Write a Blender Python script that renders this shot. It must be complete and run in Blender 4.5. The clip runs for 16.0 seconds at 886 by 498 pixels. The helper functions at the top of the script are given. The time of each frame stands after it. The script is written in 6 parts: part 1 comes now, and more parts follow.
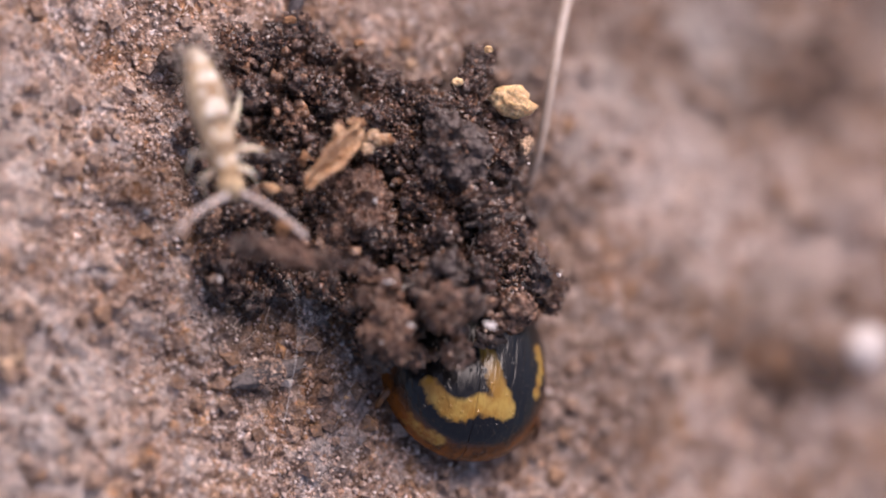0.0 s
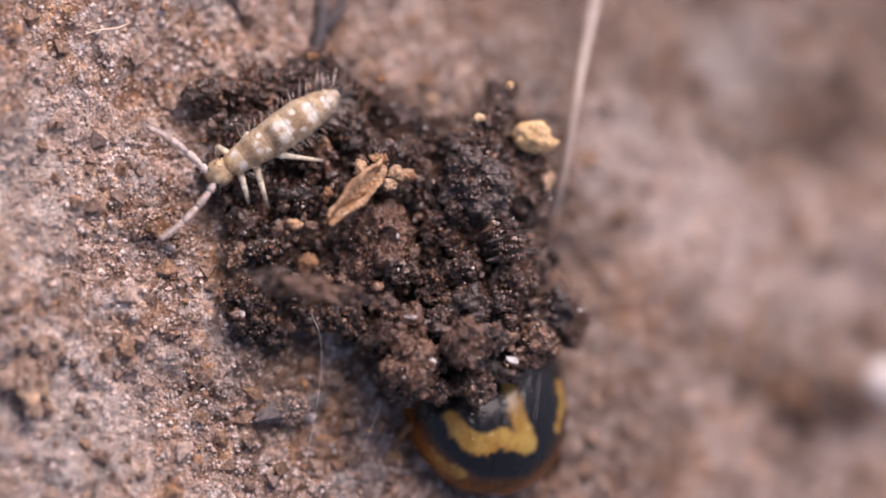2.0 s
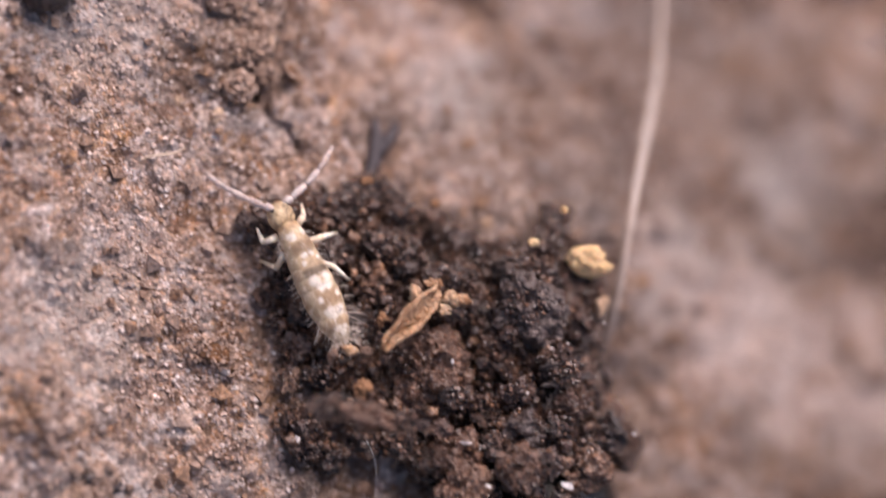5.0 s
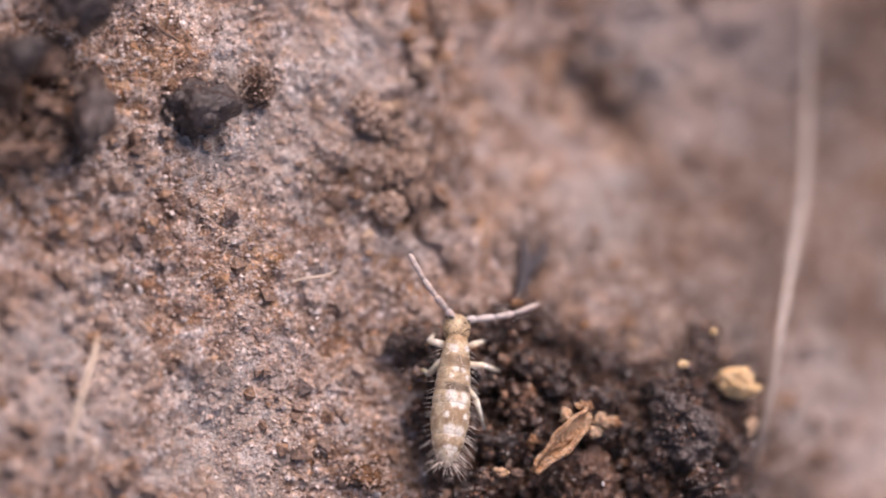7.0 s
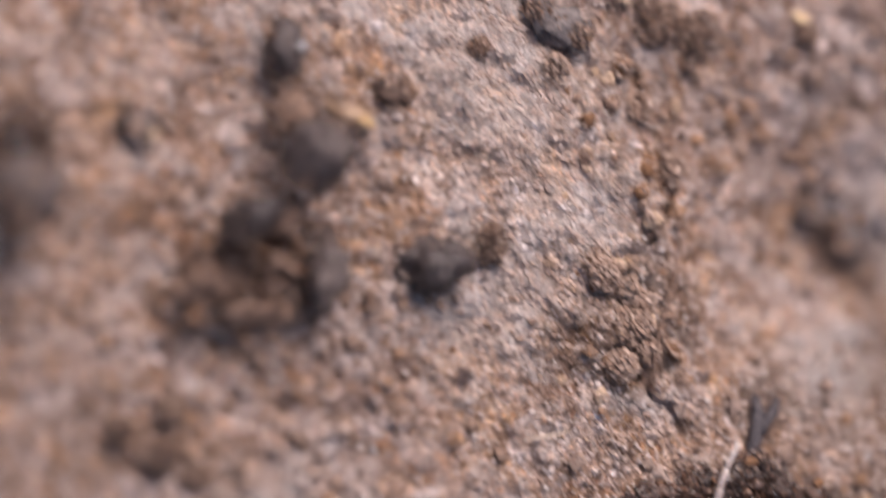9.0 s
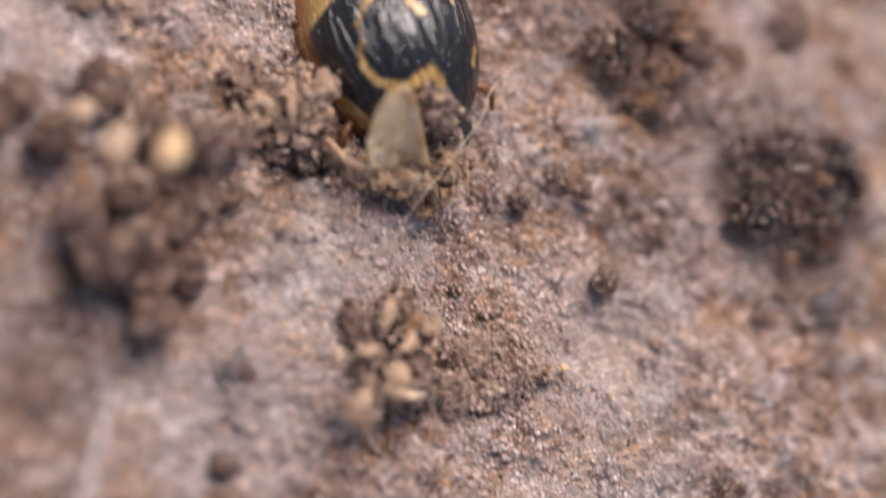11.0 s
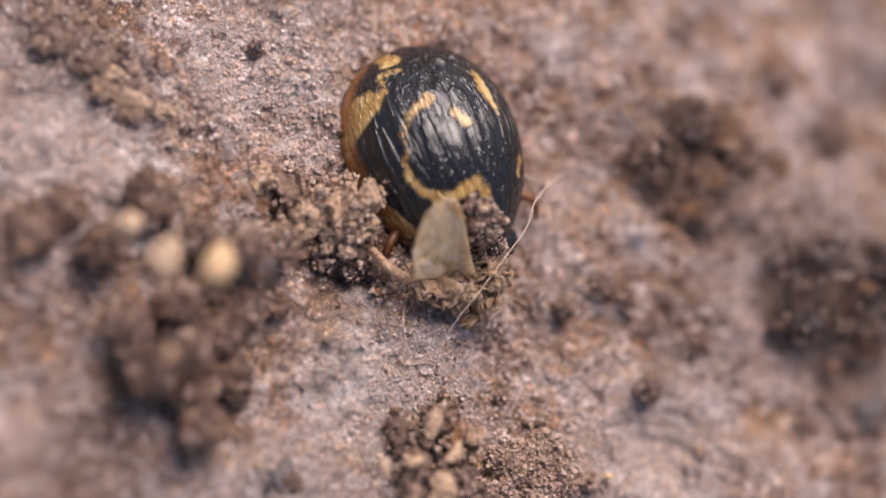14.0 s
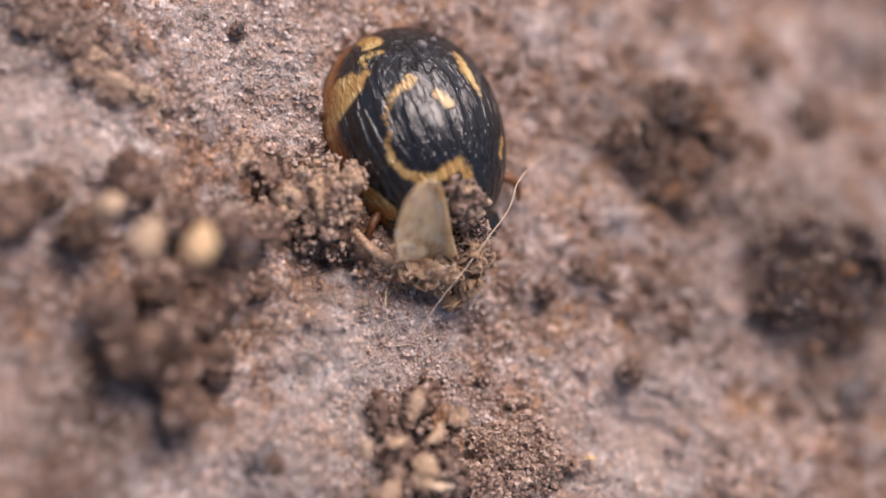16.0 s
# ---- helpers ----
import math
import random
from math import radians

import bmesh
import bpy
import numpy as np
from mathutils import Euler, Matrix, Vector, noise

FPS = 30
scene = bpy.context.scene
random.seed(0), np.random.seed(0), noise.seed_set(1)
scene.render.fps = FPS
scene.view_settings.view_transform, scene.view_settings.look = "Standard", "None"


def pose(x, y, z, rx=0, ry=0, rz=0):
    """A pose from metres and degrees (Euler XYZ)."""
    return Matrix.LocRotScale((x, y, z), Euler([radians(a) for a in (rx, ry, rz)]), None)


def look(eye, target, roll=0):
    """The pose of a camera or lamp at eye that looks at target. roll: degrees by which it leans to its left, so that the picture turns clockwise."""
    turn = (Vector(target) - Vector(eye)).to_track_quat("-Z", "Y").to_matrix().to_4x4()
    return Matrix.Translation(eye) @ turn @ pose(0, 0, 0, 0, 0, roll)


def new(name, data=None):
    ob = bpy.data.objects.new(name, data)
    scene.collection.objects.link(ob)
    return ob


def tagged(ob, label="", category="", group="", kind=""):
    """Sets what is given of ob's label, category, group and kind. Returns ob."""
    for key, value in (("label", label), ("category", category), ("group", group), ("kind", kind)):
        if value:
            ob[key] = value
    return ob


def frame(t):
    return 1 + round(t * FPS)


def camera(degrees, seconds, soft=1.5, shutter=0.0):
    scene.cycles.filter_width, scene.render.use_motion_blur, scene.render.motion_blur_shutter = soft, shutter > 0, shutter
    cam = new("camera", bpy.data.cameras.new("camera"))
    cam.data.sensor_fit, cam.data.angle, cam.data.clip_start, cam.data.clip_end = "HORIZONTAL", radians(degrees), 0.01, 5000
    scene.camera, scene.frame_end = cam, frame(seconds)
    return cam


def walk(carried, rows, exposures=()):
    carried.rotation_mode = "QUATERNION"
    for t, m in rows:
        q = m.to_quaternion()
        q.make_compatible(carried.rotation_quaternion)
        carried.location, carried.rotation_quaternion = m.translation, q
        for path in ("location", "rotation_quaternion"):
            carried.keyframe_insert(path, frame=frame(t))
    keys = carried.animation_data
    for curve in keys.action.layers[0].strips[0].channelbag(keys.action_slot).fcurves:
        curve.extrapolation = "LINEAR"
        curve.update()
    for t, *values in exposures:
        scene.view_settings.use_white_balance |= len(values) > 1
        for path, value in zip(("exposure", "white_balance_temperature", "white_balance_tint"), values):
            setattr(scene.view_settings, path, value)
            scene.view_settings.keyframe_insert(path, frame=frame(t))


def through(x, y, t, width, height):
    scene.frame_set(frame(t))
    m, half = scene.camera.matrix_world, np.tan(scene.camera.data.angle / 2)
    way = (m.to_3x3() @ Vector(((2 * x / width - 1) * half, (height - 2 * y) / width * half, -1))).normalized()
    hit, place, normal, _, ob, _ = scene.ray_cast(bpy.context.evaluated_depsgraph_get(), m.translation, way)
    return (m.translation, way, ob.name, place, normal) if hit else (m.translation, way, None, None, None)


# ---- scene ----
MM = 0.001

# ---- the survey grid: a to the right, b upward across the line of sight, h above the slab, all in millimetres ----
SLOPE_A, SLOPE_B, BEND = 0.46, 0.27, 0.105    # how the slab falls away to the right and upward, and how much flatter it lies below
NORMAL = Vector((SLOPE_A, SLOPE_B, 1)).normalized()
EAST = (Vector((1, 0, 0)) - NORMAL * NORMAL.x).normalized()
NORTH = NORMAL.cross(EAST)
VIEW = Matrix((EAST, NORTH, NORMAL))          # from the line-of-sight axes to the world's
VIEW_NP = np.array(VIEW)


def flat(a, b, h=0.0):
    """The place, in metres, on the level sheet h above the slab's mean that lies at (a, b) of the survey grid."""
    c = (h - NORMAL.x * a - NORMAL.y * b) / NORMAL.z
    return VIEW @ Vector((a, b, c)) * MM


def way(a, b):
    """A survey direction laid on the slab, as a unit vector."""
    return (flat(a, b) - flat(0, 0)).normalized()


def along(points, a, b):
    """How far survey places lie from a line through the points, and on which side (+ to the left)."""
    best, side = np.full(len(a), 9e9), np.zeros(len(a))
    for (x0, y0, _), (x1, y1, _) in zip(points, points[1:]):
        dx, dy = x1 - x0, y1 - y0
        t = np.clip(((a - x0) * dx + (b - y0) * dy) / (dx * dx + dy * dy), 0, 1)
        d = np.hypot(a - x0 - t * dx, b - y0 - t * dy)
        near = d < best
        best = np.where(near, d, best)
        side = np.where(near, np.sign(dx * (b - y0) - dy * (a - x0)), side)
    return best, side


BROW = ((-1.5, 9.0, 0), (-1.35, 5.3, 0), (-0.85, 0.9, 0), (0.5, -0.6, 0), (4.5, -1.8, 0), (5.0, -4.8, 0), (5.0, -9.0, 0))


def bend(b):
    """The lower half of the slab lies flatter than the upper (millimetres)."""
    return -BEND * np.clip(5.0 - b, 0, 14) * np.clip((5.0 - b) / 3.0, 0, 1)


def sag(a, b):
    """Beyond the brow the slab falls away into a shallow trough (millimetres)."""
    d, side = along(BROW, a, b)
    t = np.clip(d * (side > 0) / 3.4, 0, 1)
    return bend(b) - 1.5 * t * t * (3 - 2 * t) * np.clip((6.5 - b) / 4.5, 0, 1)


def spot(a, b, h=0.0):
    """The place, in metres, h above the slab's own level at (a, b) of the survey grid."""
    return flat(a, b, h + float(sag(np.array([a]), np.array([b]))[0]))


# ---- camera ----
cam = camera(6.0, 16.0, soft=1.7, shutter=0.5)
cam.data.dof.use_dof = True
cam.data.dof.focus_distance = 0.1185
cam.data.dof.aperture_fstop = 37.0
PATH = [
    (0, 3.1920, -3.9699, 119.80),
    (0.5, 2.9674, -3.7373, 120.00),
    (1, 2.8952, -3.5809, 120.20),
    (1.5, 2.8712, -3.4967, 120.30),
    (2, 2.8832, -3.4767, 120.40),
    (2.5, 2.9433, -3.4686, 120.40),
    (3, 3.0596, -3.4646, 120.40),
    (3.2, 3.1118, -3.4486, 120.40),
    (5.3, 1.7403, -1.0827, 120.40),
    (5.5, 1.4757, -0.6256, 120.40),
    (6, 0.8982, -0.1764, 119.65),
    (6.5, 0.4411, -0.0882, 119.70),
    (7, -0.0000, 0.0000, 120.00),
    (7.5, -0.4491, 0.0802, 119.90),
    (8, -0.9423, 0.1644, 119.35),
    (8.5, -1.8526, 0.7779, 119.30),
    (9, -3.2722, 2.2135, 117.75),
    (9.5, -5.1087, 4.4591, 117.85),
    (10, -6.0110, 7.3263, 118.05),
    (10.2, -6.1834, 8.5012, 118.10),
    (12.3, -7.6751, 13.7062, 119.12),
    (12.5, -7.6751, 13.6982, 119.12),
    (13, -7.6471, 13.6260, 119.12),
    (13.5, -7.6070, 13.5378, 119.12),
    (14, -7.5548, 13.4495, 119.12),
    (14.5, -7.4907, 13.3693, 119.12),
    (15, -7.4185, 13.2891, 119.12),
    (15.5, -7.3583, 13.2250, 119.12),
    (16, -7.3062, 13.1929, 119.12),
]
TURN = VIEW.to_4x4()


def eye(a, b, d):
    return Matrix.Translation(flat(a, b, float(bend(b))) + VIEW @ Vector((0, 0, d)) * MM) @ TURN


walk(cam, [(t, eye(a, b, d)) for t, a, b, d in PATH], exposures=[(0.0, 0.61, 6820, 25), (3.2, 0.61, 6820, 25), (5.5, 0.56, 6800, 24), (8.0, 0.50, 6780, 23), (10.2, 0.53, 6740, 16), (12.3, 0.49, 6780, 20), (16.0, 0.48, 6780, 20)])

# ---- light: a bright veiled sky, the sun high on the far side ----
world = bpy.data.worlds.new("sky")
scene.world = world
world.use_nodes = True
wn = world.node_tree
sky = wn.nodes.new("ShaderNodeTexSky")
sky.sky_type, sky.sun_disc = "NISHITA", False
toward = (way(0.08, 0.95) * math.cos(radians(58)) + Vector((0, 0, 1)) * math.sin(radians(58))).normalized()
sky.sun_elevation = math.asin(toward.z)
sky.sun_rotation = math.atan2(toward.x, toward.y)
sky.air_density, sky.dust_density = 1.0, 3.0
wn.links.new(sky.outputs[0], wn.nodes["Background"].inputs[0])
wn.nodes["Background"].inputs[1].default_value = 0.1
sun = new("sun", bpy.data.lights.new("sun", "SUN"))
sun.data.energy, sun.data.angle, sun.data.color = 2.95, radians(44), (1.0, 0.93, 0.88)
sun.matrix_world = look((0, 0, 0), -toward)


# ---- materials ----
class Nodes:
    """A small wrapper that builds one node material."""

    def __init__(self, name):
        self.mat = bpy.data.materials.new(name)
        self.mat.use_nodes = True
        self.tree = self.mat.node_tree
        self.shader = self.tree.nodes["Principled BSDF"]

    def add(self, kind, sockets=None, **props):
        node = self.tree.nodes.new(kind)
        for key, value in props.items():
            setattr(node, key, value)
        for key, value in (sockets or {}).items():
            if isinstance(value, bpy.types.NodeSocket):
                self.tree.links.new(value, node.inputs[key])
            else:
                node.inputs[key].default_value = value
        return node

    def set(self, **sockets):
        for key, value in sockets.items():
            key = key.replace("_", " ")
            if isinstance(value, bpy.types.NodeSocket):
                self.tree.links.new(value, self.shader.inputs[key])
            else:
                self.shader.inputs[key].default_value = value

    def math(self, op, a, b=0.0, clamp=False):
        return self.add("ShaderNodeMath", {0: a, 1: b}, operation=op, use_clamp=clamp).outputs[0]

    def coords(self, wander=True, still=True):
        """Coordinates in millimetres: of the place for what lies still, else the thing's own; shifted from object to object."""
        out = self.add("ShaderNodeNewGeometry").outputs["Position"] if still else self.add("ShaderNodeTexCoord").outputs["Object"]
        out = self.add("ShaderNodeVectorMath", {0: out, 1: (1000, 1000, 1000)}, operation="MULTIPLY").outputs[0]
        if wander:
            r = self.math("MULTIPLY", self.add("ShaderNodeObjectInfo").outputs["Random"], 40.0)
            out = self.add("ShaderNodeVectorMath", {0: out, 1: r}, operation="ADD").outputs[0]
        return out

    def noise(self, co, scale, detail=4.0, rough=0.6, distortion=0.0):
        return self.add("ShaderNodeTexNoise", {"Vector": co, "Scale": scale, "Detail": detail, "Roughness": rough, "Distortion": distortion}).outputs[0]

    def cells(self, co, scale, feature="F1"):
        return self.add("ShaderNodeTexVoronoi", {"Vector": co, "Scale": scale}, feature=feature)

    def ramp(self, fac, *stops, mode="LINEAR"):
        node = self.add("ShaderNodeValToRGB", {0: fac})
        el = node.color_ramp.elements
        node.color_ramp.interpolation = mode
        while len(el) < len(stops):
            el.new(0.5)
        for e, (p, c) in zip(el, stops):
            e.position, e.color = p, (*c, 1) if len(c) == 3 else c
        return node.outputs[0]

    def step(self, value, low, high):
        return self.add("ShaderNodeMapRange", {0: value, 1: low, 2: high, 3: 0.0, 4: 1.0}, interpolation_type="SMOOTHSTEP").outputs[0]

    def mix(self, fac, a, b, blend="MIX"):
        node = self.add("ShaderNodeMix", data_type="RGBA", blend_type=blend)
        for i, v in ((0, fac), (6, a), (7, b)):
            if isinstance(v, bpy.types.NodeSocket):
                self.tree.links.new(v, node.inputs[i])
            else:
                node.inputs[i].default_value = (*v, 1) if isinstance(v, tuple) and len(v) == 3 else v
        return node.outputs[2]

    def bump(self, height, millimetres, strength=1.0, under=None):
        s = {"Strength": strength, "Distance": millimetres * MM, "Height": height}
        if under is not None:
            s["Normal"] = under
        return self.add("ShaderNodeBump", s).outputs[0]


# old stains in the stone, plus shade painted brown beside the clump: survey place and width in millimetres
BROWN_STAINS_AND_SHADE = (((8.48, -1.5, 0), 1.2), ((6.33, -0.71, 0), 0.8), ((4.98, -0.95, 0), 0.6), ((6.17, -6.0, 0), 0.8), ((8.3, -4.9, 0), 0.9), ((4.9, -3.5, 0), 0.6), ((-12.4, 10.5, 0), 1.3), ((-2.2, 13.3, 0), 1.4), ((-1.7, 11.6, 0), 1.1), ((-3.9, 12.3, 0), 0.9), ((5.9, -0.9, 0), 1.4), ((7.6, -1.4, 0), 1.3), ((5.3, -2.7, 0), 1.0), ((6.4, -4.6, 0), 0.9), ((7.6, -4.9, 0), 0.9), ((5.0, -3.9, 0), 0.7), ((8.9, -0.3, 0), 1.3), ((2.6, 2.5, 0), 0.9), ((4.0, 1.1, 0), 0.9), ((1.3, 0.1, 0), 0.8), ((5.801, 0.090, 0), 2.4), ((2.569, 0.089, 0), 1.3), ((3.867, -1.292, 0), 1.6), ((-12.680, 16.234, 0), 1.0), ((4.052, 0.090, 0), 2.2), ((5.403, -5.973, 0), 1.6), ((5.767, 2.411, 0), 1.6), ((8.522, -1.264, 0), 1.6), ((6.927, -0.699, 0), 1.6), ((-0.678, 1.139, 0), 1.0), ((-0.380, 1.273, 0), 0.9), ((0.388, -5.070, 0), 1.0), ((7.860, -5.270, 0), 1.4), ((-3.874, 14.270, 0), 1.2))
PALE_STAINS = (((6.7, -2.9, 0), 1.5), ((5.6, -1.9, 0), 1.1), ((8.4, -3.8, 0), 1.2), ((7.2, -0.6, 0), 1.0), ((2.2, 0.6, 0), 1.0), ((3.2, 3.0, 0), 1.2), ((4.514, 2.902, 0), 1.2), ((-2.349, 4.767, 0), 1.8), ((-1.565, 2.379, 0), 1.3), ((-2.393, -5.832, 0), 1.7), ((-2.845, -2.620, 0), 1.3), ((-4.700, 7.255, 0), 2.2), ((-9.801, 9.605, 0), 1.5), ((-12.730, 14.798, 0), 1.7), ((-8.313, 11.322, 0), 1.6), ((-9.922, 15.856, 0), 1.4), ((-4.571, 10.505, 0), 1.6), ((-2.684, 1.535, 0), 1.2), ((-5.227, -1.645, 0), 1.4))


def slab_material():
    """Pinkish sandy stone: close-set crumbly grains, each of its own tone, over ochre, grey and chalky blotches."""
    m = Nodes("sandy_stone")
    co = m.coords(False)
    stir = m.add("ShaderNodeTexNoise", {"Vector": co, "Scale": 9.0, "Detail": 3.0, "Roughness": 0.6}).outputs["Color"]
    soft = m.add("ShaderNodeVectorMath", {0: stir, 1: (0.16, 0.16, 0.16), 2: co}, operation="MULTIPLY_ADD").outputs[0]
    fine = m.noise(co, 10.0, 6, 0.78)
    grain = m.cells(soft, 10.5)
    small = m.cells(soft, 21.0)
    patch = m.noise(co, 1.5, 6, 0.7)
    broad = m.noise(co, 0.4, 5, 0.62)
    # the blotches of the stone, at two sizes
    warp = m.add("ShaderNodeVectorMath", {0: m.add("ShaderNodeTexNoise", {"Vector": co, "Scale": 2.4, "Detail": 5.0, "Roughness": 0.65}).outputs["Color"], 1: (0.9, 0.9, 0.9), 2: co}, operation="MULTIPLY_ADD").outputs[0]
    col = m.ramp(m.noise(warp, 0.9, 6, 0.72), (0.34, (0.22, 0.13, 0.095)), (0.44, (0.40, 0.265, 0.205)), (0.52, (0.50, 0.36, 0.30)), (0.60, (0.56, 0.43, 0.375)), (0.68, (0.72, 0.62, 0.575)))
    for size, seed, share in ((0.9, 2.7, 0.50), (1.7, 5.3, 0.58), (4.2, 9.1, 0.36)):
        blot = m.add("ShaderNodeTexVoronoi", {"Vector": m.add("ShaderNodeVectorMath", {0: warp, 1: (seed, seed, seed)}, operation="ADD").outputs[0], "Scale": size, "Smoothness": 0.3}, feature="SMOOTH_F1")
        hue = m.ramp(m.add("ShaderNodeSeparateColor", {0: blot.outputs["Color"]}).outputs[1], (0.14, (0.13, 0.078, 0.056)), (0.27, (0.46, 0.245, 0.115)), (0.40, (0.47, 0.33, 0.265)), (0.51, (0.25, 0.22, 0.225)), (0.61, (0.68, 0.40, 0.18)), (0.72, (0.52, 0.38, 0.32)), (0.86, (0.86, 0.79, 0.77)))
        col = m.mix(share, col, hue)
    # the grains
    pick = m.add("ShaderNodeSeparateColor", {0: grain.outputs["Color"]})
    tone = m.ramp(pick.outputs[0], (0.04, (0.46, 0.37, 0.32)), (0.20, (0.72, 0.62, 0.56)), (0.45, (1.0, 0.98, 0.97)), (0.68, (1.22, 1.20, 1.20)), (0.80, (1.2, 0.93, 0.72)), (0.93, (1.55, 1.58, 1.64)))
    col = m.mix(0.85, col, tone, "MULTIPLY")
    tone = m.ramp(m.add("ShaderNodeSeparateColor", {0: small.outputs["Color"]}).outputs[1], (0.08, (0.58, 0.50, 0.46)), (0.3, (0.9, 0.87, 0.85)), (0.8, (1.1, 1.08, 1.07)), (0.95, (1.65, 1.68, 1.74)))
    col = m.mix(0.7, col, tone, "MULTIPLY")
    # shade between the grains, put into the colour as dark brown
    gap_shade = m.step(grain.outputs["Distance"], 0.48, 0.74)
    col = m.mix(m.math("MULTIPLY", gap_shade, 0.5), col, m.mix(0.75, col, (0.10, 0.062, 0.046)))
    col = m.mix(1.0, col, m.ramp(fine, (0.30, (0.52, 0.47, 0.44)), (0.46, (0.95,) * 3), (0.66, (1.4, 1.38, 1.36))), "MULTIPLY")
    dirt = m.step(m.math("ADD", patch, m.math("MULTIPLY", m.math("SUBTRACT", broad, 0.5), 0.5)), 0.50, 0.64)
    col = m.mix(m.math("MULTIPLY", dirt, 0.65), col, m.mix(0.7, col, (0.10, 0.064, 0.05)))
    chalk = m.step(m.noise(co, 1.3, 6, 0.74), 0.51, 0.63)
    col = m.mix(m.math("MULTIPLY", chalk, 0.6), col, m.mix(0.7, col, (0.78, 0.73, 0.72)))
    drift = m.add("ShaderNodeVectorMath", {0: m.add("ShaderNodeTexNoise", {"Vector": co, "Scale": 0.7, "Detail": 5.0, "Roughness": 0.65}).outputs["Color"], 1: (2.2, 2.2, 0), 2: co}, operation="MULTIPLY_ADD").outputs[0]
    # brown stains with the clump's shade painted in, then the pale stains
    for patches, shade, strength in ((BROWN_STAINS_AND_SHADE, (0.085, 0.052, 0.038), 0.95), (PALE_STAINS, (0.82, 0.77, 0.74), 0.6)):
        amount = None
        for place, wide in patches:
            p = spot(*place) / MM
            d = m.add("ShaderNodeVectorMath", {0: drift, 1: (p.x + 1.1, p.y + 1.1, p.z)}, operation="DISTANCE").outputs["Value"]
            g = m.step(d, wide * 1.25, wide * 0.35)
            amount = g if amount is None else m.math("MAXIMUM", amount, g)
        col = m.mix(m.math("MULTIPLY", amount, strength), col, m.mix(0.72 if shade[0] < 0.5 else 0.6, col, shade))
    n1 = m.bump(fine, 0.12, 1.0)
    n2 = m.bump(grain.outputs["Distance"], -0.09, 1.0, n1)
    n3 = m.bump(small.outputs["Distance"], -0.03, 0.8, n2)
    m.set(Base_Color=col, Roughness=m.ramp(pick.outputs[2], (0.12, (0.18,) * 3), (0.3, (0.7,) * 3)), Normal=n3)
    m.shader.inputs["Specular IOR Level"].default_value = 0.4
    return m.mat


def grit_material(name, *cols, rough=0.8, grain=18.0, relief=0.03, spread=0.5, by_island=True, gloss=0.3, through=0.0, glitter=True, still=True):
    """Grainy earth in several tones; one tone a grain or a crumb, mottled on top of that."""
    m = Nodes(name)
    co = m.coords(still=still)
    pick = m.add("ShaderNodeNewGeometry").outputs["Random Per Island"] if by_island else m.add("ShaderNodeObjectInfo").outputs["Random"]
    stops = [(i / max(1, len(cols) - 1), c) for i, c in enumerate(cols)]
    own = m.ramp(pick, *stops)
    speck = m.noise(co, grain, 5, 0.7)
    stain = m.noise(co, grain * 0.18, 3, 0.6)
    mott = m.ramp(m.noise(co, grain * 0.4, 4, 0.7), *[(0.3 + 0.4 * p, c) for p, c in stops])
    col = m.mix(spread, own, mott)
    col = m.mix(1.0, col, m.ramp(speck, (0.3, (0.45,) * 3), (0.5, (0.95,) * 3), (0.72, (1.6, 1.5, 1.4))), "MULTIPLY")
    col = m.mix(m.math("MULTIPLY", m.step(stain, 0.45, 0.7), 0.5), col, m.mix(0.5, col, cols[0]))
    cell = m.cells(co, grain * 0.8)
    n = m.bump(cell.outputs["Distance"], -relief, 0.8, m.bump(speck, relief, 0.9))
    m.set(Base_Color=col, Roughness=m.ramp(cell.outputs["Color"], (0.0, (max(0.08, rough - 0.3),) * 3), (0.25, (rough,) * 3)) if glitter else rough, Normal=n)
    m.shader.inputs["Specular IOR Level"].default_value = gloss
    if through:
        m.shader.inputs["Subsurface Weight"].default_value = through
        m.shader.inputs["Subsurface Radius"].default_value = (0.12 * MM, 0.08 * MM, 0.05 * MM)
        m.shader.inputs["Subsurface Scale"].default_value = 1.0
    return m.mat


SLAB = slab_material()
SAND = grit_material("sand", (0.20, 0.125, 0.10), (0.44, 0.305, 0.25), (0.54, 0.38, 0.29), (0.60, 0.47, 0.42), (0.74, 0.64, 0.60), (0.88, 0.84, 0.83), rough=0.5, gloss=0.5)
EARTH_DUST = grit_material("earth_dust", (0.20, 0.125, 0.09), (0.39, 0.265, 0.20), (0.51, 0.375, 0.305), (0.66, 0.54, 0.47), rough=0.85, gloss=0.15, glitter=False)
SAND_PALE = grit_material("pale_hair", (0.50, 0.38, 0.30), (0.70, 0.58, 0.50), (0.84, 0.76, 0.70), rough=0.5, glitter=False, relief=0.002)
HUMUS = grit_material("humus", (0.0136, 0.0094, 0.0084), (0.0395, 0.0226, 0.0175), (0.0835, 0.0434, 0.0301), (0.2578, 0.1244, 0.0703), rough=0.24, by_island=False, gloss=0.95, grain=20.0, relief=0.045)
HUMUS_RED = grit_material("wet_red_humus", (0.0169, 0.0103, 0.0085), (0.0554, 0.0281, 0.0198), (0.1203, 0.0587, 0.0370), (0.3609, 0.1913, 0.1137), rough=0.24, by_island=False, gloss=0.95, grain=18.0, relief=0.05)
HUMUS_FINE = grit_material("humus_fine", (0.0106, 0.0068, 0.0072), (0.0448, 0.0258, 0.0200), (0.1320, 0.0649, 0.0400), (0.0290, 0.0204, 0.0185), (0.3959, 0.2026, 0.1143), rough=0.2, gloss=0.95, relief=0.014)
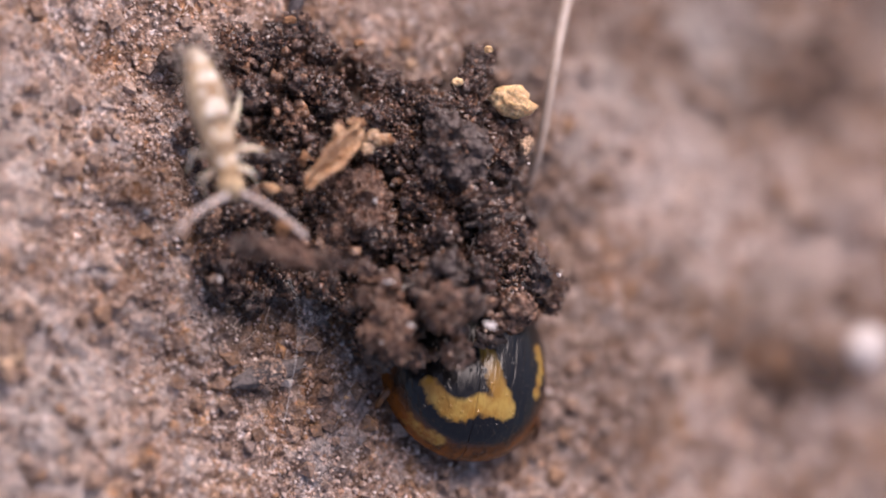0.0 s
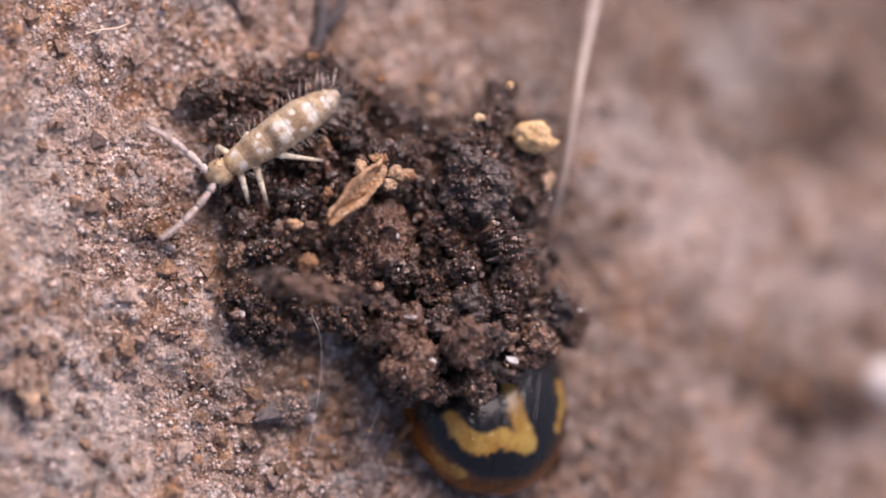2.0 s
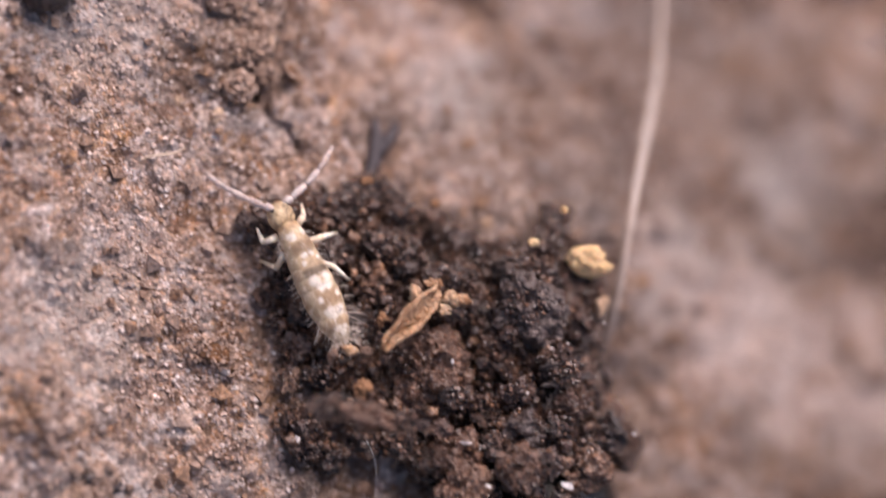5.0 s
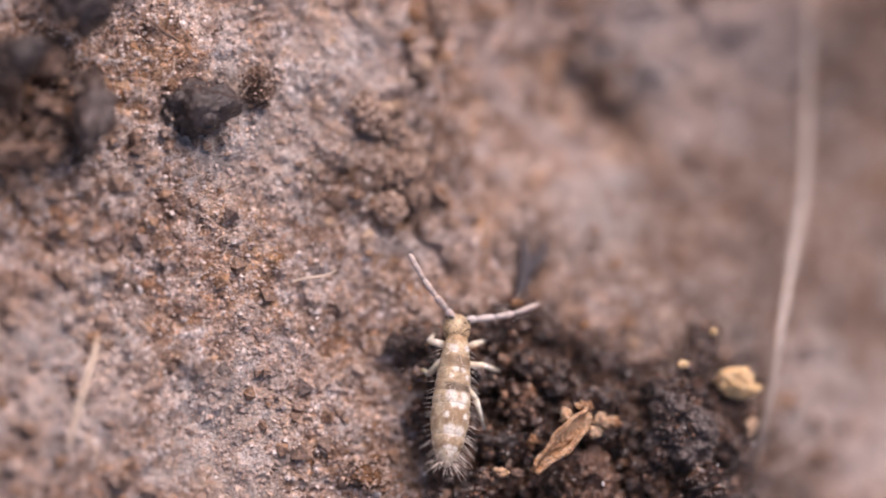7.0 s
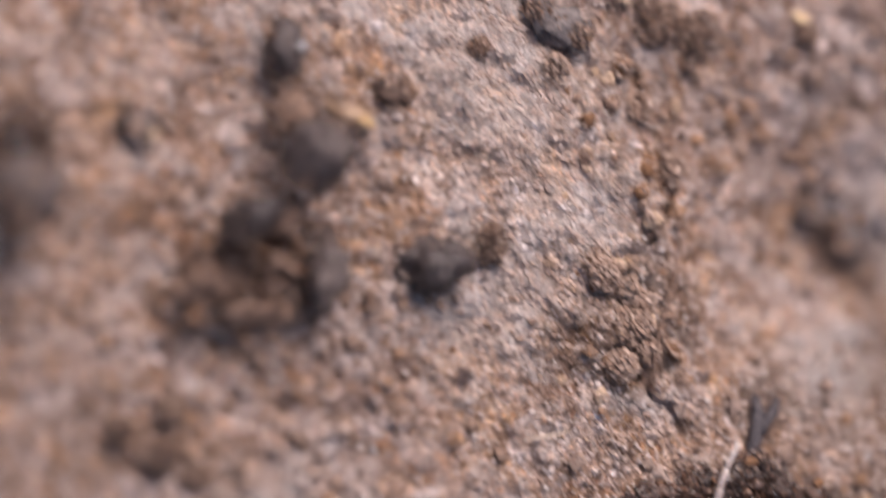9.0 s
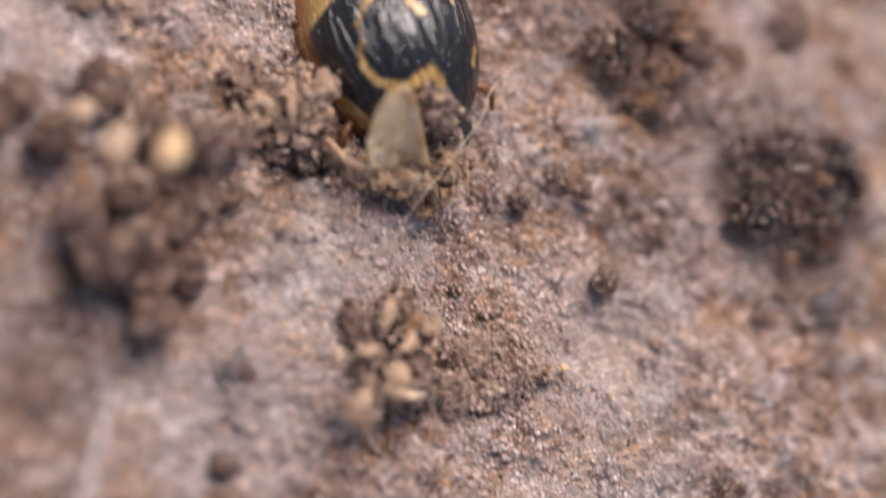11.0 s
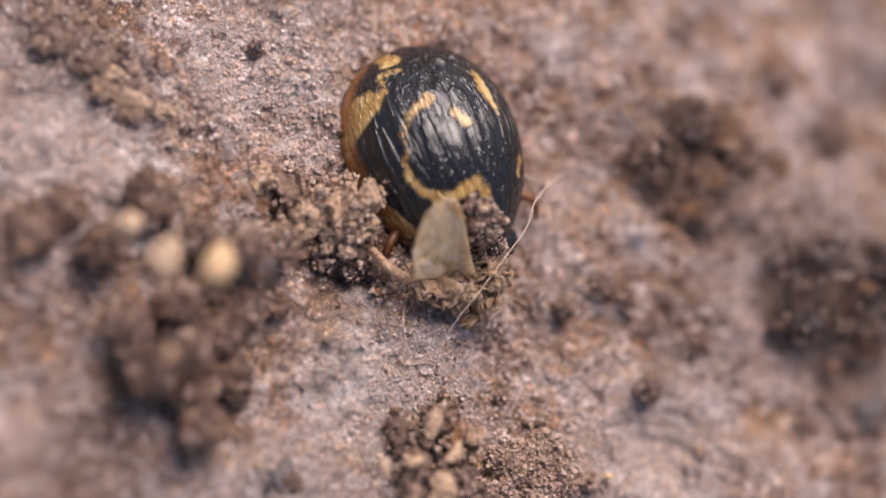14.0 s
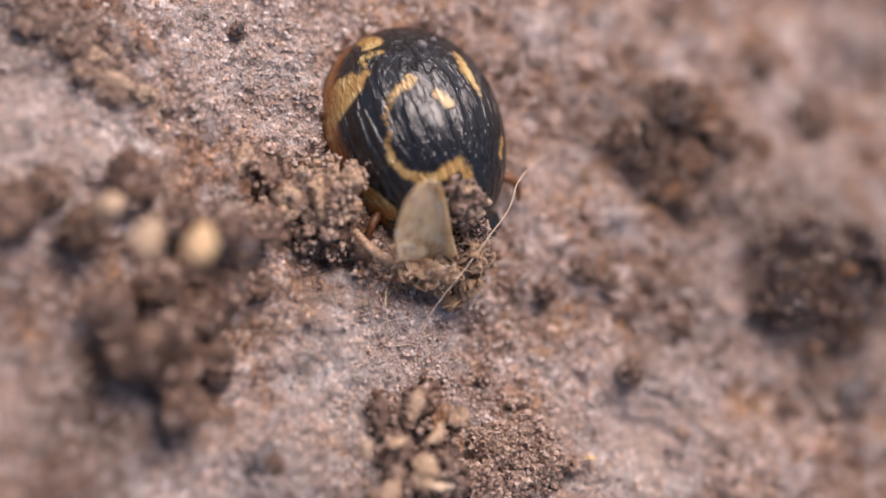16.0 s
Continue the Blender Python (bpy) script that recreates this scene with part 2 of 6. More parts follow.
HUMUS_WET = grit_material("humus_wet", (0.0107, 0.0082, 0.0073), (0.0398, 0.0232, 0.0175), (0.0997, 0.0490, 0.0320), (0.0265, 0.0191, 0.0190), (0.3720, 0.1906, 0.1021), (0.0558, 0.0313, 0.0233), rough=0.24, gloss=0.9, grain=22.0, relief=0.025)
SOIL = grit_material("soil", (0.05, 0.03, 0.024), (0.13, 0.075, 0.052), (0.22, 0.13, 0.09), (0.10, 0.085, 0.08), (0.34, 0.19, 0.10), rough=0.6)
PELLET = grit_material("grey_humus", (0.026, 0.018, 0.017), (0.060, 0.042, 0.038), (0.115, 0.078, 0.066), rough=0.34, relief=0.03, by_island=False, gloss=0.7)
BROWN = grit_material("brown_earth", (0.035, 0.02, 0.015), (0.11, 0.062, 0.043), (0.22, 0.13, 0.088), (0.38, 0.24, 0.17), rough=0.6, by_island=False, grain=20.0, relief=0.03, gloss=0.6)
TAN = grit_material("tan_earth", (0.36, 0.225, 0.14), (0.58, 0.40, 0.275), (0.80, 0.63, 0.48), rough=0.85, by_island=False, relief=0.05)
OCHRE = grit_material("ochre_husk", (0.24, 0.125, 0.065), (0.46, 0.28, 0.165), (0.72, 0.54, 0.39), rough=0.35, by_island=False, relief=0.04, through=0.3, glitter=False)
RUST = grit_material("rusty_earth", (0.08, 0.04, 0.022), (0.24, 0.12, 0.06), (0.40, 0.22, 0.12), rough=0.75, by_island=False)
CREAM = grit_material("cream_grain", (0.48, 0.29, 0.13), (0.70, 0.47, 0.25), (0.82, 0.63, 0.42), rough=0.5, by_island=False, relief=0.02, through=0.3, glitter=False)
BUFF = grit_material("buff_mineral", (0.34, 0.21, 0.12), (0.55, 0.38, 0.25), (0.74, 0.58, 0.43), rough=0.5, by_island=False, relief=0.02)
CHALK = grit_material("white_mineral", (0.32, 0.27, 0.24), (0.52, 0.47, 0.45), (0.68, 0.66, 0.66), rough=0.4, by_island=False, relief=0.01)
SLATE = grit_material("dark_slate", (0.06, 0.052, 0.052), (0.13, 0.112, 0.11), (0.25, 0.21, 0.195), rough=0.7, by_island=False, relief=0.02)

SLATE_DARK = grit_material("blackish_bark", (0.0330, 0.0285, 0.0330), (0.0750, 0.0645, 0.0705), (0.1500, 0.1275, 0.1275), rough=0.6, by_island=False, relief=0.02)
COARSE = grit_material("coarse_grains", (0.10, 0.06, 0.042), (0.42, 0.22, 0.10), (0.20, 0.17, 0.17), (0.36, 0.24, 0.18), (0.15, 0.09, 0.06), (0.62, 0.50, 0.44), (0.28, 0.18, 0.13), rough=0.8)
DROP = grit_material("glossy_grey", (0.10, 0.092, 0.096), (0.20, 0.19, 0.195), rough=0.22, by_island=False, gloss=0.8, glitter=False, relief=0.003)


# ---- mesh tools ----
def lattice(p, seed):
    """Smooth value noise at the points p, between -1 and 1."""
    i = np.floor(p).astype(np.int64)
    f = p - i
    f = f * f * (3 - 2 * f)
    total = np.zeros(len(p))
    for dx in (0, 1):
        for dy in (0, 1):
            for dz in (0, 1):
                h = ((i[:, 0] + dx) * 73856093) ^ ((i[:, 1] + dy) * 19349663) ^ ((i[:, 2] + dz) * 83492791) ^ (seed * 2654435761)
                h = (h & 0xFFFFFFFF) * 0x45D9F3B & 0xFFFFFFFF
                h = ((h ^ (h >> 16)) * 0x45D9F3B) & 0xFFFFFFFF
                h = ((h ^ (h >> 15)) * 0x2C1B3C6D) & 0xFFFFFFFF
                h = (h ^ (h >> 16)) & 0xFFFF
                w = (f[:, 0] if dx else 1 - f[:, 0]) * (f[:, 1] if dy else 1 - f[:, 1]) * (f[:, 2] if dz else 1 - f[:, 2])
                total += w * (h / 32767.5 - 1)
    return total


SPIN = np.array(Euler((0.4, 0.55, 0.7)).to_matrix())


def fbm(p, octaves=4, seed=0, gain=0.5):
    p = np.asarray(p, float)
    if p.shape[1] == 2:
        p = np.column_stack([p, np.zeros(len(p))]) @ SPIN
    out, amp = np.zeros(len(p)), 1.0
    for k in range(octaves):
        out += amp * lattice(p + 17.3 * k, seed + k)
        p, amp = (p @ SPIN) * 2.03, amp * gain
    return out


def ball(level):
    bm = bmesh.new()
    bmesh.ops.create_icosphere(bm, subdivisions=level, radius=1.0)
    v = np.array([x.co[:] for x in bm.verts])
    f = [[x.index for x in face.verts] for face in bm.faces]
    bm.free()
    return v, f


BALLS = {k: ball(k) for k in (1, 2, 3, 4, 5)}


def mesh_of(name, v, f, smooth=True):
    me = bpy.data.meshes.new(name)
    me.from_pydata(np.asarray(v, float).tolist(), [], f)
    if smooth:
        me.polygons.foreach_set("use_smooth", [True] * len(me.polygons))
    me.update()
    return me


def put(name, me, material, m=None, parent=None, label=""):
    """One mesh object: a thing when it has no parent, else a part of that parent."""
    ob = new(name, me)
    if material and not me.materials:
        me.materials.append(material)
    if m is not None:
        ob.matrix_basis = m
    if parent is not None:
        ob.parent = parent
    if label:
        tagged(ob, label)
    return ob


def thing(name, place, label, category, group="", kind=""):
    """An empty at a thing's foot, that holds its parts."""
    ob = new(name)
    ob.empty_display_size = 0.0005
    ob.matrix_basis = place if isinstance(place, Matrix) else Matrix.Translation(place)
    return tagged(ob, label, category, group, kind)


def crumb_mesh(name, seed, level=2, rough=0.35, freq=1.3, fine=0.12, knobs=0, reach=0.4):
    """An uneven crumb about one unit in radius."""
    v, f = BALLS[level]
    r = 1 + rough * fbm(v * freq + seed * 7.7, 3, seed) + fine * fbm(v * 4.5 + seed, 2, seed + 50) + fine * 0.9 * fbm(v * 8.0 + seed, 2, seed + 70)
    rng = np.random.default_rng(seed)
    knob = np.zeros(len(v))
    for _ in range(knobs):
        d = rng.normal(size=3)
        away = np.arccos(np.clip(v @ (d / np.linalg.norm(d)), -1, 1)) / rng.uniform(0.4, 1.0) * reach
        knob = np.maximum(knob, np.sqrt(np.maximum(0, 1 - away ** 2)) * rng.uniform(0.3, 1.0) * reach * 0.38)
    r = r + knob
    return mesh_of(name, v * r[:, None] * rng.uniform(0.8, 1.15, 3), f)


def clod_mesh(name, seed, level=4, lobes=8, knobs=130, jag=0.85):
    """An aggregate of earth about one unit in radius: a few lobes, set with knobs of all sizes, torn and pitted."""
    v, f = BALLS[level]
    rng = np.random.default_rng(seed)
    out = v * rng.uniform(0.72, 1.05, 3)
    r = np.full(len(v), 0.62)
    for low, high, n, amp in ((0.4, 0.9, lobes, 0.42), (0.16, 0.40, knobs // 3, 0.13), (0.07, 0.17, knobs, 0.075)):
        best = np.zeros(len(v))
        for _ in range(n):
            d = rng.normal(size=3)
            away = np.arccos(np.clip(v @ (d / np.linalg.norm(d)), -1, 1)) / rng.uniform(low, high)
            best = np.maximum(best, np.sqrt(np.maximum(0, 1 - away ** 2)) * rng.uniform(0.45, 1.0))
        r += amp * best
    torn = fbm(v * 2.3 + seed * 3.1, 3, seed, 0.6)
    r += 0.22 * jag * torn - 0.45 * jag * np.maximum(0, fbm(v * 3.0 + seed, 3, seed + 9, 0.6) - 0.2)
    out = out * np.maximum(0.3, r)[:, None]
    push = np.stack([fbm(out * 2.7 + seed + 5 * k, 4, seed + 20 + k, 0.72) for k in range(3)], 1)
    return mesh_of(name, out + 0.15 * jag * push, f)


def sized(place, size, turn=None, stretch=(1, 1, 1)):
    """A pose at place, in metres, with the size in millimetres."""
    q = turn if turn is not None else Euler((0, 0, 0)).to_quaternion()
    return Matrix.LocRotScale(place, q, Vector(stretch) * size * MM)


RNG = random.Random(4)


def any_turn():
    return Euler([RNG.uniform(0, 6.28) for _ in range(3)]).to_quaternion()


def tube(points, radii, sides=6, closed=True):
    """Vertices and faces of a round rod through the points."""
    pts = [Vector(p) for p in points]
    v, f = [], []
    ref = Vector((0.31, 0.17, 0.93))
    for i, p in enumerate(pts):
        d = (pts[min(i + 1, len(pts) - 1)] - pts[max(i - 1, 0)]).normalized()
        s = d.cross(ref).normalized()
        u = s.cross(d)
        for k in range(sides):
            w = 2 * math.pi * k / sides
            v.append(p + (s * math.cos(w) + u * math.sin(w)) * radii[i])
    for i in range(len(pts) - 1):
        for k in range(sides):
            a, b = i * sides + k, i * sides + (k + 1) % sides
            f.append((a, b, b + sides, a + sides))
    if closed:
        f.append(tuple(range(sides))[::-1])
        f.append(tuple(range((len(pts) - 1) * sides, len(pts) * sides)))
    return [tuple(p) for p in v], f


def smooth_line(points, n):
    """n places along a soft curve through the points."""
    pts = [Vector(p) for p in points]
    out = []
    for k in range(n):
        t = k / (n - 1) * (len(pts) - 1)
        i = min(int(t), len(pts) - 2)
        u = t - i
        p0, p1, p2, p3 = pts[max(i - 1, 0)], pts[i], pts[i + 1], pts[min(i + 2, len(pts) - 1)]
        out.append(0.5 * ((2 * p1) + (p2 - p0) * u + (2 * p0 - 5 * p1 + 4 * p2 - p3) * u * u + (3 * p1 - p0 - 3 * p2 + p3) * u ** 3))
    return out


def joined(shapes):
    v, f = [], []
    for a, b in shapes:
        k = len(v)
        v += [tuple(p) for p in a]
        f += [tuple(i + k for i in q) for q in b]
    return v, f


# ---- the slab ----
SEAM = ((-0.861, 5.265, 0), (-0.744, 4.861, 0), (-0.429, 4.138, 0), (0.004, 3.258, 0), (-0.209, 2.301, 0), (-0.540, 1.274, 0), (-0.548, 0.489, 0), (0.079, -0.296, 0))
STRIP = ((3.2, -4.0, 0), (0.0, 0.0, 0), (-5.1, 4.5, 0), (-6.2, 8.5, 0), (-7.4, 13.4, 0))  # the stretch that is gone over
PITS = (((-0.547, 0.607, 0), 0.28, 0.35), ((-0.692, 1.984, 0), 0.2, 0.2), ((-0.680, 1.626, 0), 0.3, 0.25), ((-9.031, 13.218, 0), 0.45, 0.2), ((4.693, -3.730, 0), 0.5, 0.25), ((0.623, -4.914, 0), 0.6, 0.2))


def slab_height(a, b):
    """The slab's relief in millimetres, at survey places: swells, lumps and grain, a crumbly seam, small pits."""
    p = np.column_stack([a, b])
    h = 0.24 * fbm(p * 0.35, 3, 3) + 0.13 * fbm(p * 1.4, 3, 11) + 0.06 * fbm(p * 4.5, 3, 21, 0.65) + 0.02 * fbm(p * 8.5, 1, 25)
    d, side = along(SEAM, a + 0.3 * fbm(p * 1.6, 3, 71), b)
    h -= (0.16 + 0.12 * fbm(p * 1.7, 2, 77)) * np.exp(-(d / 0.12) ** 2)
    for (x, y, _), wide, deep in PITS:
        h -= deep * np.exp(-((a - x) ** 2 + (b - y) ** 2) / wide ** 2)
    return h


def build_slab():
    fine = 0.05
    far = [0.1 * 1.35 ** k for k in range(1, 33)]
    xs = np.concatenate([-14.6 - np.cumsum(far)[::-1], np.arange(-14.6, 10.2, fine), 10.2 + np.cumsum(far)])
    ys = np.concatenate([-8.2 - np.cumsum(far)[::-1], np.arange(-8.2, 17.8, fine), 17.8 + np.cumsum(far)])
    a, b = np.meshgrid(xs, ys)
    a, b = a.ravel(), b.ravel()
    h = slab_height(a, b) + sag(a, b)
    c = (h - NORMAL.x * a - NORMAL.y * b) / NORMAL.z
    v = (VIEW_NP @ np.stack([a, b, c])).T * MM
    nx, ny = len(xs), len(ys)
    i = (np.arange(ny - 1)[:, None] * nx + np.arange(nx - 1)[None, :]).ravel()
    quads = np.stack([i, i + 1, i + nx + 1, i + nx], 1).astype(np.int32)
    me = bpy.data.meshes.new("ground")
    me.vertices.add(len(v))
    me.vertices.foreach_set("co", v.ravel())
    me.loops.add(quads.size)
    me.loops.foreach_set("vertex_index", quads.ravel())
    me.polygons.add(len(quads))
    me.polygons.foreach_set("loop_start", np.arange(0, quads.size, 4, dtype=np.int32))
    me.polygons.foreach_set("use_smooth", np.ones(len(quads), dtype=bool))
    me.update(calc_edges=True)
    ob = put("ground", me, SLAB)
    tagged(ob, "pinkish brown sandy stone surface, grainy and stained", "ground", kind="structure")


def height_at(a, b):
    return float(slab_height(np.array([a]), np.array([b]))[0])


def on_slab(a, b, lift=0.0):
    return spot(a, b, height_at(a, b) + lift)


def build_sand(name, label, n, seed, smallest, largest, power, material, patchy, low=False):
    """Loose grains strewn over the slab."""
    rng = np.random.default_rng(seed)
    a, b = rng.uniform(-14.3, 9.8, n), rng.uniform(-7.8, 17.5, n)
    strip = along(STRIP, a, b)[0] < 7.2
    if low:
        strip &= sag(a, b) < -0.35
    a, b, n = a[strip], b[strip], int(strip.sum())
    keep = fbm(np.column_stack([a, b]) * 0.8, 3, seed) + rng.uniform(-0.6, 0.9, n) > patchy
    a, b = a[keep], b[keep]
    n = len(a)
    h = slab_height(a, b)
    size = smallest + (largest - smallest) * rng.random(n) ** power
    c = (h + sag(a, b) + size * 0.3 - NORMAL.x * a - NORMAL.y * b) / NORMAL.z
    at = (VIEW_NP @ np.stack([a, b, c])).T
    unit = np.array([(1, 0, 0), (-1, 0, 0), (0, 1, 0), (0, -1, 0), (0, 0, 1), (0, 0, -1)], float)
    tri = np.array([(0, 2, 4), (2, 1, 4), (1, 3, 4), (3, 0, 4), (2, 0, 5), (1, 2, 5), (3, 1, 5), (0, 3, 5)])
    turn, _ = np.linalg.qr(rng.normal(size=(n, 3, 3)))
    unit = np.einsum("nij,kj->nki", turn, unit) * rng.uniform(0.7, 1.35, (n, 6, 1))
    v = (at[:, None, :] + unit * size[:, None, None]) * MM
    f = (tri[None] + 6 * np.arange(n)[:, None, None]).reshape(-1, 3)
    me = bpy.data.meshes.new(name)
    me.from_pydata(v.reshape(-1, 3).tolist(), [], f.tolist())
    me.update()
    tagged(put(name, me, material), label, "sand", kind="stuff")


def build_fibres(n):
    """Fine pale hairs and root threads caught in the sand, in drifts."""
    rng = np.random.default_rng(91)
    a, b = rng.uniform(-13.5, 9, 9 * n), rng.uniform(-6, 17, 9 * n)
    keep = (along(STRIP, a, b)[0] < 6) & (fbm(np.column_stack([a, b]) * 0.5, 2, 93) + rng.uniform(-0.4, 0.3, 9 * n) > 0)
    a, b = a[keep][:n], b[keep][:n]
    n = len(a)
    w, long = rng.uniform(0, 6.28, n), rng.uniform(0.02, 0.07, n)
    rows = []
    for k in range(7):
        h = slab_height(a, b) + sag(a, b) + 0.03 + 0.05 * math.sin(k / 6 * math.pi) * rng.uniform(0.3, 1.6, n)
        rows.append((VIEW_NP @ np.stack([a, b, (h - NORMAL.x * a - NORMAL.y * b) / NORMAL.z])).T * MM)
        w = w + rng.normal(size=n) * 0.45
        a, b = a + np.cos(w) * long, b + np.sin(w) * long
    shapes = []
    for pts in np.stack(rows, 1):
        r = rng.uniform(0.0025, 0.0065) * MM
        shapes.append(tube(pts, [r] * 6 + [r * 0.4], 4))
    v, f = joined(shapes)
    tagged(put("fibres", mesh_of("fibres", v, f), SAND_PALE), "fine pale hairs and threads caught in the sand", "fibres", kind="stuff")


build_slab()
build_sand("sand_grains", "loose pale and brown sand grains strewn over the stone", 270000, 31, 0.012, 0.05, 3.0, SAND, 0.1)
build_fibres(1900)
build_sand("soil_grains", "dark and rusty soil grains strewn over the stone", 15000, 57, 0.012, 0.042, 3.0, SOIL, 0.35)
build_sand("trough_grains", "coarse brown, ochre and grey grains lying in the trough", 9000, 83, 0.04, 0.17, 2.2, COARSE, 0.0, True)
# ---- crumbs, stones and heaps ----
CRUMBS = [crumb_mesh("crumb", 100 + k, 2, 0.38, 1.4, 0.25, 10, 0.55) for k in range(10)]
CRUMBS_FINE = [crumb_mesh("crumb", 200 + k, 3, 0.32, 1.6, 0.2, 45, 0.38) for k in range(8)]
CHIPS = [crumb_mesh("chip", 500 + k, 1, 0.7, 1.6, 0.4) for k in range(5)]
for shard in CHIPS:
    shard.polygons.foreach_set("use_smooth", [False] * len(shard.polygons))
CRUMBS_ROUGH = [crumb_mesh("crumb", 400 + k, 4, 0.26, 1.6, 0.16, 170, 0.24) for k in range(4)]
CLODS = [clod_mesh("crumb", 600 + k) for k in range(7)]
CLODS_TINY = [clod_mesh("crumb", 670 + k, 2, 7, 18, 1.0) for k in range(10)]
CLODS_SMALL = [clod_mesh("crumb", 630 + k, 3, 8, 60, 0.8) for k in range(8)]
CLODS_BIG = [clod_mesh("crumb", 650 + k, 5, 14, 260, 0.7) for k in range(4)]
PEBBLES = [crumb_mesh("pebble", 300 + k, 3, 0.16, 1.1, 0.05) for k in range(4)]
PAINTED = {}


def variant(kind, material):
    """A mesh of that kind that carries that material; alike pieces share it."""
    pool = {"crumb": CRUMBS, "fine": CRUMBS_FINE, "rough": CRUMBS_ROUGH, "chip": CHIPS, "pebble": PEBBLES, "clod": CLODS, "bit": CLODS_SMALL, "great": CLODS_BIG}[kind]
    base = RNG.choice(pool)
    key = (base.name, material.name)
    if key not in PAINTED:
        PAINTED[key] = base.copy()
        PAINTED[key].materials.clear()
        PAINTED[key].materials.append(material)
    return PAINTED[key]


def lump(parent, name, place, size, material, stretch=(1, 1, 1), kind="crumb", turn=None, label=""):
    """A piece of a heap, in the heap's own space (which is not turned)."""
    q = turn if turn is not None else any_turn()
    m = sized(spot(*place) - parent.location, size, q, stretch)
    return put(name, variant(kind, material), None, m, parent, label)


def grains_on(shapes, size, seed, count, spread=1.0):
    """Many small grains over the faces of ellipsoids (place, radius): one mesh, in metres."""
    rng = np.random.default_rng(seed)
    base = np.array([[0, 0, 1], [0.94, 0, -0.33], [-0.47, 0.82, -0.33], [-0.47, -0.82, -0.33], [0.5, 0.5, 0.7], [-0.6, 0.1, 0.5]])
    faces = np.array([(0, 1, 4), (0, 4, 5), (0, 5, 3), (0, 3, 1), (1, 2, 4), (4, 2, 5), (5, 2, 3), (1, 3, 2)])
    w = np.array([r * r for _, r in shapes])
    idx = rng.choice(len(shapes), count, p=w / w.sum())
    cen = np.array([p[:] for p, _ in shapes])[idx]
    rad = np.array([r for _, r in shapes])[idx] * MM
    d = rng.normal(size=(count, 3))
    d[:, 2] = np.abs(d[:, 2]) * 1.1 - 0.25
    d /= np.linalg.norm(d, axis=1)[:, None]
    at = cen + d * rad[:, None] * rng.uniform(0.85, 1.08, count)[:, None] * spread
    s = size * MM * (0.35 + rng.random(count) ** 2 * 1.3)
    q = rng.normal(size=(count, 3, 3))
    q, _ = np.linalg.qr(q)
    v = np.einsum("nij,kj->nki", q, base) * rng.uniform(0.7, 1.3, (count, 6, 1)) * s[:, None, None] + at[:, None, :]
    f = (faces[None] + 6 * np.arange(count)[:, None, None]).reshape(-1, 3)
    return v.reshape(-1, 3), f.tolist()


def dust(parent, shapes, size, seed, count, material, name="soil_dust"):
    v, f = grains_on(shapes, size, seed, count)
    ob = put(name, mesh_of(name, v - np.array(parent.location[:]), f, False), material, None, parent)
    return tagged(ob, kind="stuff")


def inside(poly, x, y):
    hit, n = False, len(poly)
    for i in range(n):
        (x0, y0), (x1, y1) = poly[i], poly[(i + 1) % n]
        if (y0 > y) != (y1 > y) and x < (x1 - x0) * (y - y0) / (y1 - y0) + x0:
            hit = not hit
    return hit


def rim_distance(poly, x, y):
    best = 9e9
    for i in range(len(poly)):
        (x0, y0), (x1, y1) = poly[i], poly[(i + 1) % len(poly)]
        dx, dy = x1 - x0, y1 - y0
        t = max(0.0, min(1.0, ((x - x0) * dx + (y - y0) * dy) / (dx * dx + dy * dy)))
        best = min(best, math.hypot(x - x0 - t * dx, y - y0 - t * dy))
    return best


BURIED = (3.564, -5.161, 0.3)


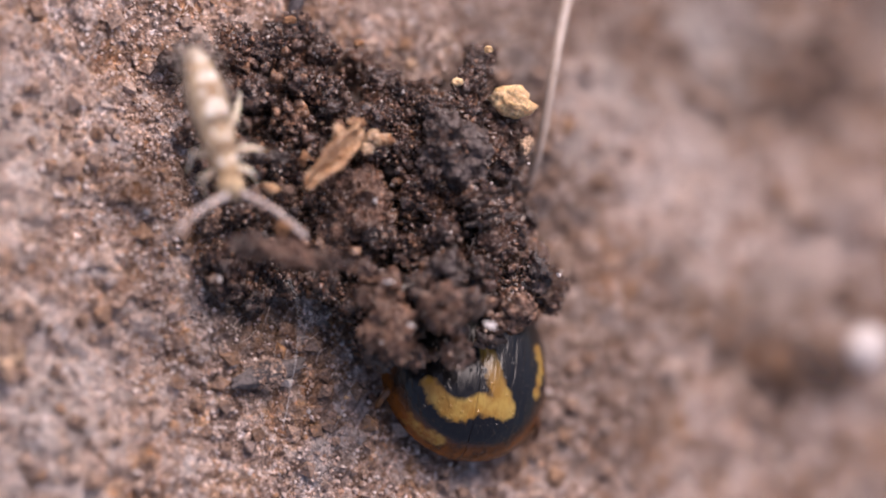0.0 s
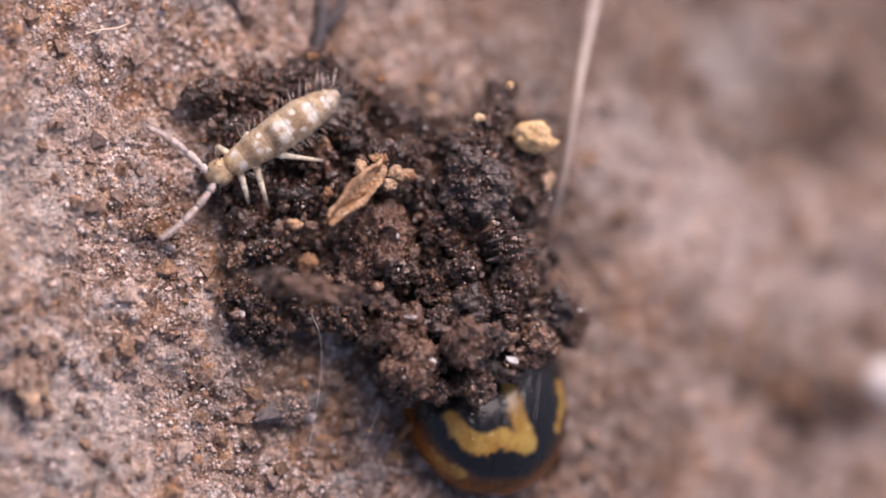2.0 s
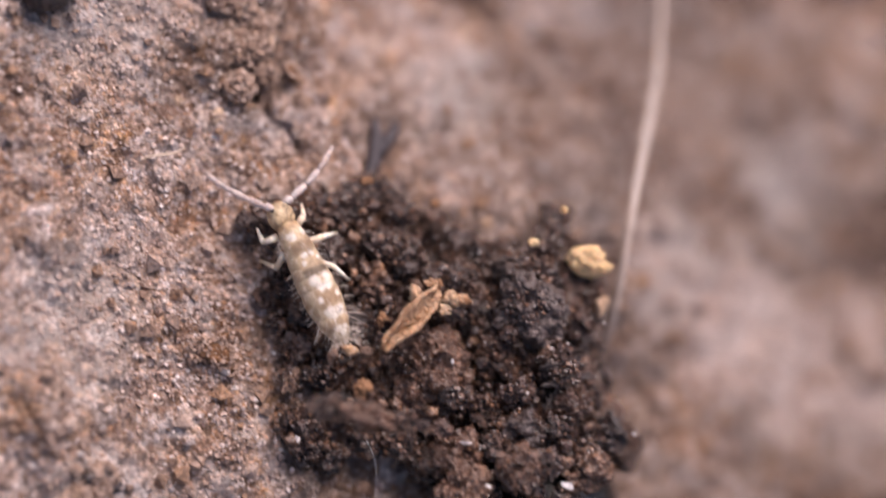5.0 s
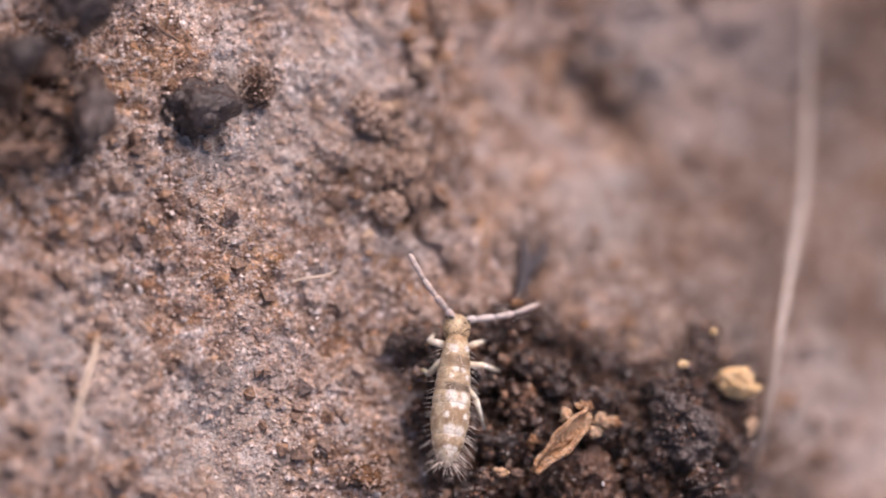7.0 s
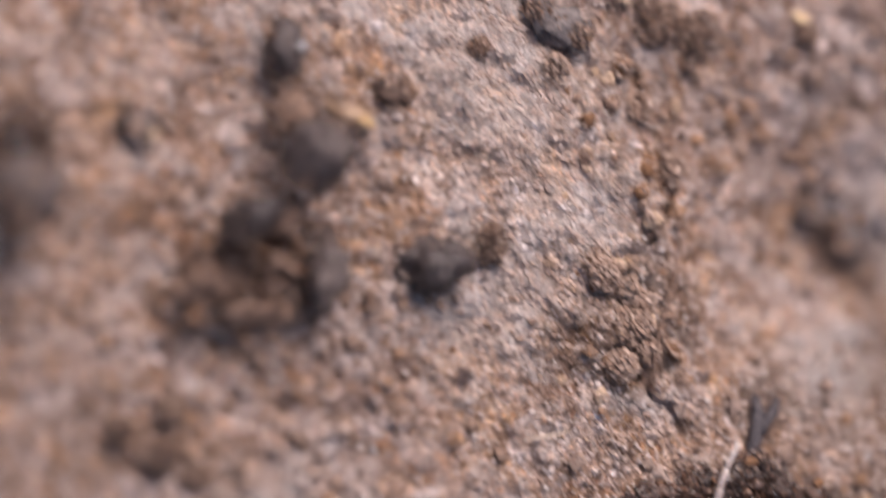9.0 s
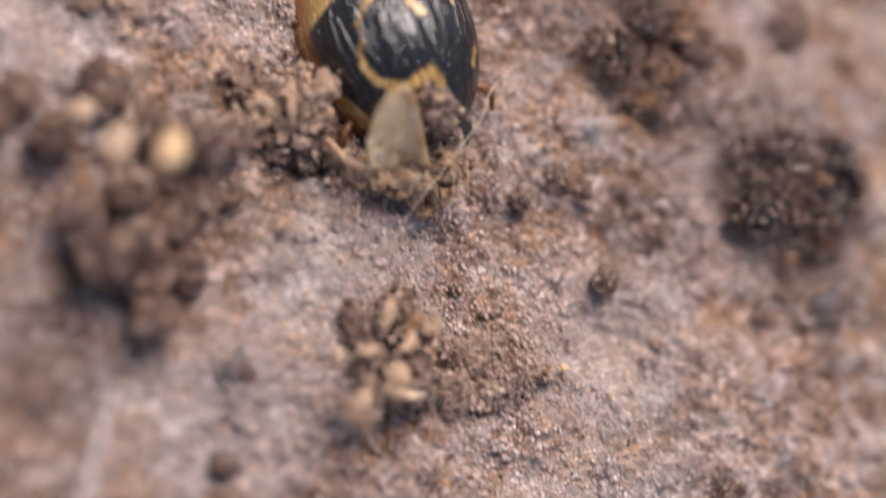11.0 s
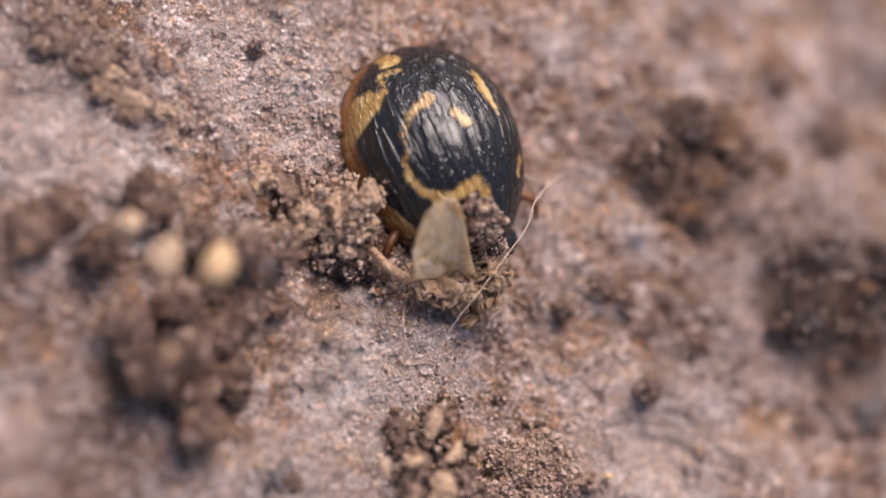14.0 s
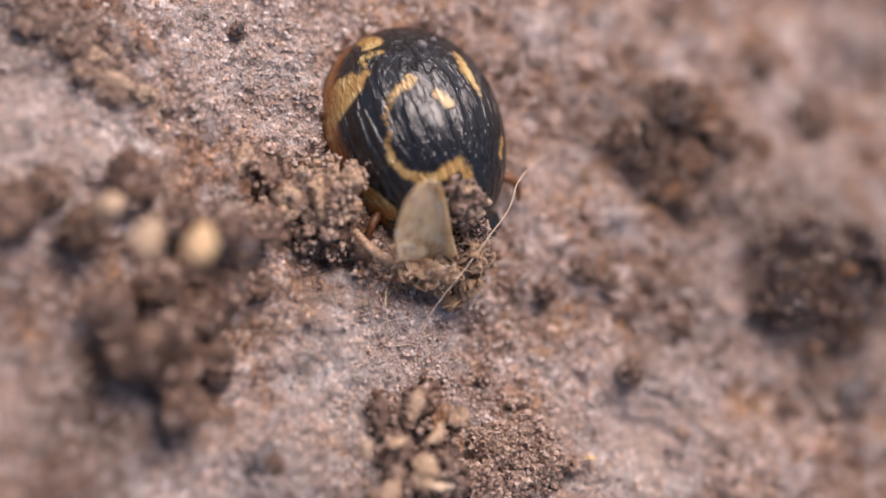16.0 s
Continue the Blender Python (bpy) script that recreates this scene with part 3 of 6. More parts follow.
def soil_clump():
    """A heap of dark crumbly humus on the stone, lying half over a beetle."""
    base = on_slab(-1.0, -4.0)
    clump = thing("soil_clump", base, "dark brown crumbly humus clump with ochre husks, lying over a beetle", "soil clump")
    rim = [p[:2] for p in (
        (-0.611, -1.268, 0.8), (0.053, -0.942, 0.8), (0.922, -0.732, 0.8), (1.480, -0.970, 0.8), (2.199, -1.448, 0.8), (2.759, -1.687, 0.8),
        (3.321, -1.238, 0.8), (3.927, -1.152, 0.8), (3.965, -1.679, 0.8), (4.486, -2.364, 0.8), (4.321, -3.088, 0.8), (4.478, -3.729, 0.8),
        (4.915, -4.486, 0.8), (4.511, -4.842, 0.8), (3.791, -5.233, 0.8), (3.472, -5.664, 0.8), (2.682, -5.658, 0.8), (2.052, -5.497, 0.8),
        (1.814, -4.830, 0.8), (1.106, -4.553, 0.8), (0.171, -4.745, 0.8), (-0.261, -4.274, 0.8), (-0.193, -3.489, 0.8), (-0.281, -2.620, 0.8), (-0.644, -1.747, 0.8))]
    xs, ys = [p[0] for p in rim], [p[1] for p in rim]
    rng = random.Random(12)
    shapes = []

    def crest(x, y):
        d = min(1.0, rim_distance(rim, x, y) / 0.8)
        rise = min(1.0, max(0.0, (x - 0.2) / 1.8)) + 1.2 * min(1.0, max(0.0, (x - 1.9) / 1.6))
        over = 0.55 * max(0.0, 1 - math.hypot(x - BURIED[0], y - BURIED[1]) / 1.4)
        return 0.15 + (0.42 + 0.5 * rise) * math.sqrt(1 - (1 - d) ** 2) + over

    # the dark body of the heap
    tries = 0
    while len(shapes) < 150 and tries < 9000:
        tries += 1
        x, y = rng.uniform(min(xs), max(xs)), rng.uniform(min(ys), max(ys))
        size = 0.40 if len(shapes) < 70 else 0.12 + 0.2 * rng.random() ** 1.5
        if not inside(rim, x, y) or rim_distance(rim, x, y) < size * 0.5:
            continue
        p = (x, y, max(size * 0.3, crest(x, y) - size * (1.35 if len(shapes) < 70 else rng.uniform(0.7, 1.5))))
        material = rng.choices([HUMUS, PELLET, HUMUS_RED], [0.7, 0.1, 0.2])[0]
        lump(clump, "crumb", p, size, material, (1, rng.uniform(0.7, 1.1), rng.uniform(0.7, 1.0)), "bit")
        shapes.append((spot(*p), size * 0.8))
    # the clods that show: survey place, lift above the crest, radius
    for x, y, lift, size, material, stretch, kind in (
        (1.11, -0.94, 0, 0.37, HUMUS, (1.2, 0.8, 0.8), "clod"),
        (0.79, -1.14, 0, 0.30, HUMUS, (1, 1, 0.9), "clod"),
        (-0.45, -1.28, 0, 0.27, HUMUS, (1.2, 0.8, 0.8), "clod"),
        (0.15, -1.28, 0, 0.37, HUMUS, (1.3, 0.7, 0.8), "clod"),
        (1.51, -1.22, 0, 0.29, HUMUS_RED, (1, 1, 0.9), "clod"),
        (1.97, -1.32, 0, 0.27, HUMUS, (1, 0.9, 0.8), "clod"),
        (2.31, -1.66, 0, 0.34, HUMUS, (1.1, 0.9, 0.9), "clod"),
        (2.67, -1.90, 0, 0.35, HUMUS, (1, 1, 0.9), "clod"),
        (3.55, -1.66, 0.1, 0.30, HUMUS_RED, (0.9, 1, 1), "clod"),
        (3.68, -1.36, 0.25, 0.27, HUMUS, (0.8, 1.1, 1), "clod"),
        (3.83, -1.20, 0.35, 0.16, HUMUS_RED, (1, 1, 1), "clod"),
        (3.57, -1.22, 0.35, 0.13, HUMUS, (0.8, 1.2, 1), "clod"),
        (3.35, -2.04, 0.1, 0.34, HUMUS, (1.2, 0.9, 0.9), "clod"),
        (2.91, -1.74, 0, 0.21, HUMUS_RED, (1, 0.8, 0.8), "clod"),
        (3.04, -1.98, 0, 0.24, HUMUS, (1, 1, 1), "clod"),
        (3.31, -2.56, 0.3, 0.46, PELLET, (1.1, 1, 0.95), "great"),
        (3.68, -2.70, 0.05, 0.27, PELLET, (1, 1, 0.9), "clod"),
        (4.08, -2.34, 0.15, 0.34, HUMUS, (1, 1, 0.9), "clod"),
        (4.03, -2.70, 0.05, 0.26, HUMUS_RED, (1, 1, 0.9), "clod"),
        (2.39, -2.14, 0.0, 0.32, HUMUS, (1, 1, 0.9), "clod"),
        (2.59, -2.58, -0.1, 0.29, HUMUS_RED, (0.9, 1, 0.9), "clod"),
        (2.03, -2.14, 0, 0.27, HUMUS, (1, 1, 0.9), "clod"),
        (0.91, -2.75, 0.05, 0.32, PELLET, (1.1, 0.8, 0.8), "clod"),
        (0.63, -2.70, 0.0, 0.22, PELLET, (1, 0.9, 0.8), "clod"),
        (1.11, -2.34, 0, 0.26, HUMUS_RED, (1, 0.9, 0.8), "clod"),
        (1.59, -1.86, 0, 0.34, HUMUS, (1, 1, 0.9), "clod"),
        (1.27, -1.66, 0, 0.32, HUMUS_RED, (1, 1, 0.9), "clod"),
        (1.91, -3.44, 0.12, 0.56, HUMUS, (1, 1, 0.95), "great"),
        (3.07, -2.91, 0.2, 0.19, HUMUS_RED, (0.8, 1.3, 1), "clod"),
        (2.85, -3.18, 0.05, 0.29, HUMUS_RED, (0.8, 1.1, 1), "clod"),
        (3.19, -3.70, 0.2, 0.26, HUMUS_RED, (1.1, 0.8, 0.8), "clod"),
        (4.23, -3.14, 0.0, 0.22, HUMUS, (1.2, 0.8, 0.8), "clod"),
        (4.35, -3.55, 0.0, 0.21, HUMUS, (1, 1, 0.9), "clod"),
        (2.71, -3.98, 0.05, 0.29, HUMUS_RED, (0.9, 1, 0.9), "clod"),
        (3.25, -4.26, 0.15, 0.35, PELLET, (1.1, 0.9, 0.9), "clod"),
        (3.91, -3.90, 0.1, 0.34, HUMUS_RED, (1, 1, 0.9), "clod"),
        (3.73, -4.26, 0.1, 0.24, HUMUS, (1.2, 0.8, 0.8), "clod"),
        (4.19, -3.78, 0.05, 0.24, HUMUS, (1, 1, 0.9), "clod"),
        (0.07, -3.10, 0, 0.30, HUMUS_RED, (0.9, 1.1, 0.8), "clod"),
        (-0.05, -3.54, 0, 0.24, BROWN, (0.8, 1.2, 0.8), "clod"),
        (0.23, -4.14, 0, 0.29, HUMUS, (1, 1, 0.8), "clod"),
        (0.19, -4.50, 0, 0.29, HUMUS, (1, 1, 0.8), "clod"),
        (0.55, -4.67, 0, 0.22, HUMUS, (1, 1, 0.9), "clod"),
        (2.39, -4.58, 0.3, 0.35, HUMUS, (1.1, 0.9, 0.9), "clod"),
        (2.45, -5.13, 0.45, 0.43, HUMUS_RED, (1.05, 1, 0.9), "great"),
        (2.31, -5.45, 0.35, 0.27, HUMUS, (1, 1, 0.9), "clod"),
        (2.75, -5.45, 0.4, 0.24, HUMUS_RED, (1, 1, 0.9), "clod"),
        (3.19, -4.81, 0.3, 0.38, HUMUS, (1.1, 1, 0.9), "clod"),
        (3.39, -5.45, 0.45, 0.27, HUMUS, (1, 0.9, 0.9), "clod"),
        (4.19, -4.81, 0.45, 0.34, HUMUS_RED, (1.2, 0.8, 0.8), "clod"),
        (4.75, -4.51, 0.35, 0.26, HUMUS, (1, 1.1, 0.9), "clod"),
        (4.71, -4.75, 0.3, 0.19, HUMUS_RED, (1, 1, 0.9), "clod"),
        (4.47, -4.30, 0.25, 0.27, HUMUS, (1, 1, 0.9), "clod"),
        (3.83, -5.17, 0.5, 0.21, HUMUS, (1, 1, 0.9), "clod"),
        (1.91, -4.73, 0.1, 0.34, HUMUS, (1, 1, 0.9), "clod"),
        (1.51, -4.46, 0.1, 0.30, HUMUS, (1, 1, 0.9), "clod"),
        (1.03, -4.46, 0, 0.27, HUMUS, (1, 1, 0.8), "clod"),
        (0.23, -2.58, 0, 0.27, HUMUS, (1, 1, 0.8), "clod"),
        (-0.21, -2.74, -0.1, 0.22, HUMUS_RED, (1, 1, 0.8), "clod"),
        (-0.37, -2.34, -0.1, 0.22, HUMUS, (1, 1, 0.8), "clod"),
        (0.43, -3.50, 0, 0.27, HUMUS_RED, (1, 1, 0.8), "clod"),
        (-0.01, -1.86, 0, 0.27, HUMUS, (1, 1, 0.8), "clod"),
        (0.55, -1.78, 0, 0.30, HUMUS, (1, 1, 0.8), "clod"),
        (2.31, -3.78, 0.1, 0.27, HUMUS, (1, 1, 0.9), "clod"),
        (2.87, -4.50, 0.2, 0.27, HUMUS, (1, 1, 0.9), "clod"),
        (3.59, -4.73, 0.3, 0.24, HUMUS, (1, 1, 0.9), "clod"),
    ):
        p = (x, y, max(size * 0.4, crest(x, y) - size * 0.62 + lift))
        lump(clump, "clod", p, size * 1.16, material, stretch, kind, Euler((RNG.uniform(-0.4, 0.4), RNG.uniform(-0.4, 0.4), RNG.uniform(-0.5, 0.5))).to_quaternion())
        shapes.append((spot(*p), size * 0.85))
    # an elongated dark clod that juts out, and a bundle of ribbed bark
    for x, y, h, size, material, stretch, spin in (
        (0.55, -3.92, 1.85, 0.26, HUMUS_RED, (1.6, 0.8, 0.8), -0.15), (1.05, -4.02, 1.95, 0.29, HUMUS, (1.6, 0.8, 0.8), -0.2), (1.62, -4.12, 1.85, 0.24, HUMUS, (1.7, 0.75, 0.8), -0.15), (2.1, -4.22, 1.7, 0.17, HUMUS_RED, (1.5, 0.8, 0.8), -0.2),
        (3.72, -3.20, 1.85, 0.30, HUMUS, (1.7, 0.28, 0.4), 0.33), (3.76, -3.32, 1.9, 0.31, PELLET, (1.7, 0.25, 0.4), 0.35), (3.82, -3.44, 1.85, 0.30, HUMUS, (1.7, 0.26, 0.4), 0.33), (3.86, -3.56, 1.8, 0.28, PELLET, (1.6, 0.28, 0.4), 0.3)):
        lump(clump, "clod", (x, y, h), size, material, stretch, "clod", Euler((0, 0, spin)).to_quaternion())
        shapes.append((spot(x, y, h), size * 0.7))
    dust(clump, shapes, 0.030, 5, 26000, HUMUS_FINE)
    # white specks added in place of glints on the wet crumbs
    dust(clump, shapes, 0.026, 8, 150, CHALK, "mineral_specks")
    nrng = np.random.default_rng(44)
    cv, cf, total = [], [], 0
    while total < 620:
        x, y = rng.uniform(min(xs), max(xs)), rng.uniform(min(ys), max(ys))
        if not inside(rim, x, y):
            continue
        size = 0.05 + 0.12 * rng.random() ** 2
        p = np.array((spot(x, y, max(0.05, crest(x, y) + rng.uniform(-0.5, 0.06))) - base)[:])
        src = CLODS_TINY[total % 10]
        bv = np.array([q.co[:] for q in src.vertices])
        turn, _ = np.linalg.qr(nrng.normal(size=(3, 3)))
        cv.append(bv @ turn * size * MM + p)
        k = total * len(bv)
        cf += [tuple(i + k for i in q.vertices) for q in src.polygons]
        total += 1
    tagged(put("crumb_litter", mesh_of("crumb_litter", np.concatenate(cv), cf), HUMUS_WET, None, clump), kind="stuff")
    # bits that stand out
    for p, size, material, name, label, stretch in (
        ((4.163, -1.884, 1.62), 0.24, CREAM, "pale_grain", "cream yellow grain", (1.15, 0.75, 0.75)),
        ((4.346, -2.527, 1.52), 0.24, TAN, "pale_flake", "pinkish tan flake", (0.6, 1.1, 0.8)),
        ((1.0, -3.66, 1.35), 0.21, RUST, "ochre_crumb", "rusty crumb", (1.2, 0.8, 0.6)),
        ((1.73, -2.34, 1.42), 0.16, OCHRE, "ochre_crumb", "ochre crumb", (1.1, 0.9, 0.7)),
        ((2.03, -2.23, 1.42), 0.14, RUST, "ochre_crumb", "rusty crumb", (1.1, 0.9, 0.7)),
        ((2.31, -2.43, 1.42), 0.18, OCHRE, "ochre_crumb", "ochre crumb", (1.1, 0.9, 0.7)),
        ((1.91, -2.50, 1.42), 0.16, RUST, "ochre_crumb", "rusty crumb", (1.1, 0.9, 0.7)),
        ((2.13, -2.58, 1.42), 0.13, OCHRE, "ochre_crumb", "ochre crumb", (1.1, 0.9, 0.7)),
        ((0.80, -3.13, 1.25), 0.17, OCHRE, "ochre_crumb", "yellowish lump", (1.2, 0.8, 0.6)),
        ((0.58, -3.20, 1.20), 0.14, BROWN, "ochre_crumb", "brown crumb", (1.0, 0.9, 0.7)),
        ((1.95, -2.20, 1.51), 0.13, OCHRE, "ochre_crumb", "ochre crumb", (1.0, 0.9, 0.7)),
        ((2.45, -2.45, 1.48), 0.12, RUST, "ochre_crumb", "rusty crumb", (1.0, 0.9, 0.7)),
        ((1.05, -3.157, 1.07), 0.14, BROWN, "ochre_crumb", "brown crumb", (1.3, 0.7, 0.5)),
        ((2.205, -2.418, 1.44), 0.2, OCHRE, "ochre_crumb", "ochre crumb", (1.0, 0.8, 0.6)),
        ((1.257, -2.697, 1.11), 0.13, RUST, "ochre_crumb", "ochre crumb", (1, 1, 0.8)),
        ((1.042, -0.773, 0.85), 0.09, RUST, "ochre_crumb", "rusty crumb", (1.5, 0.8, 0.7)),
        ((1.998, -1.085, 0.76), 0.09, RUST, "ochre_crumb", "rusty crumb", (1.2, 0.8, 0.7)),
        ((3.40, -1.63, 1.66), 0.065, CREAM, "ochre_crumb", "cream crumb", (1.2, 1, 0.8)),
        ((3.83, -1.17, 1.87), 0.05, CREAM, "ochre_crumb", "cream crumb", (1.2, 1, 0.8)),
        ((3.85, -5.03, 2.32), 0.056, CHALK, "white_chip", "white mineral chip", (1.3, 0.6, 0.3)),
        ((2.248, -3.299, 1.67), 0.053, CHALK, "white_chip", "white mineral chip", (0.5, 1.2, 0.4)),
        ((2.45, -4.42, 1.93), 0.075, CHALK, "white_chip", "white mineral chip", (1.4, 0.35, 0.3)),
        ((2.75, -5.03, 2.12), 0.030, CHALK, "white_chip", "white mineral chip", (1.2, 0.6, 0.4)),
        ((0.087, -4.370, 0.70), 0.053, CHALK, "white_chip", "white mineral chip", (0.7, 1.3, 0.4)),
        ((4.818, -4.326, 1.72), 0.038, CHALK, "white_chip", "white mineral chip", (1, 1, 0.5)),
        ((4.398, -2.769, 1.72), 0.026, CHALK, "white_chip", "white mineral chip", (1, 1, 0.6)),
    ):
        turn = Euler((RNG.uniform(-0.3, 0.3), RNG.uniform(-0.3, 0.3), RNG.uniform(-0.3, 0.3))).to_quaternion()
        lump(clump, name, p, size, material, stretch, "chip" if material is CHALK else "fine" if material is CREAM else "bit", turn, label)
    # the curled ochre husk: a thick bent strip with a ragged rim
    line = smooth_line([spot(*p) for p in ((1.280, -3.158, 1.44), (1.515, -2.953, 1.52), (1.774, -2.739, 1.55), (1.954, -2.477, 1.52), (2.031, -2.301, 1.44))], 26)
    v, f = [], []
    wide = way(-0.75, 0.65)
    for i, p in enumerate(line):
        s = i / 25
        w = 0.78 * (0.13 + 0.12 * math.sin(math.pi * min(1, s * 1.15)) + 0.012 * math.sin(s * 19)) * MM
        for k in range(9):
            u = k / 8
            out = (u - 0.28) * w * 1.9
            dip = (0.16 * (2 * u - 0.8) ** 2 - 0.04 + 0.012 * math.sin(s * 23 + k)) * MM
            rag = 0.02 * math.sin(s * 13 + 1.7 * k) + 0.03 * math.sin(s * 5.3 + 0.6 * k)
            v.append(p + wide * (out + rag * MM) + Vector((0, 0, 1)) * (dip + rag * MM))
    for i in range(25):
        for k in range(8):
            a = i * 9 + k
            f.append((a, a + 1, a + 10, a + 9))
    me = mesh_of("husk", [x - clump.location for x in v], f)
    husk = put("husk", me, OCHRE, None, clump, "curled ochre husk strip")
    thick = husk.modifiers.new("thick", "SOLIDIFY")
    thick.thickness, thick.offset = 0.05 * MM, -1
    return clump


soil_clump()


# ---- beetles ----
def shell_material(name, blobs, edge, paired=True, pale=(0.52, 0.37, 0.15), rim=(0.30, 0.10, 0.015), ridge=1.0):
    """Glossy black wing-case with yellow bands (blobs: x, y, z, radius in millimetres) and an amber rim."""
    m = Nodes(name)
    co = m.coords(False, False)
    sep = m.add("ShaderNodeSeparateXYZ", {0: co})
    across = m.math("ABSOLUTE", sep.outputs[1]) if paired else sep.outputs[1]
    fold = m.add("ShaderNodeCombineXYZ", {0: sep.outputs[0], 1: across, 2: sep.outputs[2]}).outputs[0]
    wob = m.add("ShaderNodeTexNoise", {"Vector": co, "Scale": 6.0, "Detail": 3.0}).outputs["Color"]
    fold = m.add("ShaderNodeVectorMath", {0: wob, 1: (0.13, 0.13, 0.13), 2: fold}, operation="MULTIPLY_ADD").outputs[0]
    best = None
    for x, y, z, r in blobs:
        d = m.add("ShaderNodeVectorMath", {0: fold, 1: (x + 0.065, y + 0.065, z + 0.065)}, operation="DISTANCE").outputs["Value"]
        g = m.math("SUBTRACT", r, d)
        if best is None:
            best = g
        else:
            best = m.add("ShaderNodeMath", {0: best, 1: g, 2: 0.05}, operation="SMOOTH_MAX").outputs[0]
    yellow = m.step(m.math("ADD", best, m.math("MULTIPLY", m.math("SUBTRACT", m.noise(co, 12.0, 3, 0.6), 0.5), 0.09)), -0.03, 0.05)
    low = m.step(sep.outputs[2], edge + 0.16, edge - 0.08)
    tone = m.noise(co, 3.0, 4, 0.6)
    lace = m.noise(m.add("ShaderNodeVectorMath", {0: co, 1: (0.6, 5.0, 5.0)}, operation="MULTIPLY").outputs[0], 2.2, 4, 0.6)
    groove = m.noise(m.add("ShaderNodeVectorMath", {0: co, 1: (0.4, 5.5, 5.5)}, operation="MULTIPLY").outputs[0], 2.0, 2, 0.5)
    yel = m.mix(m.step(tone, 0.35, 0.6), pale, (pale[0] * 0.75, pale[1] * 0.6, pale[2] * 0.45))
    yel = m.mix(m.math("MULTIPLY", m.step(lace, 0.5, 0.66), 0.35 * ridge), yel, (0.05, 0.03, 0.012))
    col = m.mix(yellow, (0.006, 0.0055, 0.006), yel)
    col = m.mix(m.math("MULTIPLY", low, m.step(tone, 0.25, 0.55)), col, rim)
    pits = m.cells(co, 9.0)
    hole = m.step(pits.outputs["Distance"], 0.30, 0.12)
    n = m.bump(lace, 0.012 * ridge + 0.003, 1.0, m.bump(m.step(groove, 0.42, 0.60), 0.016 * ridge + 0.0005, 1.0))
    n = m.bump(hole, 0.008, 0.8, n)
    m.set(Base_Color=col, Roughness=m.ramp(lace, (0.38, (0.12,) * 3), (0.62, (0.27,) * 3)), Normal=n)
    m.shader.inputs["Specular IOR Level"].default_value = 0.30 + 0.40 * ridge
    return m.mat


def dome(half_l, half_w, high, side, n=40, k=22, front=-1.0, rear=1.0):
    """One wing-case: a quarter of an egg, with a thin flange along its outer edge."""
    v, f = [], []
    for i in range(n + 1):
        x = front + (rear - front) * i / n
        c = math.copysign(abs(math.sin(x * math.pi / 2)) ** 0.95, x)
        r = math.sqrt(max(0.0, 1 - c * c))
        taper = 1 - 0.10 * c
        for j in range(k + 1):
            w = j / k * (math.pi / 2 + 0.0)
            y = r * math.cos(w) * taper
            z = r ** 0.9 * math.sin(w) ** 0.92
            seam = 0.012 if j == k else 0.0
            v.append((half_l * c * MM, side * (half_w * y + (0.03 * r if j == 0 else 0) + 0.003) * MM, (high * z - seam + 0.25) * MM))
        # the rolled-under edge
        v.append((half_l * c * 0.97 * MM, side * half_w * r * taper * 0.9 * MM, 0.12 * MM))
    row = k + 2
    for i in range(n):
        for j in range(k):
            a = i * row + j
            q = (a, a + 1, a + row + 1, a + row)
            f.append(q if side < 0 else q[::-1])
        a, e = i * row, i * row + k + 1
        q = (a, a + row, e + row, e)
        f.append(q if side < 0 else q[::-1])
    return v, f


CHITIN = grit_material("amber_chitin", (0.05, 0.02, 0.008), (0.16, 0.06, 0.02), (0.26, 0.11, 0.04), rough=0.3, by_island=False, relief=0.006, glitter=False, gloss=0.5, still=False)
BLACK_CHITIN = grit_material("black_chitin", (0.005, 0.005, 0.005), (0.012, 0.010, 0.010), rough=0.3, by_island=False, relief=0.006, glitter=False, gloss=0.5, still=False)


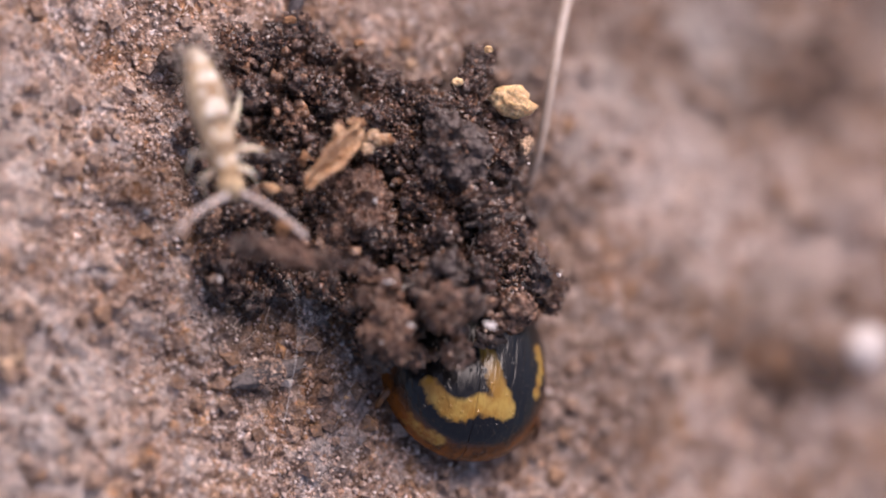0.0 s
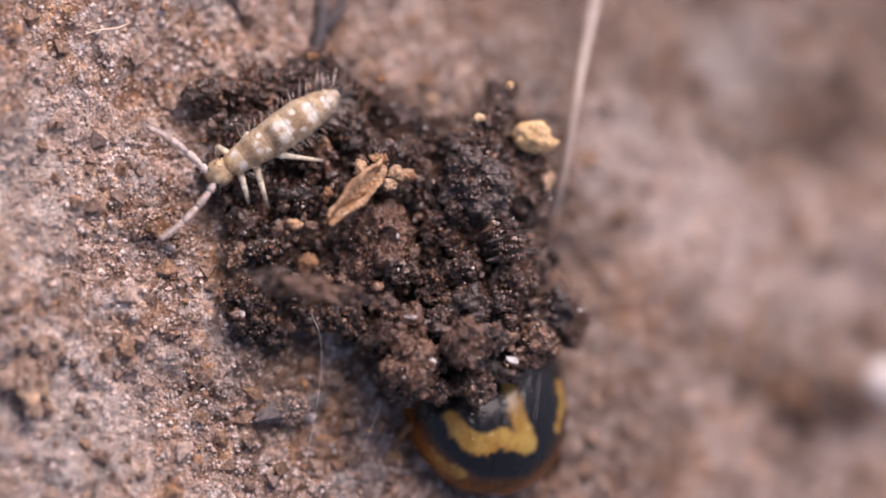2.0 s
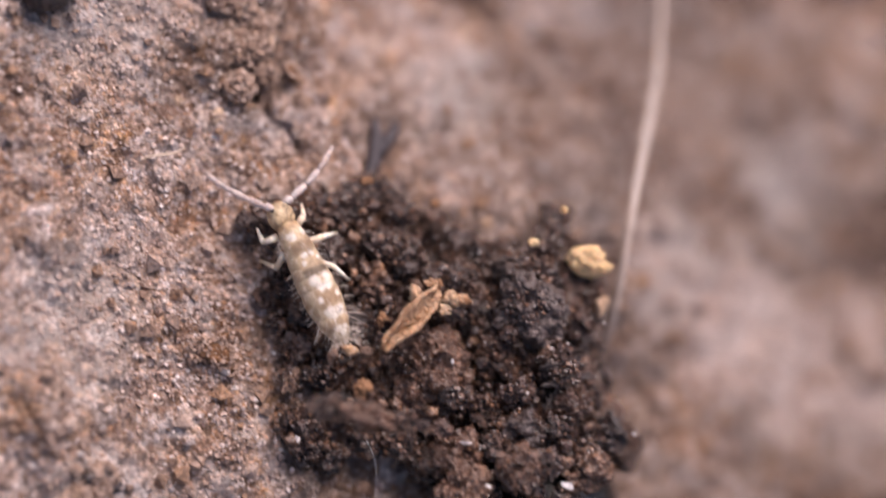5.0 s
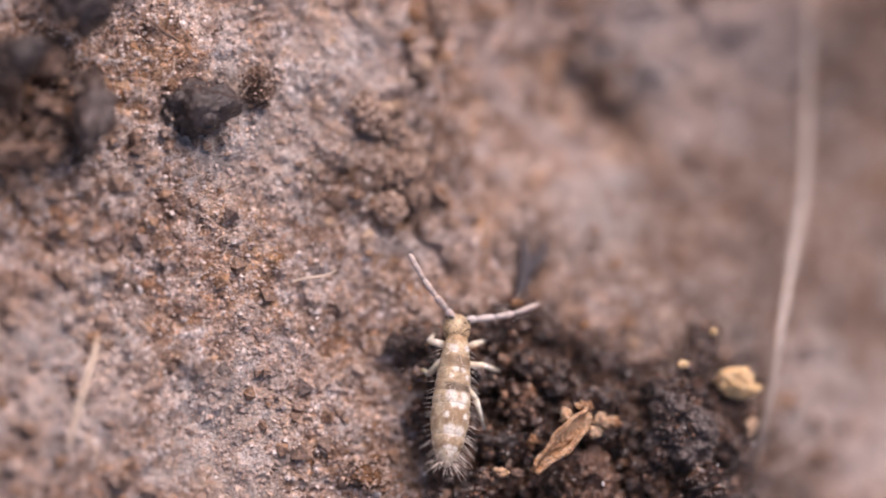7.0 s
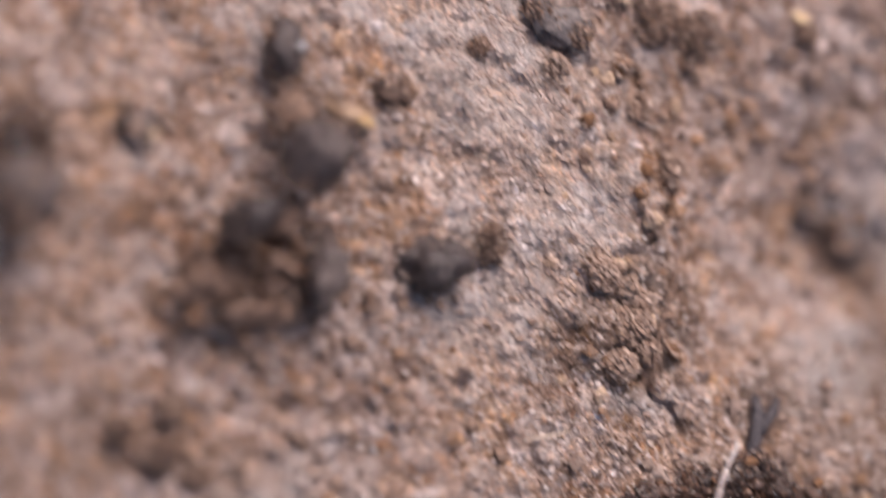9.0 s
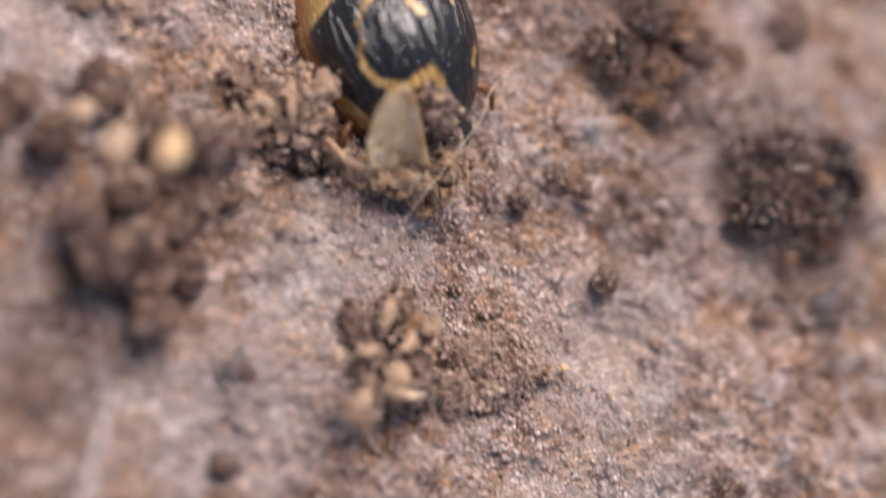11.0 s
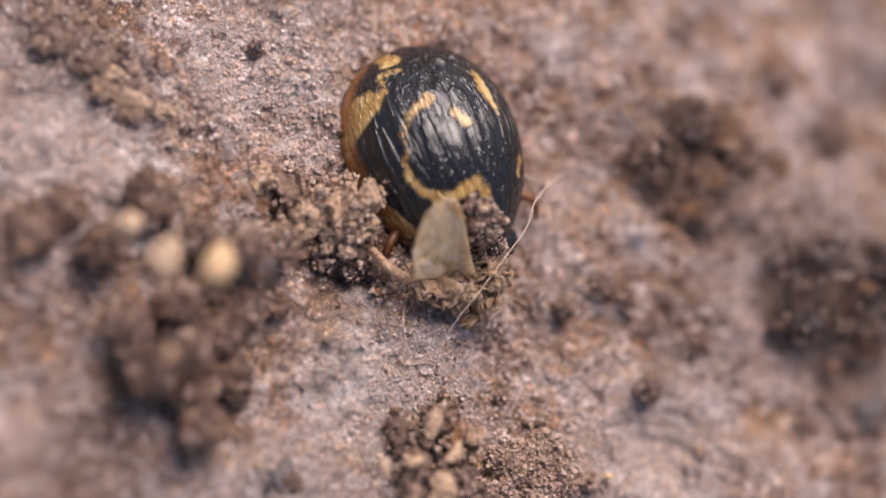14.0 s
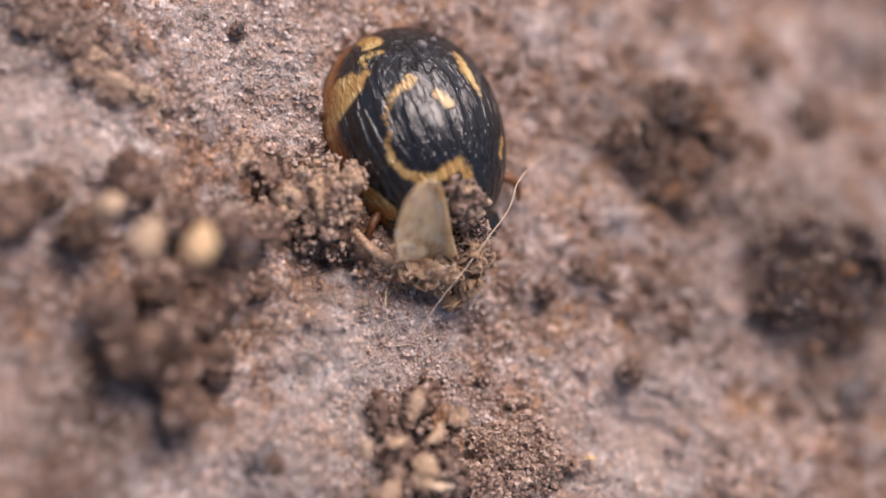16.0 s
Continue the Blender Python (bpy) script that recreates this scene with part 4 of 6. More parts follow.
def beetle(name, m, half_l, half_w, high, shell, label):
    """A small domed beetle, its head toward +x, feet at z = 0."""
    bug = thing(name, m, label, "beetle", "beetles on the stone")
    for side in (1, -1):
        v, f = dome(half_l, half_w, high, side)
        put("wing_case", mesh_of("wing_case", v, f), shell, None, bug, "yellow and black glossy wing-case")
    bv, bf = BALLS[3]
    v = bv * np.array([half_l * 0.93, half_w * 0.86, 0.22]) * MM + np.array([0, 0, 0.26 * MM])
    put("underside", mesh_of("underside", v, bf), CHITIN, None, bug, "amber brown underside")
    v = bv * np.array([0.34, half_w * 0.6, 0.28]) * MM
    v[:, 0] += (half_l * 0.90) * MM
    v[:, 2] += 0.26 * MM
    put("neck_shield", mesh_of("neck_shield", v, bf), BLACK_CHITIN, None, bug, "black glossy neck shield")
    v = bv * np.array([0.22, 0.34, 0.2]) * MM
    v[:, 0] += (half_l + 0.14) * MM
    v[:, 2] += 0.18 * MM
    put("head", mesh_of("head", v, bf), BLACK_CHITIN, None, bug)
    for side in (1, -1):
        for x, reach in ((0.75, 0.5), (0.1, 0.15), (-0.5, -0.35)):
            pts = smooth_line([(x * MM, side * half_w * 0.6 * MM, 0.25 * MM), ((x + reach * 0.5) * MM, side * (half_w - 0.1) * MM, 0.32 * MM), ((x + reach) * MM, side * (half_w + 0.0) * MM, 0.03 * MM)], 8)
            tv, tf = tube(pts, [0.075 * MM, 0.08 * MM, 0.075 * MM, 0.07 * MM, 0.06 * MM, 0.05 * MM, 0.045 * MM, 0.03 * MM], 7)
            put("leg", mesh_of("leg", tv, tf), CHITIN, None, bug, "amber leg")
        pts = smooth_line([((half_l + 0.2) * MM, side * 0.2 * MM, 0.2 * MM), ((half_l + 0.3) * MM, side * 0.42 * MM, 0.22 * MM), ((half_l + 0.35) * MM, side * 0.6 * MM, 0.12 * MM)], 7)
        tv, tf = tube(pts, [0.025 * MM] * 4 + [0.035 * MM] * 3, 6)
        put("feeler", mesh_of("feeler", tv, tf), CHITIN, None, bug, "amber feeler")
    return bug


def laid(place, ahead, up=Vector((0, 0, 1))):
    """A pose at place whose x axis looks along ahead and whose z axis leans to up."""
    x = ahead.normalized()
    y = up.cross(x).normalized()
    z = x.cross(y)
    return Matrix.Translation(place) @ Matrix((x, y, z)).transposed().to_4x4()


def dropped(p):
    """The place on the slab straight below a survey place."""
    q = spot(*p)
    return Vector((q.x, q.y, float(sag(np.array([p[0]]), np.array([p[1]]))[0]) * MM))


# the second beetle, uncovered
shell = shell_material('spotted_shell', [(-1.58, -0.29, 0.41, 0.114), (-1.44, -0.35, 0.7, 0.142), (-1.35, -0.35, 0.85, 0.171), (-1.15, -0.39, 1.05, 0.065), (-1.15, -0.49, 0.99, 0.07), (-1.16, -0.58, 0.91, 0.075), (-1.04, -0.64, 0.97, 0.075), (-0.92, -0.7, 1.01, 0.08), (-0.88, -0.77, 0.97, 0.1), (-0.85, -0.84, 0.92, 0.13), (-0.83, -0.91, 0.83, 0.218), (-0.8, -0.98, 0.73, 0.266), (-0.76, -1.04, 0.64, 0.276), (-0.72, -1.09, 0.53, 0.285), (-0.66, -1.13, 0.46, 0.256), (-0.59, -1.17, 0.38, 0.228), (-0.5, -1.19, 0.36, 0.19), (-0.41, -1.22, 0.32, 0.152), (-0.32, -1.23, 0.32, 0.133), (-0.23, -1.25, 0.32, 0.114), (-0.59, -0.26, 1.39, 0.095), (-0.55, -0.36, 1.37, 0.085), (-0.52, -0.47, 1.34, 0.076), (-0.47, -0.55, 1.31, 0.066), (-0.42, -0.64, 1.28, 0.057), (-0.32, -0.7, 1.26, 0.05), (-0.23, -0.76, 1.23, 0.043), (-0.12, -0.78, 1.23, 0.04), (-0.0, -0.8, 1.22, 0.038), (0.09, -0.83, 1.18, 0.048), (0.19, -0.87, 1.15, 0.057), (0.28, -0.87, 1.13, 0.066), (0.36, -0.88, 1.1, 0.076), (0.48, -0.82, 1.12, 0.085), (0.6, -0.76, 1.13, 0.095), (0.68, -0.68, 1.16, 0.095), (0.76, -0.6, 1.18, 0.095), (0.79, -0.5, 1.22, 0.09), (0.81, -0.4, 1.25, 0.085), (0.8, -0.31, 1.29, 0.095), (0.79, -0.22, 1.32, 0.104), (0.76, -0.13, 1.34, 0.095), (0.74, -0.04, 1.36, 0.085), (0.83, -0.0, 1.33, 0.085), (0.91, 0.04, 1.28, 0.085), (1.02, 0.07, 1.22, 0.048), (-0.26, 0.01, 1.48, 0.085), (-0.18, 0.05, 1.49, 0.085), (-0.09, 0.09, 1.49, 0.085), (-0.74, 0.65, 1.16, 0.095), (-0.62, 0.63, 1.22, 0.109), (-0.5, 0.63, 1.26, 0.123), (-0.38, 0.64, 1.28, 0.109), (-0.26, 0.66, 1.29, 0.095), (-0.13, 0.68, 1.29, 0.057), (0.58, 0.85, 1.06, 0.076), (0.67, 0.79, 1.07, 0.071), (0.76, 0.74, 1.07, 0.067), (0.5, -1.17, 0.5, 0.114), (0.62, -1.13, 0.52, 0.142), (0.73, -1.09, 0.53, 0.171), (0.85, -1.03, 0.54, 0.166), (0.95, -0.98, 0.53, 0.162)], 0.52, False)
beetle('beetle', laid(spot(-7.791, 14.662, -0.05), VIEW @ Vector((0.374, -0.907, 0.170)), VIEW @ Vector((0.340, 0.320, 0.880))), 1.62, 1.26, 1.25, shell, 'glossy black and yellow beetle, its front covered by dry husk')

# the first beetle, under the clump, whose shade is put into its darker yellow and amber
shell = shell_material('banded_shell', [(-0.7, 0.68, 0.83, 0.123), (-0.79, 0.61, 0.83, 0.14), (-0.88, 0.54, 0.82, 0.157), (-0.95, 0.43, 0.83, 0.162), (-1.02, 0.33, 0.83, 0.168), (-1.02, 0.23, 0.85, 0.157), (-1.02, 0.13, 0.87, 0.146), (-0.95, 0.06, 0.91, 0.14), (-0.89, -0.01, 0.94, 0.134), (-0.89, -0.12, 0.93, 0.146), (-0.9, -0.23, 0.91, 0.157), (-0.89, -0.34, 0.89, 0.157), (-0.88, -0.46, 0.86, 0.157), (-0.78, -0.39, 0.92, 0.151), (-0.69, -0.33, 0.97, 0.146), (-0.57, -0.26, 1.02, 0.14), (-0.44, -0.2, 1.05, 0.134), (-0.33, -0.15, 1.07, 0.134), (-0.21, -0.09, 1.09, 0.134), (-0.12, -0.05, 1.1, 0.123), (-0.02, -0.02, 1.1, 0.112), (0.15, -0.91, 0.8, 0.101), (0.02, -0.94, 0.77, 0.106), (-0.11, -0.99, 0.73, 0.112), (-0.3, -0.95, 0.74, 0.106), (-0.47, -0.92, 0.73, 0.101), (-1.07, 0.81, 0.41, 0.123), (-1.17, 0.7, 0.44, 0.123), (-1.26, 0.59, 0.44, 0.123), (-1.31, 0.5, 0.47, 0.118), (-1.35, 0.4, 0.49, 0.112)], 0.5, False, pale=(0.32, 0.215, 0.055), rim=(0.15, 0.045, 0.006), ridge=0.25)
beetle('beetle', laid(spot(3.392, -5.683, -0.05), VIEW @ Vector((0.045, 0.904, -0.426)), VIEW @ Vector((0.340, 0.387, 0.857))), 1.5, 1.2, 0.85, shell, 'yellow and black beetle half buried under dark humus')



# ---- the springtail ----
def springtail_material():
    m = Nodes("springtail_skin")
    co = m.coords(False, False)
    sep = m.add("ShaderNodeSeparateXYZ", {0: co})
    wob = m.noise(co, 7.0, 3, 0.6)
    drift = m.math("MULTIPLY", m.math("SUBTRACT", wob, 0.5), 0.12)
    x = m.math("ADD", sep.outputs[0], drift)
    side = m.math("ABSOLUTE", sep.outputs[1])
    band = m.ramp(m.math("ADD", m.math("MULTIPLY", x, 0.42), 0.5),
                  (0.02, (0.62, 0.56, 0.50)), (0.09, (0.66, 0.57, 0.46)), (0.13, (0.30, 0.19, 0.105)), (0.17, (0.60, 0.46, 0.32)), (0.24, (0.62, 0.49, 0.35)), (0.29, (0.27, 0.17, 0.095)), (0.34, (0.34, 0.22, 0.13)),
                  (0.39, (0.68, 0.57, 0.44)), (0.455, (0.60, 0.46, 0.32)), (0.47, (0.07, 0.05, 0.036)), (0.50, (0.07, 0.048, 0.034)), (0.525, (0.52, 0.38, 0.25)), (0.60, (0.60, 0.46, 0.31)), (0.63, (0.17, 0.11, 0.065)),
                  (0.665, (0.19, 0.12, 0.07)), (0.70, (0.58, 0.43, 0.28)), (0.76, (0.66, 0.52, 0.36)), (0.79, (0.44, 0.27, 0.13)), (0.82, (0.62, 0.45, 0.27)), (0.90, (0.70, 0.56, 0.38)), (0.96, (0.45, 0.32, 0.20)))
    col = band
    # chalky spots in pairs along the back
    white = None
    for px, py, r in ((-0.16, 0.10, 0.085), (-0.28, 0.05, 0.07), (-0.66, 0.07, 0.085), (-0.90, 0.05, 0.05), (0.22, 0.05, 0.05), (0.12, 0.12, 0.04), (0.54, 0.10, 0.06), (-0.44, 0.15, 0.05), (-0.98, 0.0, 0.05)):
        d = m.add("ShaderNodeVectorMath", {0: m.add("ShaderNodeCombineXYZ", {0: x, 1: m.math("ADD", side, drift), 2: 0.0}).outputs[0], 1: (px, py, 0)}, operation="DISTANCE").outputs["Value"]
        g = m.step(d, r * 1.25, r * 0.55)
        white = g if white is None else m.math("MAXIMUM", white, g)
    col = m.mix(m.math("MULTIPLY", m.step(m.noise(co, 11.0, 2, 0.5), 0.48, 0.60), 0.55), col, (0.26, 0.165, 0.095))
    col = m.mix(m.math("MULTIPLY", white, 0.95), col, (0.92, 0.89, 0.86))
    flank = m.math("MULTIPLY", m.step(m.math("ADD", side, drift), 0.15, 0.20), m.step(x, 0.72, 0.6))
    col = m.mix(m.math("MULTIPLY", flank, 0.55), col, (0.72, 0.62, 0.47))
    col = m.mix(m.math("MULTIPLY", m.math("MULTIPLY", m.step(m.noise(co, 6.0, 2, 0.5), 0.52, 0.62), flank), 0.6), col, (0.36, 0.24, 0.14))
    col = m.mix(0.16, col, (0.72, 0.54, 0.36))
    fine = m.noise(co, 30.0, 4, 0.7)
    col = m.mix(1.0, col, m.ramp(fine, (0.3, (0.50, 0.47, 0.42)), (0.6, (0.90, 0.88, 0.84))), "MULTIPLY")
    m.set(Base_Color=col, Roughness=0.6, Normal=m.bump(fine, 0.008, 0.6), Subsurface_Weight=0.25, Subsurface_Scale=1.0)
    m.shader.inputs["Subsurface Radius"].default_value = (0.12 * MM, 0.08 * MM, 0.05 * MM)
    return m.mat


SKIN = springtail_material()
LIMB = grit_material("pale_limb", (0.60, 0.47, 0.31), (0.72, 0.63, 0.50), (0.80, 0.76, 0.70), rough=0.45, by_island=False, relief=0.004, through=0.3, glitter=False, still=False)
ANTENNA = grit_material("grey_antenna", (0.38, 0.30, 0.27), (0.54, 0.46, 0.43), (0.66, 0.60, 0.58), rough=0.5, by_island=False, relief=0.004, through=0.25, glitter=False, still=False)
BRISTLE = grit_material("bristle", (0.45, 0.38, 0.33), (0.70, 0.62, 0.56), rough=0.4, by_island=False, relief=0.001, glitter=False, still=False)
BRISTLE_DARK = grit_material("dark_bristle", (0.06, 0.045, 0.04), (0.12, 0.09, 0.07), rough=0.4, by_island=False, relief=0.001, glitter=False, still=False)


def springtail():
    """Body along x, head toward +x, feet about 0.3 mm below the body's axis."""
    bug = thing("springtail", Matrix.Identity(4), "slender pale springtail with brown bands and long bristles", "springtail")
    bv, bf = BALLS[3]
    rng = np.random.default_rng(3)
    # name, centre, half length, half width, half height
    rings = (("abdomen", -0.98, 0.15, 0.13, 0.12), ("abdomen", -0.78, 0.21, 0.225, 0.20), ("abdomen", -0.50, 0.30, 0.285, 0.26), ("abdomen", -0.22, 0.22, 0.275, 0.26),
             ("abdomen", -0.03, 0.20, 0.26, 0.245), ("abdomen", 0.15, 0.19, 0.25, 0.235), ("thorax", 0.34, 0.20, 0.24, 0.225), ("thorax", 0.56, 0.20, 0.215, 0.21))
    def girth(x):
        return float(np.interp(x, [-1.14, -1.08, -0.98, -0.8, -0.5, -0.2, 0.0, 0.3, 0.55, 0.72, 0.78], [0.05, 0.10, 0.16, 0.222, 0.272, 0.268, 0.252, 0.225, 0.188, 0.145, 0.10]))

    for name, x0, x1 in (("abdomen", -1.14, -0.92), ("abdomen", -0.95, -0.70), ("abdomen", -0.74, -0.24), ("abdomen", -0.28, -0.06), ("abdomen", -0.10, 0.10), ("abdomen", 0.06, 0.27), ("thorax", 0.23, 0.50), ("thorax", 0.46, 0.78)):
        v, f = [], []
        for i in range(13):
            u = i / 12
            x = x0 + (x1 - x0) * u
            r = girth(x) * (1.02 - 0.07 * abs(2 * u - 1) ** 5)
            for k in range(24):
                w = 2 * math.pi * k / 24
                v.append((x * MM, r * math.cos(w) * MM, (0.03 + r * 0.93 * math.sin(w)) * MM))
        for i in range(12):
            for k in range(24):
                a, b = i * 24 + k, i * 24 + (k + 1) % 24
                f.append((a, b, b + 24, a + 24)[::-1])
        f += [tuple(range(24)), tuple(range(12 * 24, 13 * 24))[::-1]]
        put(name, mesh_of(name, v, f), SKIN, None, bug)
    v = np.sign(bv) * np.abs(bv) ** 0.92 * np.array([0.215, 0.195, 0.17])
    v[:, 0] += 0.86
    v[:, 2] -= 0.01
    head = put("head", mesh_of("head", v * MM, bf), SKIN, None, bug)
    for side in (1, -1):
        v = BALLS[2][0] * np.array([0.05, 0.03, 0.035]) + np.array([0.98, side * 0.125, 0.075])
        put("eye", mesh_of("eye", v * MM, BALLS[2][1]), BLACK_CHITIN, None, head, "dark eye patch")
    hair = []
    for name, x, l, w, h in rings:
        n = 26 if x < -0.3 else 17
        for _ in range(n):
            a = rng.uniform(-0.25, math.pi + 0.25)
            s = rng.uniform(-0.9, 0.9)
            root = Vector((x + l * s, w * 0.93 * math.cos(a), 0.03 + h * 0.93 * math.sin(a)))
            back = -0.55 if x < -0.6 else -0.15
            d = Vector((back + rng.uniform(-0.35, 0.25), math.cos(a) * 1.1, 0.55 * math.sin(a))).normalized()
            long = rng.uniform(0.10, 0.20) + (0.10 if x < -0.6 else 0)
            tip = root + d * long + Vector((-0.04, 0, 0.02))
            mid = (root + tip) / 2 + Vector((0, 0, 0.02))
            hair.append(tube([root * MM, mid * MM, tip * MM], [0.0038 * MM, 0.003 * MM, 0.0015 * MM], 3))
    for k in range(18):
        a = rng.uniform(-0.4, 3.5)
        root = Vector((-1.08, 0.1 * math.cos(a), 0.03 + 0.1 * math.sin(a)))
        tip = root + Vector((-0.8, math.cos(a) * 0.8, 0.5 * math.sin(a))).normalized() * rng.uniform(0.16, 0.34)
        hair.append(tube([root * MM, (root + tip) * 0.5 * MM, tip * MM], [0.007 * MM, 0.005 * MM, 0.0025 * MM], 3))
    hv, hf = joined(hair)
    tagged(put("bristles", mesh_of("bristles", hv, hf), BRISTLE, None, bug, "long pale bristles"), kind="stuff")
    mane = []
    for k in range(44):
        a = rng.uniform(0.1, math.pi - 0.1)
        root = Vector((rng.uniform(0.72, 1.02), 0.17 * math.cos(a), 0.15 * math.sin(a)))
        tip = root + Vector((0.35, math.cos(a), math.sin(a))).normalized() * rng.uniform(0.04, 0.09)
        mane.append(tube([root * MM, tip * MM], [0.006 * MM, 0.004 * MM], 3))
    hv, hf = joined(mane)
    tagged(put("head_bristles", mesh_of("head_bristles", hv, hf), BRISTLE_DARK, None, bug, "short dark head bristles"), kind="stuff")
    legs, feelers = [], []
    for side in (1, -1):
        for x, fx, long in ((0.62, 0.55, 0.45), (0.38, 0.10, 0.66), (0.14, -1.1, 0.76)):
            leg = new("leg")
            leg.parent = bug
            leg.location = Vector((x, side * 0.16, -0.08)) * MM
            tagged(leg, "pale yellow leg")
            d = Vector((fx, side, 0)).normalized()
            knee, foot = d * long * 0.42 + Vector((0, 0, 0.10)), d * long + Vector((0, 0, -0.2))
            for name, p, q, r0, r1 in (("upper_leg", Vector((0, 0, 0)), knee, 0.052, 0.042), ("lower_leg", knee, foot, 0.040, 0.018)):
                tv, tf = tube([p * MM, p.lerp(q, 0.5) * MM, q * MM], [r0 * MM, (r0 + r1) * 0.52 * MM, r1 * MM], 8)
                put(name, mesh_of(name, tv, tf), LIMB, None, leg)
            legs.append((leg, side, x))
        ant = new("antenna")
        ant.parent = bug
        ant.location = Vector((1.0, side * 0.09, 0.05)) * MM
        tagged(ant, "long jointed greyish antenna")
        x = 0.0
        for seg, r in ((0.15, 0.054), (0.27, 0.051), (0.29, 0.046), (0.41, 0.041)):
            pts = [(x + seg * u, side * 0.09 * math.sin((x + seg * u) * 2.3), 0.06 * math.sin((x + seg * u) * 2.2)) for u in (0, 0.08, 0.3, 0.6, 0.85, 1)]
            rad = [r * q for q in (0.6, 0.8, 0.95, 1.05, 1.0, 0.55)]
            tv, tf = tube([Vector(p) * MM for p in pts], [q * MM for q in rad], 8)
            put("antenna_segment", mesh_of("antenna_segment", tv, tf), ANTENNA, None, ant)
            x += seg
        feelers.append((ant, side))
    return bug, legs, feelers


BUG, LEGS, FEELERS = springtail()


def dry_material(name, cols, through, alpha=1.0, vein_depth=0.02, thin=0.0):
    m = Nodes(name)
    co = m.coords(False)
    vein = m.noise(m.add("ShaderNodeVectorMath", {0: co, 1: (3.0, 3.0, 0.7)}, operation="MULTIPLY").outputs[0], 2.6, 6, 0.7, 0.6)
    blot = m.noise(co, 2.2, 4, 0.6)
    col = m.mix(m.step(blot, 0.4, 0.65), m.ramp(vein, (0.3, cols[0]), (0.55, cols[1]), (0.75, cols[2])), cols[1])
    m.set(Base_Color=col, Roughness=0.4, Normal=m.bump(vein, vein_depth, 0.6), Transmission_Weight=through, Alpha=alpha, Subsurface_Weight=0.15, Subsurface_Scale=0.06 * MM, Specular_IOR_Level=0.25)
    m.shader.inputs["Subsurface Radius"].default_value = (1.0, 0.95, 0.9)
    if thin:
        glow = m.add("ShaderNodeBsdfTranslucent", {"Color": col})
        both = m.add("ShaderNodeMixShader", {0: thin, 1: m.shader.outputs[0], 2: glow.outputs[0]})
        m.tree.links.new(both.outputs[0], m.tree.nodes["Material Output"].inputs[0])
    return m.mat


STALK = dry_material("dry_stalk", ((0.35, 0.26, 0.20), (0.47, 0.38, 0.32), (0.60, 0.53, 0.47)), 0.3)
MEMBRANE = dry_material("dry_membrane", ((0.58, 0.37, 0.16), (0.90, 0.74, 0.50), (0.97, 0.92, 0.80)), 0.0, vein_depth=0.05, thin=0.5)
FELT = dry_material("felted_fibre", ((0.28, 0.165, 0.095), (0.52, 0.35, 0.225), (0.72, 0.56, 0.42)), 0.0, thin=0.35)
SILK = dry_material("silk", ((0.7, 0.68, 0.66), (0.8, 0.79, 0.78), (0.85, 0.85, 0.86)), 0.2)
FIBRE = dry_material("pale_fibre", ((0.48, 0.34, 0.24), (0.66, 0.52, 0.40), (0.78, 0.66, 0.56)), 0.1)


# ---- what lies about on the stone ----
def heap(name, label, category, base, pieces, grains=0, grain_size=0.03, fine=None, seed=1, group=""):
    """A loose pile. pieces: part name, survey place, size in millimetres, material, stretch, kind."""
    foot = dropped(base)
    pile = thing(name, foot, label, category, group)
    shapes = []
    for part, p, size, material, stretch, kind in pieces:
        turn = Euler((RNG.uniform(-0.4, 0.4), RNG.uniform(-0.4, 0.4), RNG.uniform(-0.5, 0.5))).to_quaternion()
        if kind != "pebble":
            stretch = tuple(q * RNG.uniform(0.65, 1.35) for q in stretch)
        if kind in ("fine", "rough") and material in (TAN, BROWN, HUMUS, RUST):
            kind, size = ("clod" if size > 0.3 else "bit"), size * 1.12
        lump(pile, part, p, size, material, stretch, kind, turn)
        if material not in (CREAM, BUFF, CHALK) and kind != "pebble":
            shapes.append((spot(*p), size * 0.9))
        for _ in range(8 if size > 0.26 and kind != "pebble" and material not in (CREAM, BUFF, OCHRE, CHALK, MEMBRANE) else 0):
            w, s = RNG.uniform(0, 6.28), size * RNG.uniform(0.22, 0.45)
            q = (p[0] + math.cos(w) * size * 0.85 * stretch[0], p[1] + math.sin(w) * size * 0.85 * stretch[1], max(s * 0.3, p[2] + RNG.uniform(-0.5, 0.3) * size))
            lump(pile, "crumb", q, s, material if RNG.random() < 0.45 else (RNG.choice((TAN, TAN, BROWN)) if material is TAN else RNG.choice((BROWN, BROWN, HUMUS, RUST))), (1, 0.9, 0.8), "bit")
            shapes.append((spot(*q), s))
    if grains and shapes:
        dust(pile, shapes, grain_size * 1.25, seed, grains * 2, fine or HUMUS_FINE)
        dust(pile, shapes, grain_size, seed + 500, grains + 40, EARTH_DUST, "sand_dust")
    return pile


def strewn(base, count, spread, low, high, materials, seed, lift=0.0):
    """Crumbs scattered round a place: rows for heap()."""
    rng = random.Random(seed)
    rows = []
    for _ in range(count):
        a, b = base[0] + rng.gauss(0, spread[0]), base[1] + rng.gauss(0, spread[1])
        s = low + (high - low) * rng.random() ** 1.6
        rows.append(("crumb", (a, b, height_at(a, b) + s * 0.3 + lift * rng.random()), s, rng.choice(materials), (1, rng.uniform(0.7, 1.1), rng.uniform(0.6, 0.9)), "crumb"))
    return rows


ONE = (1, 1, 1)
FLAT = (1.2, 0.9, 0.5)

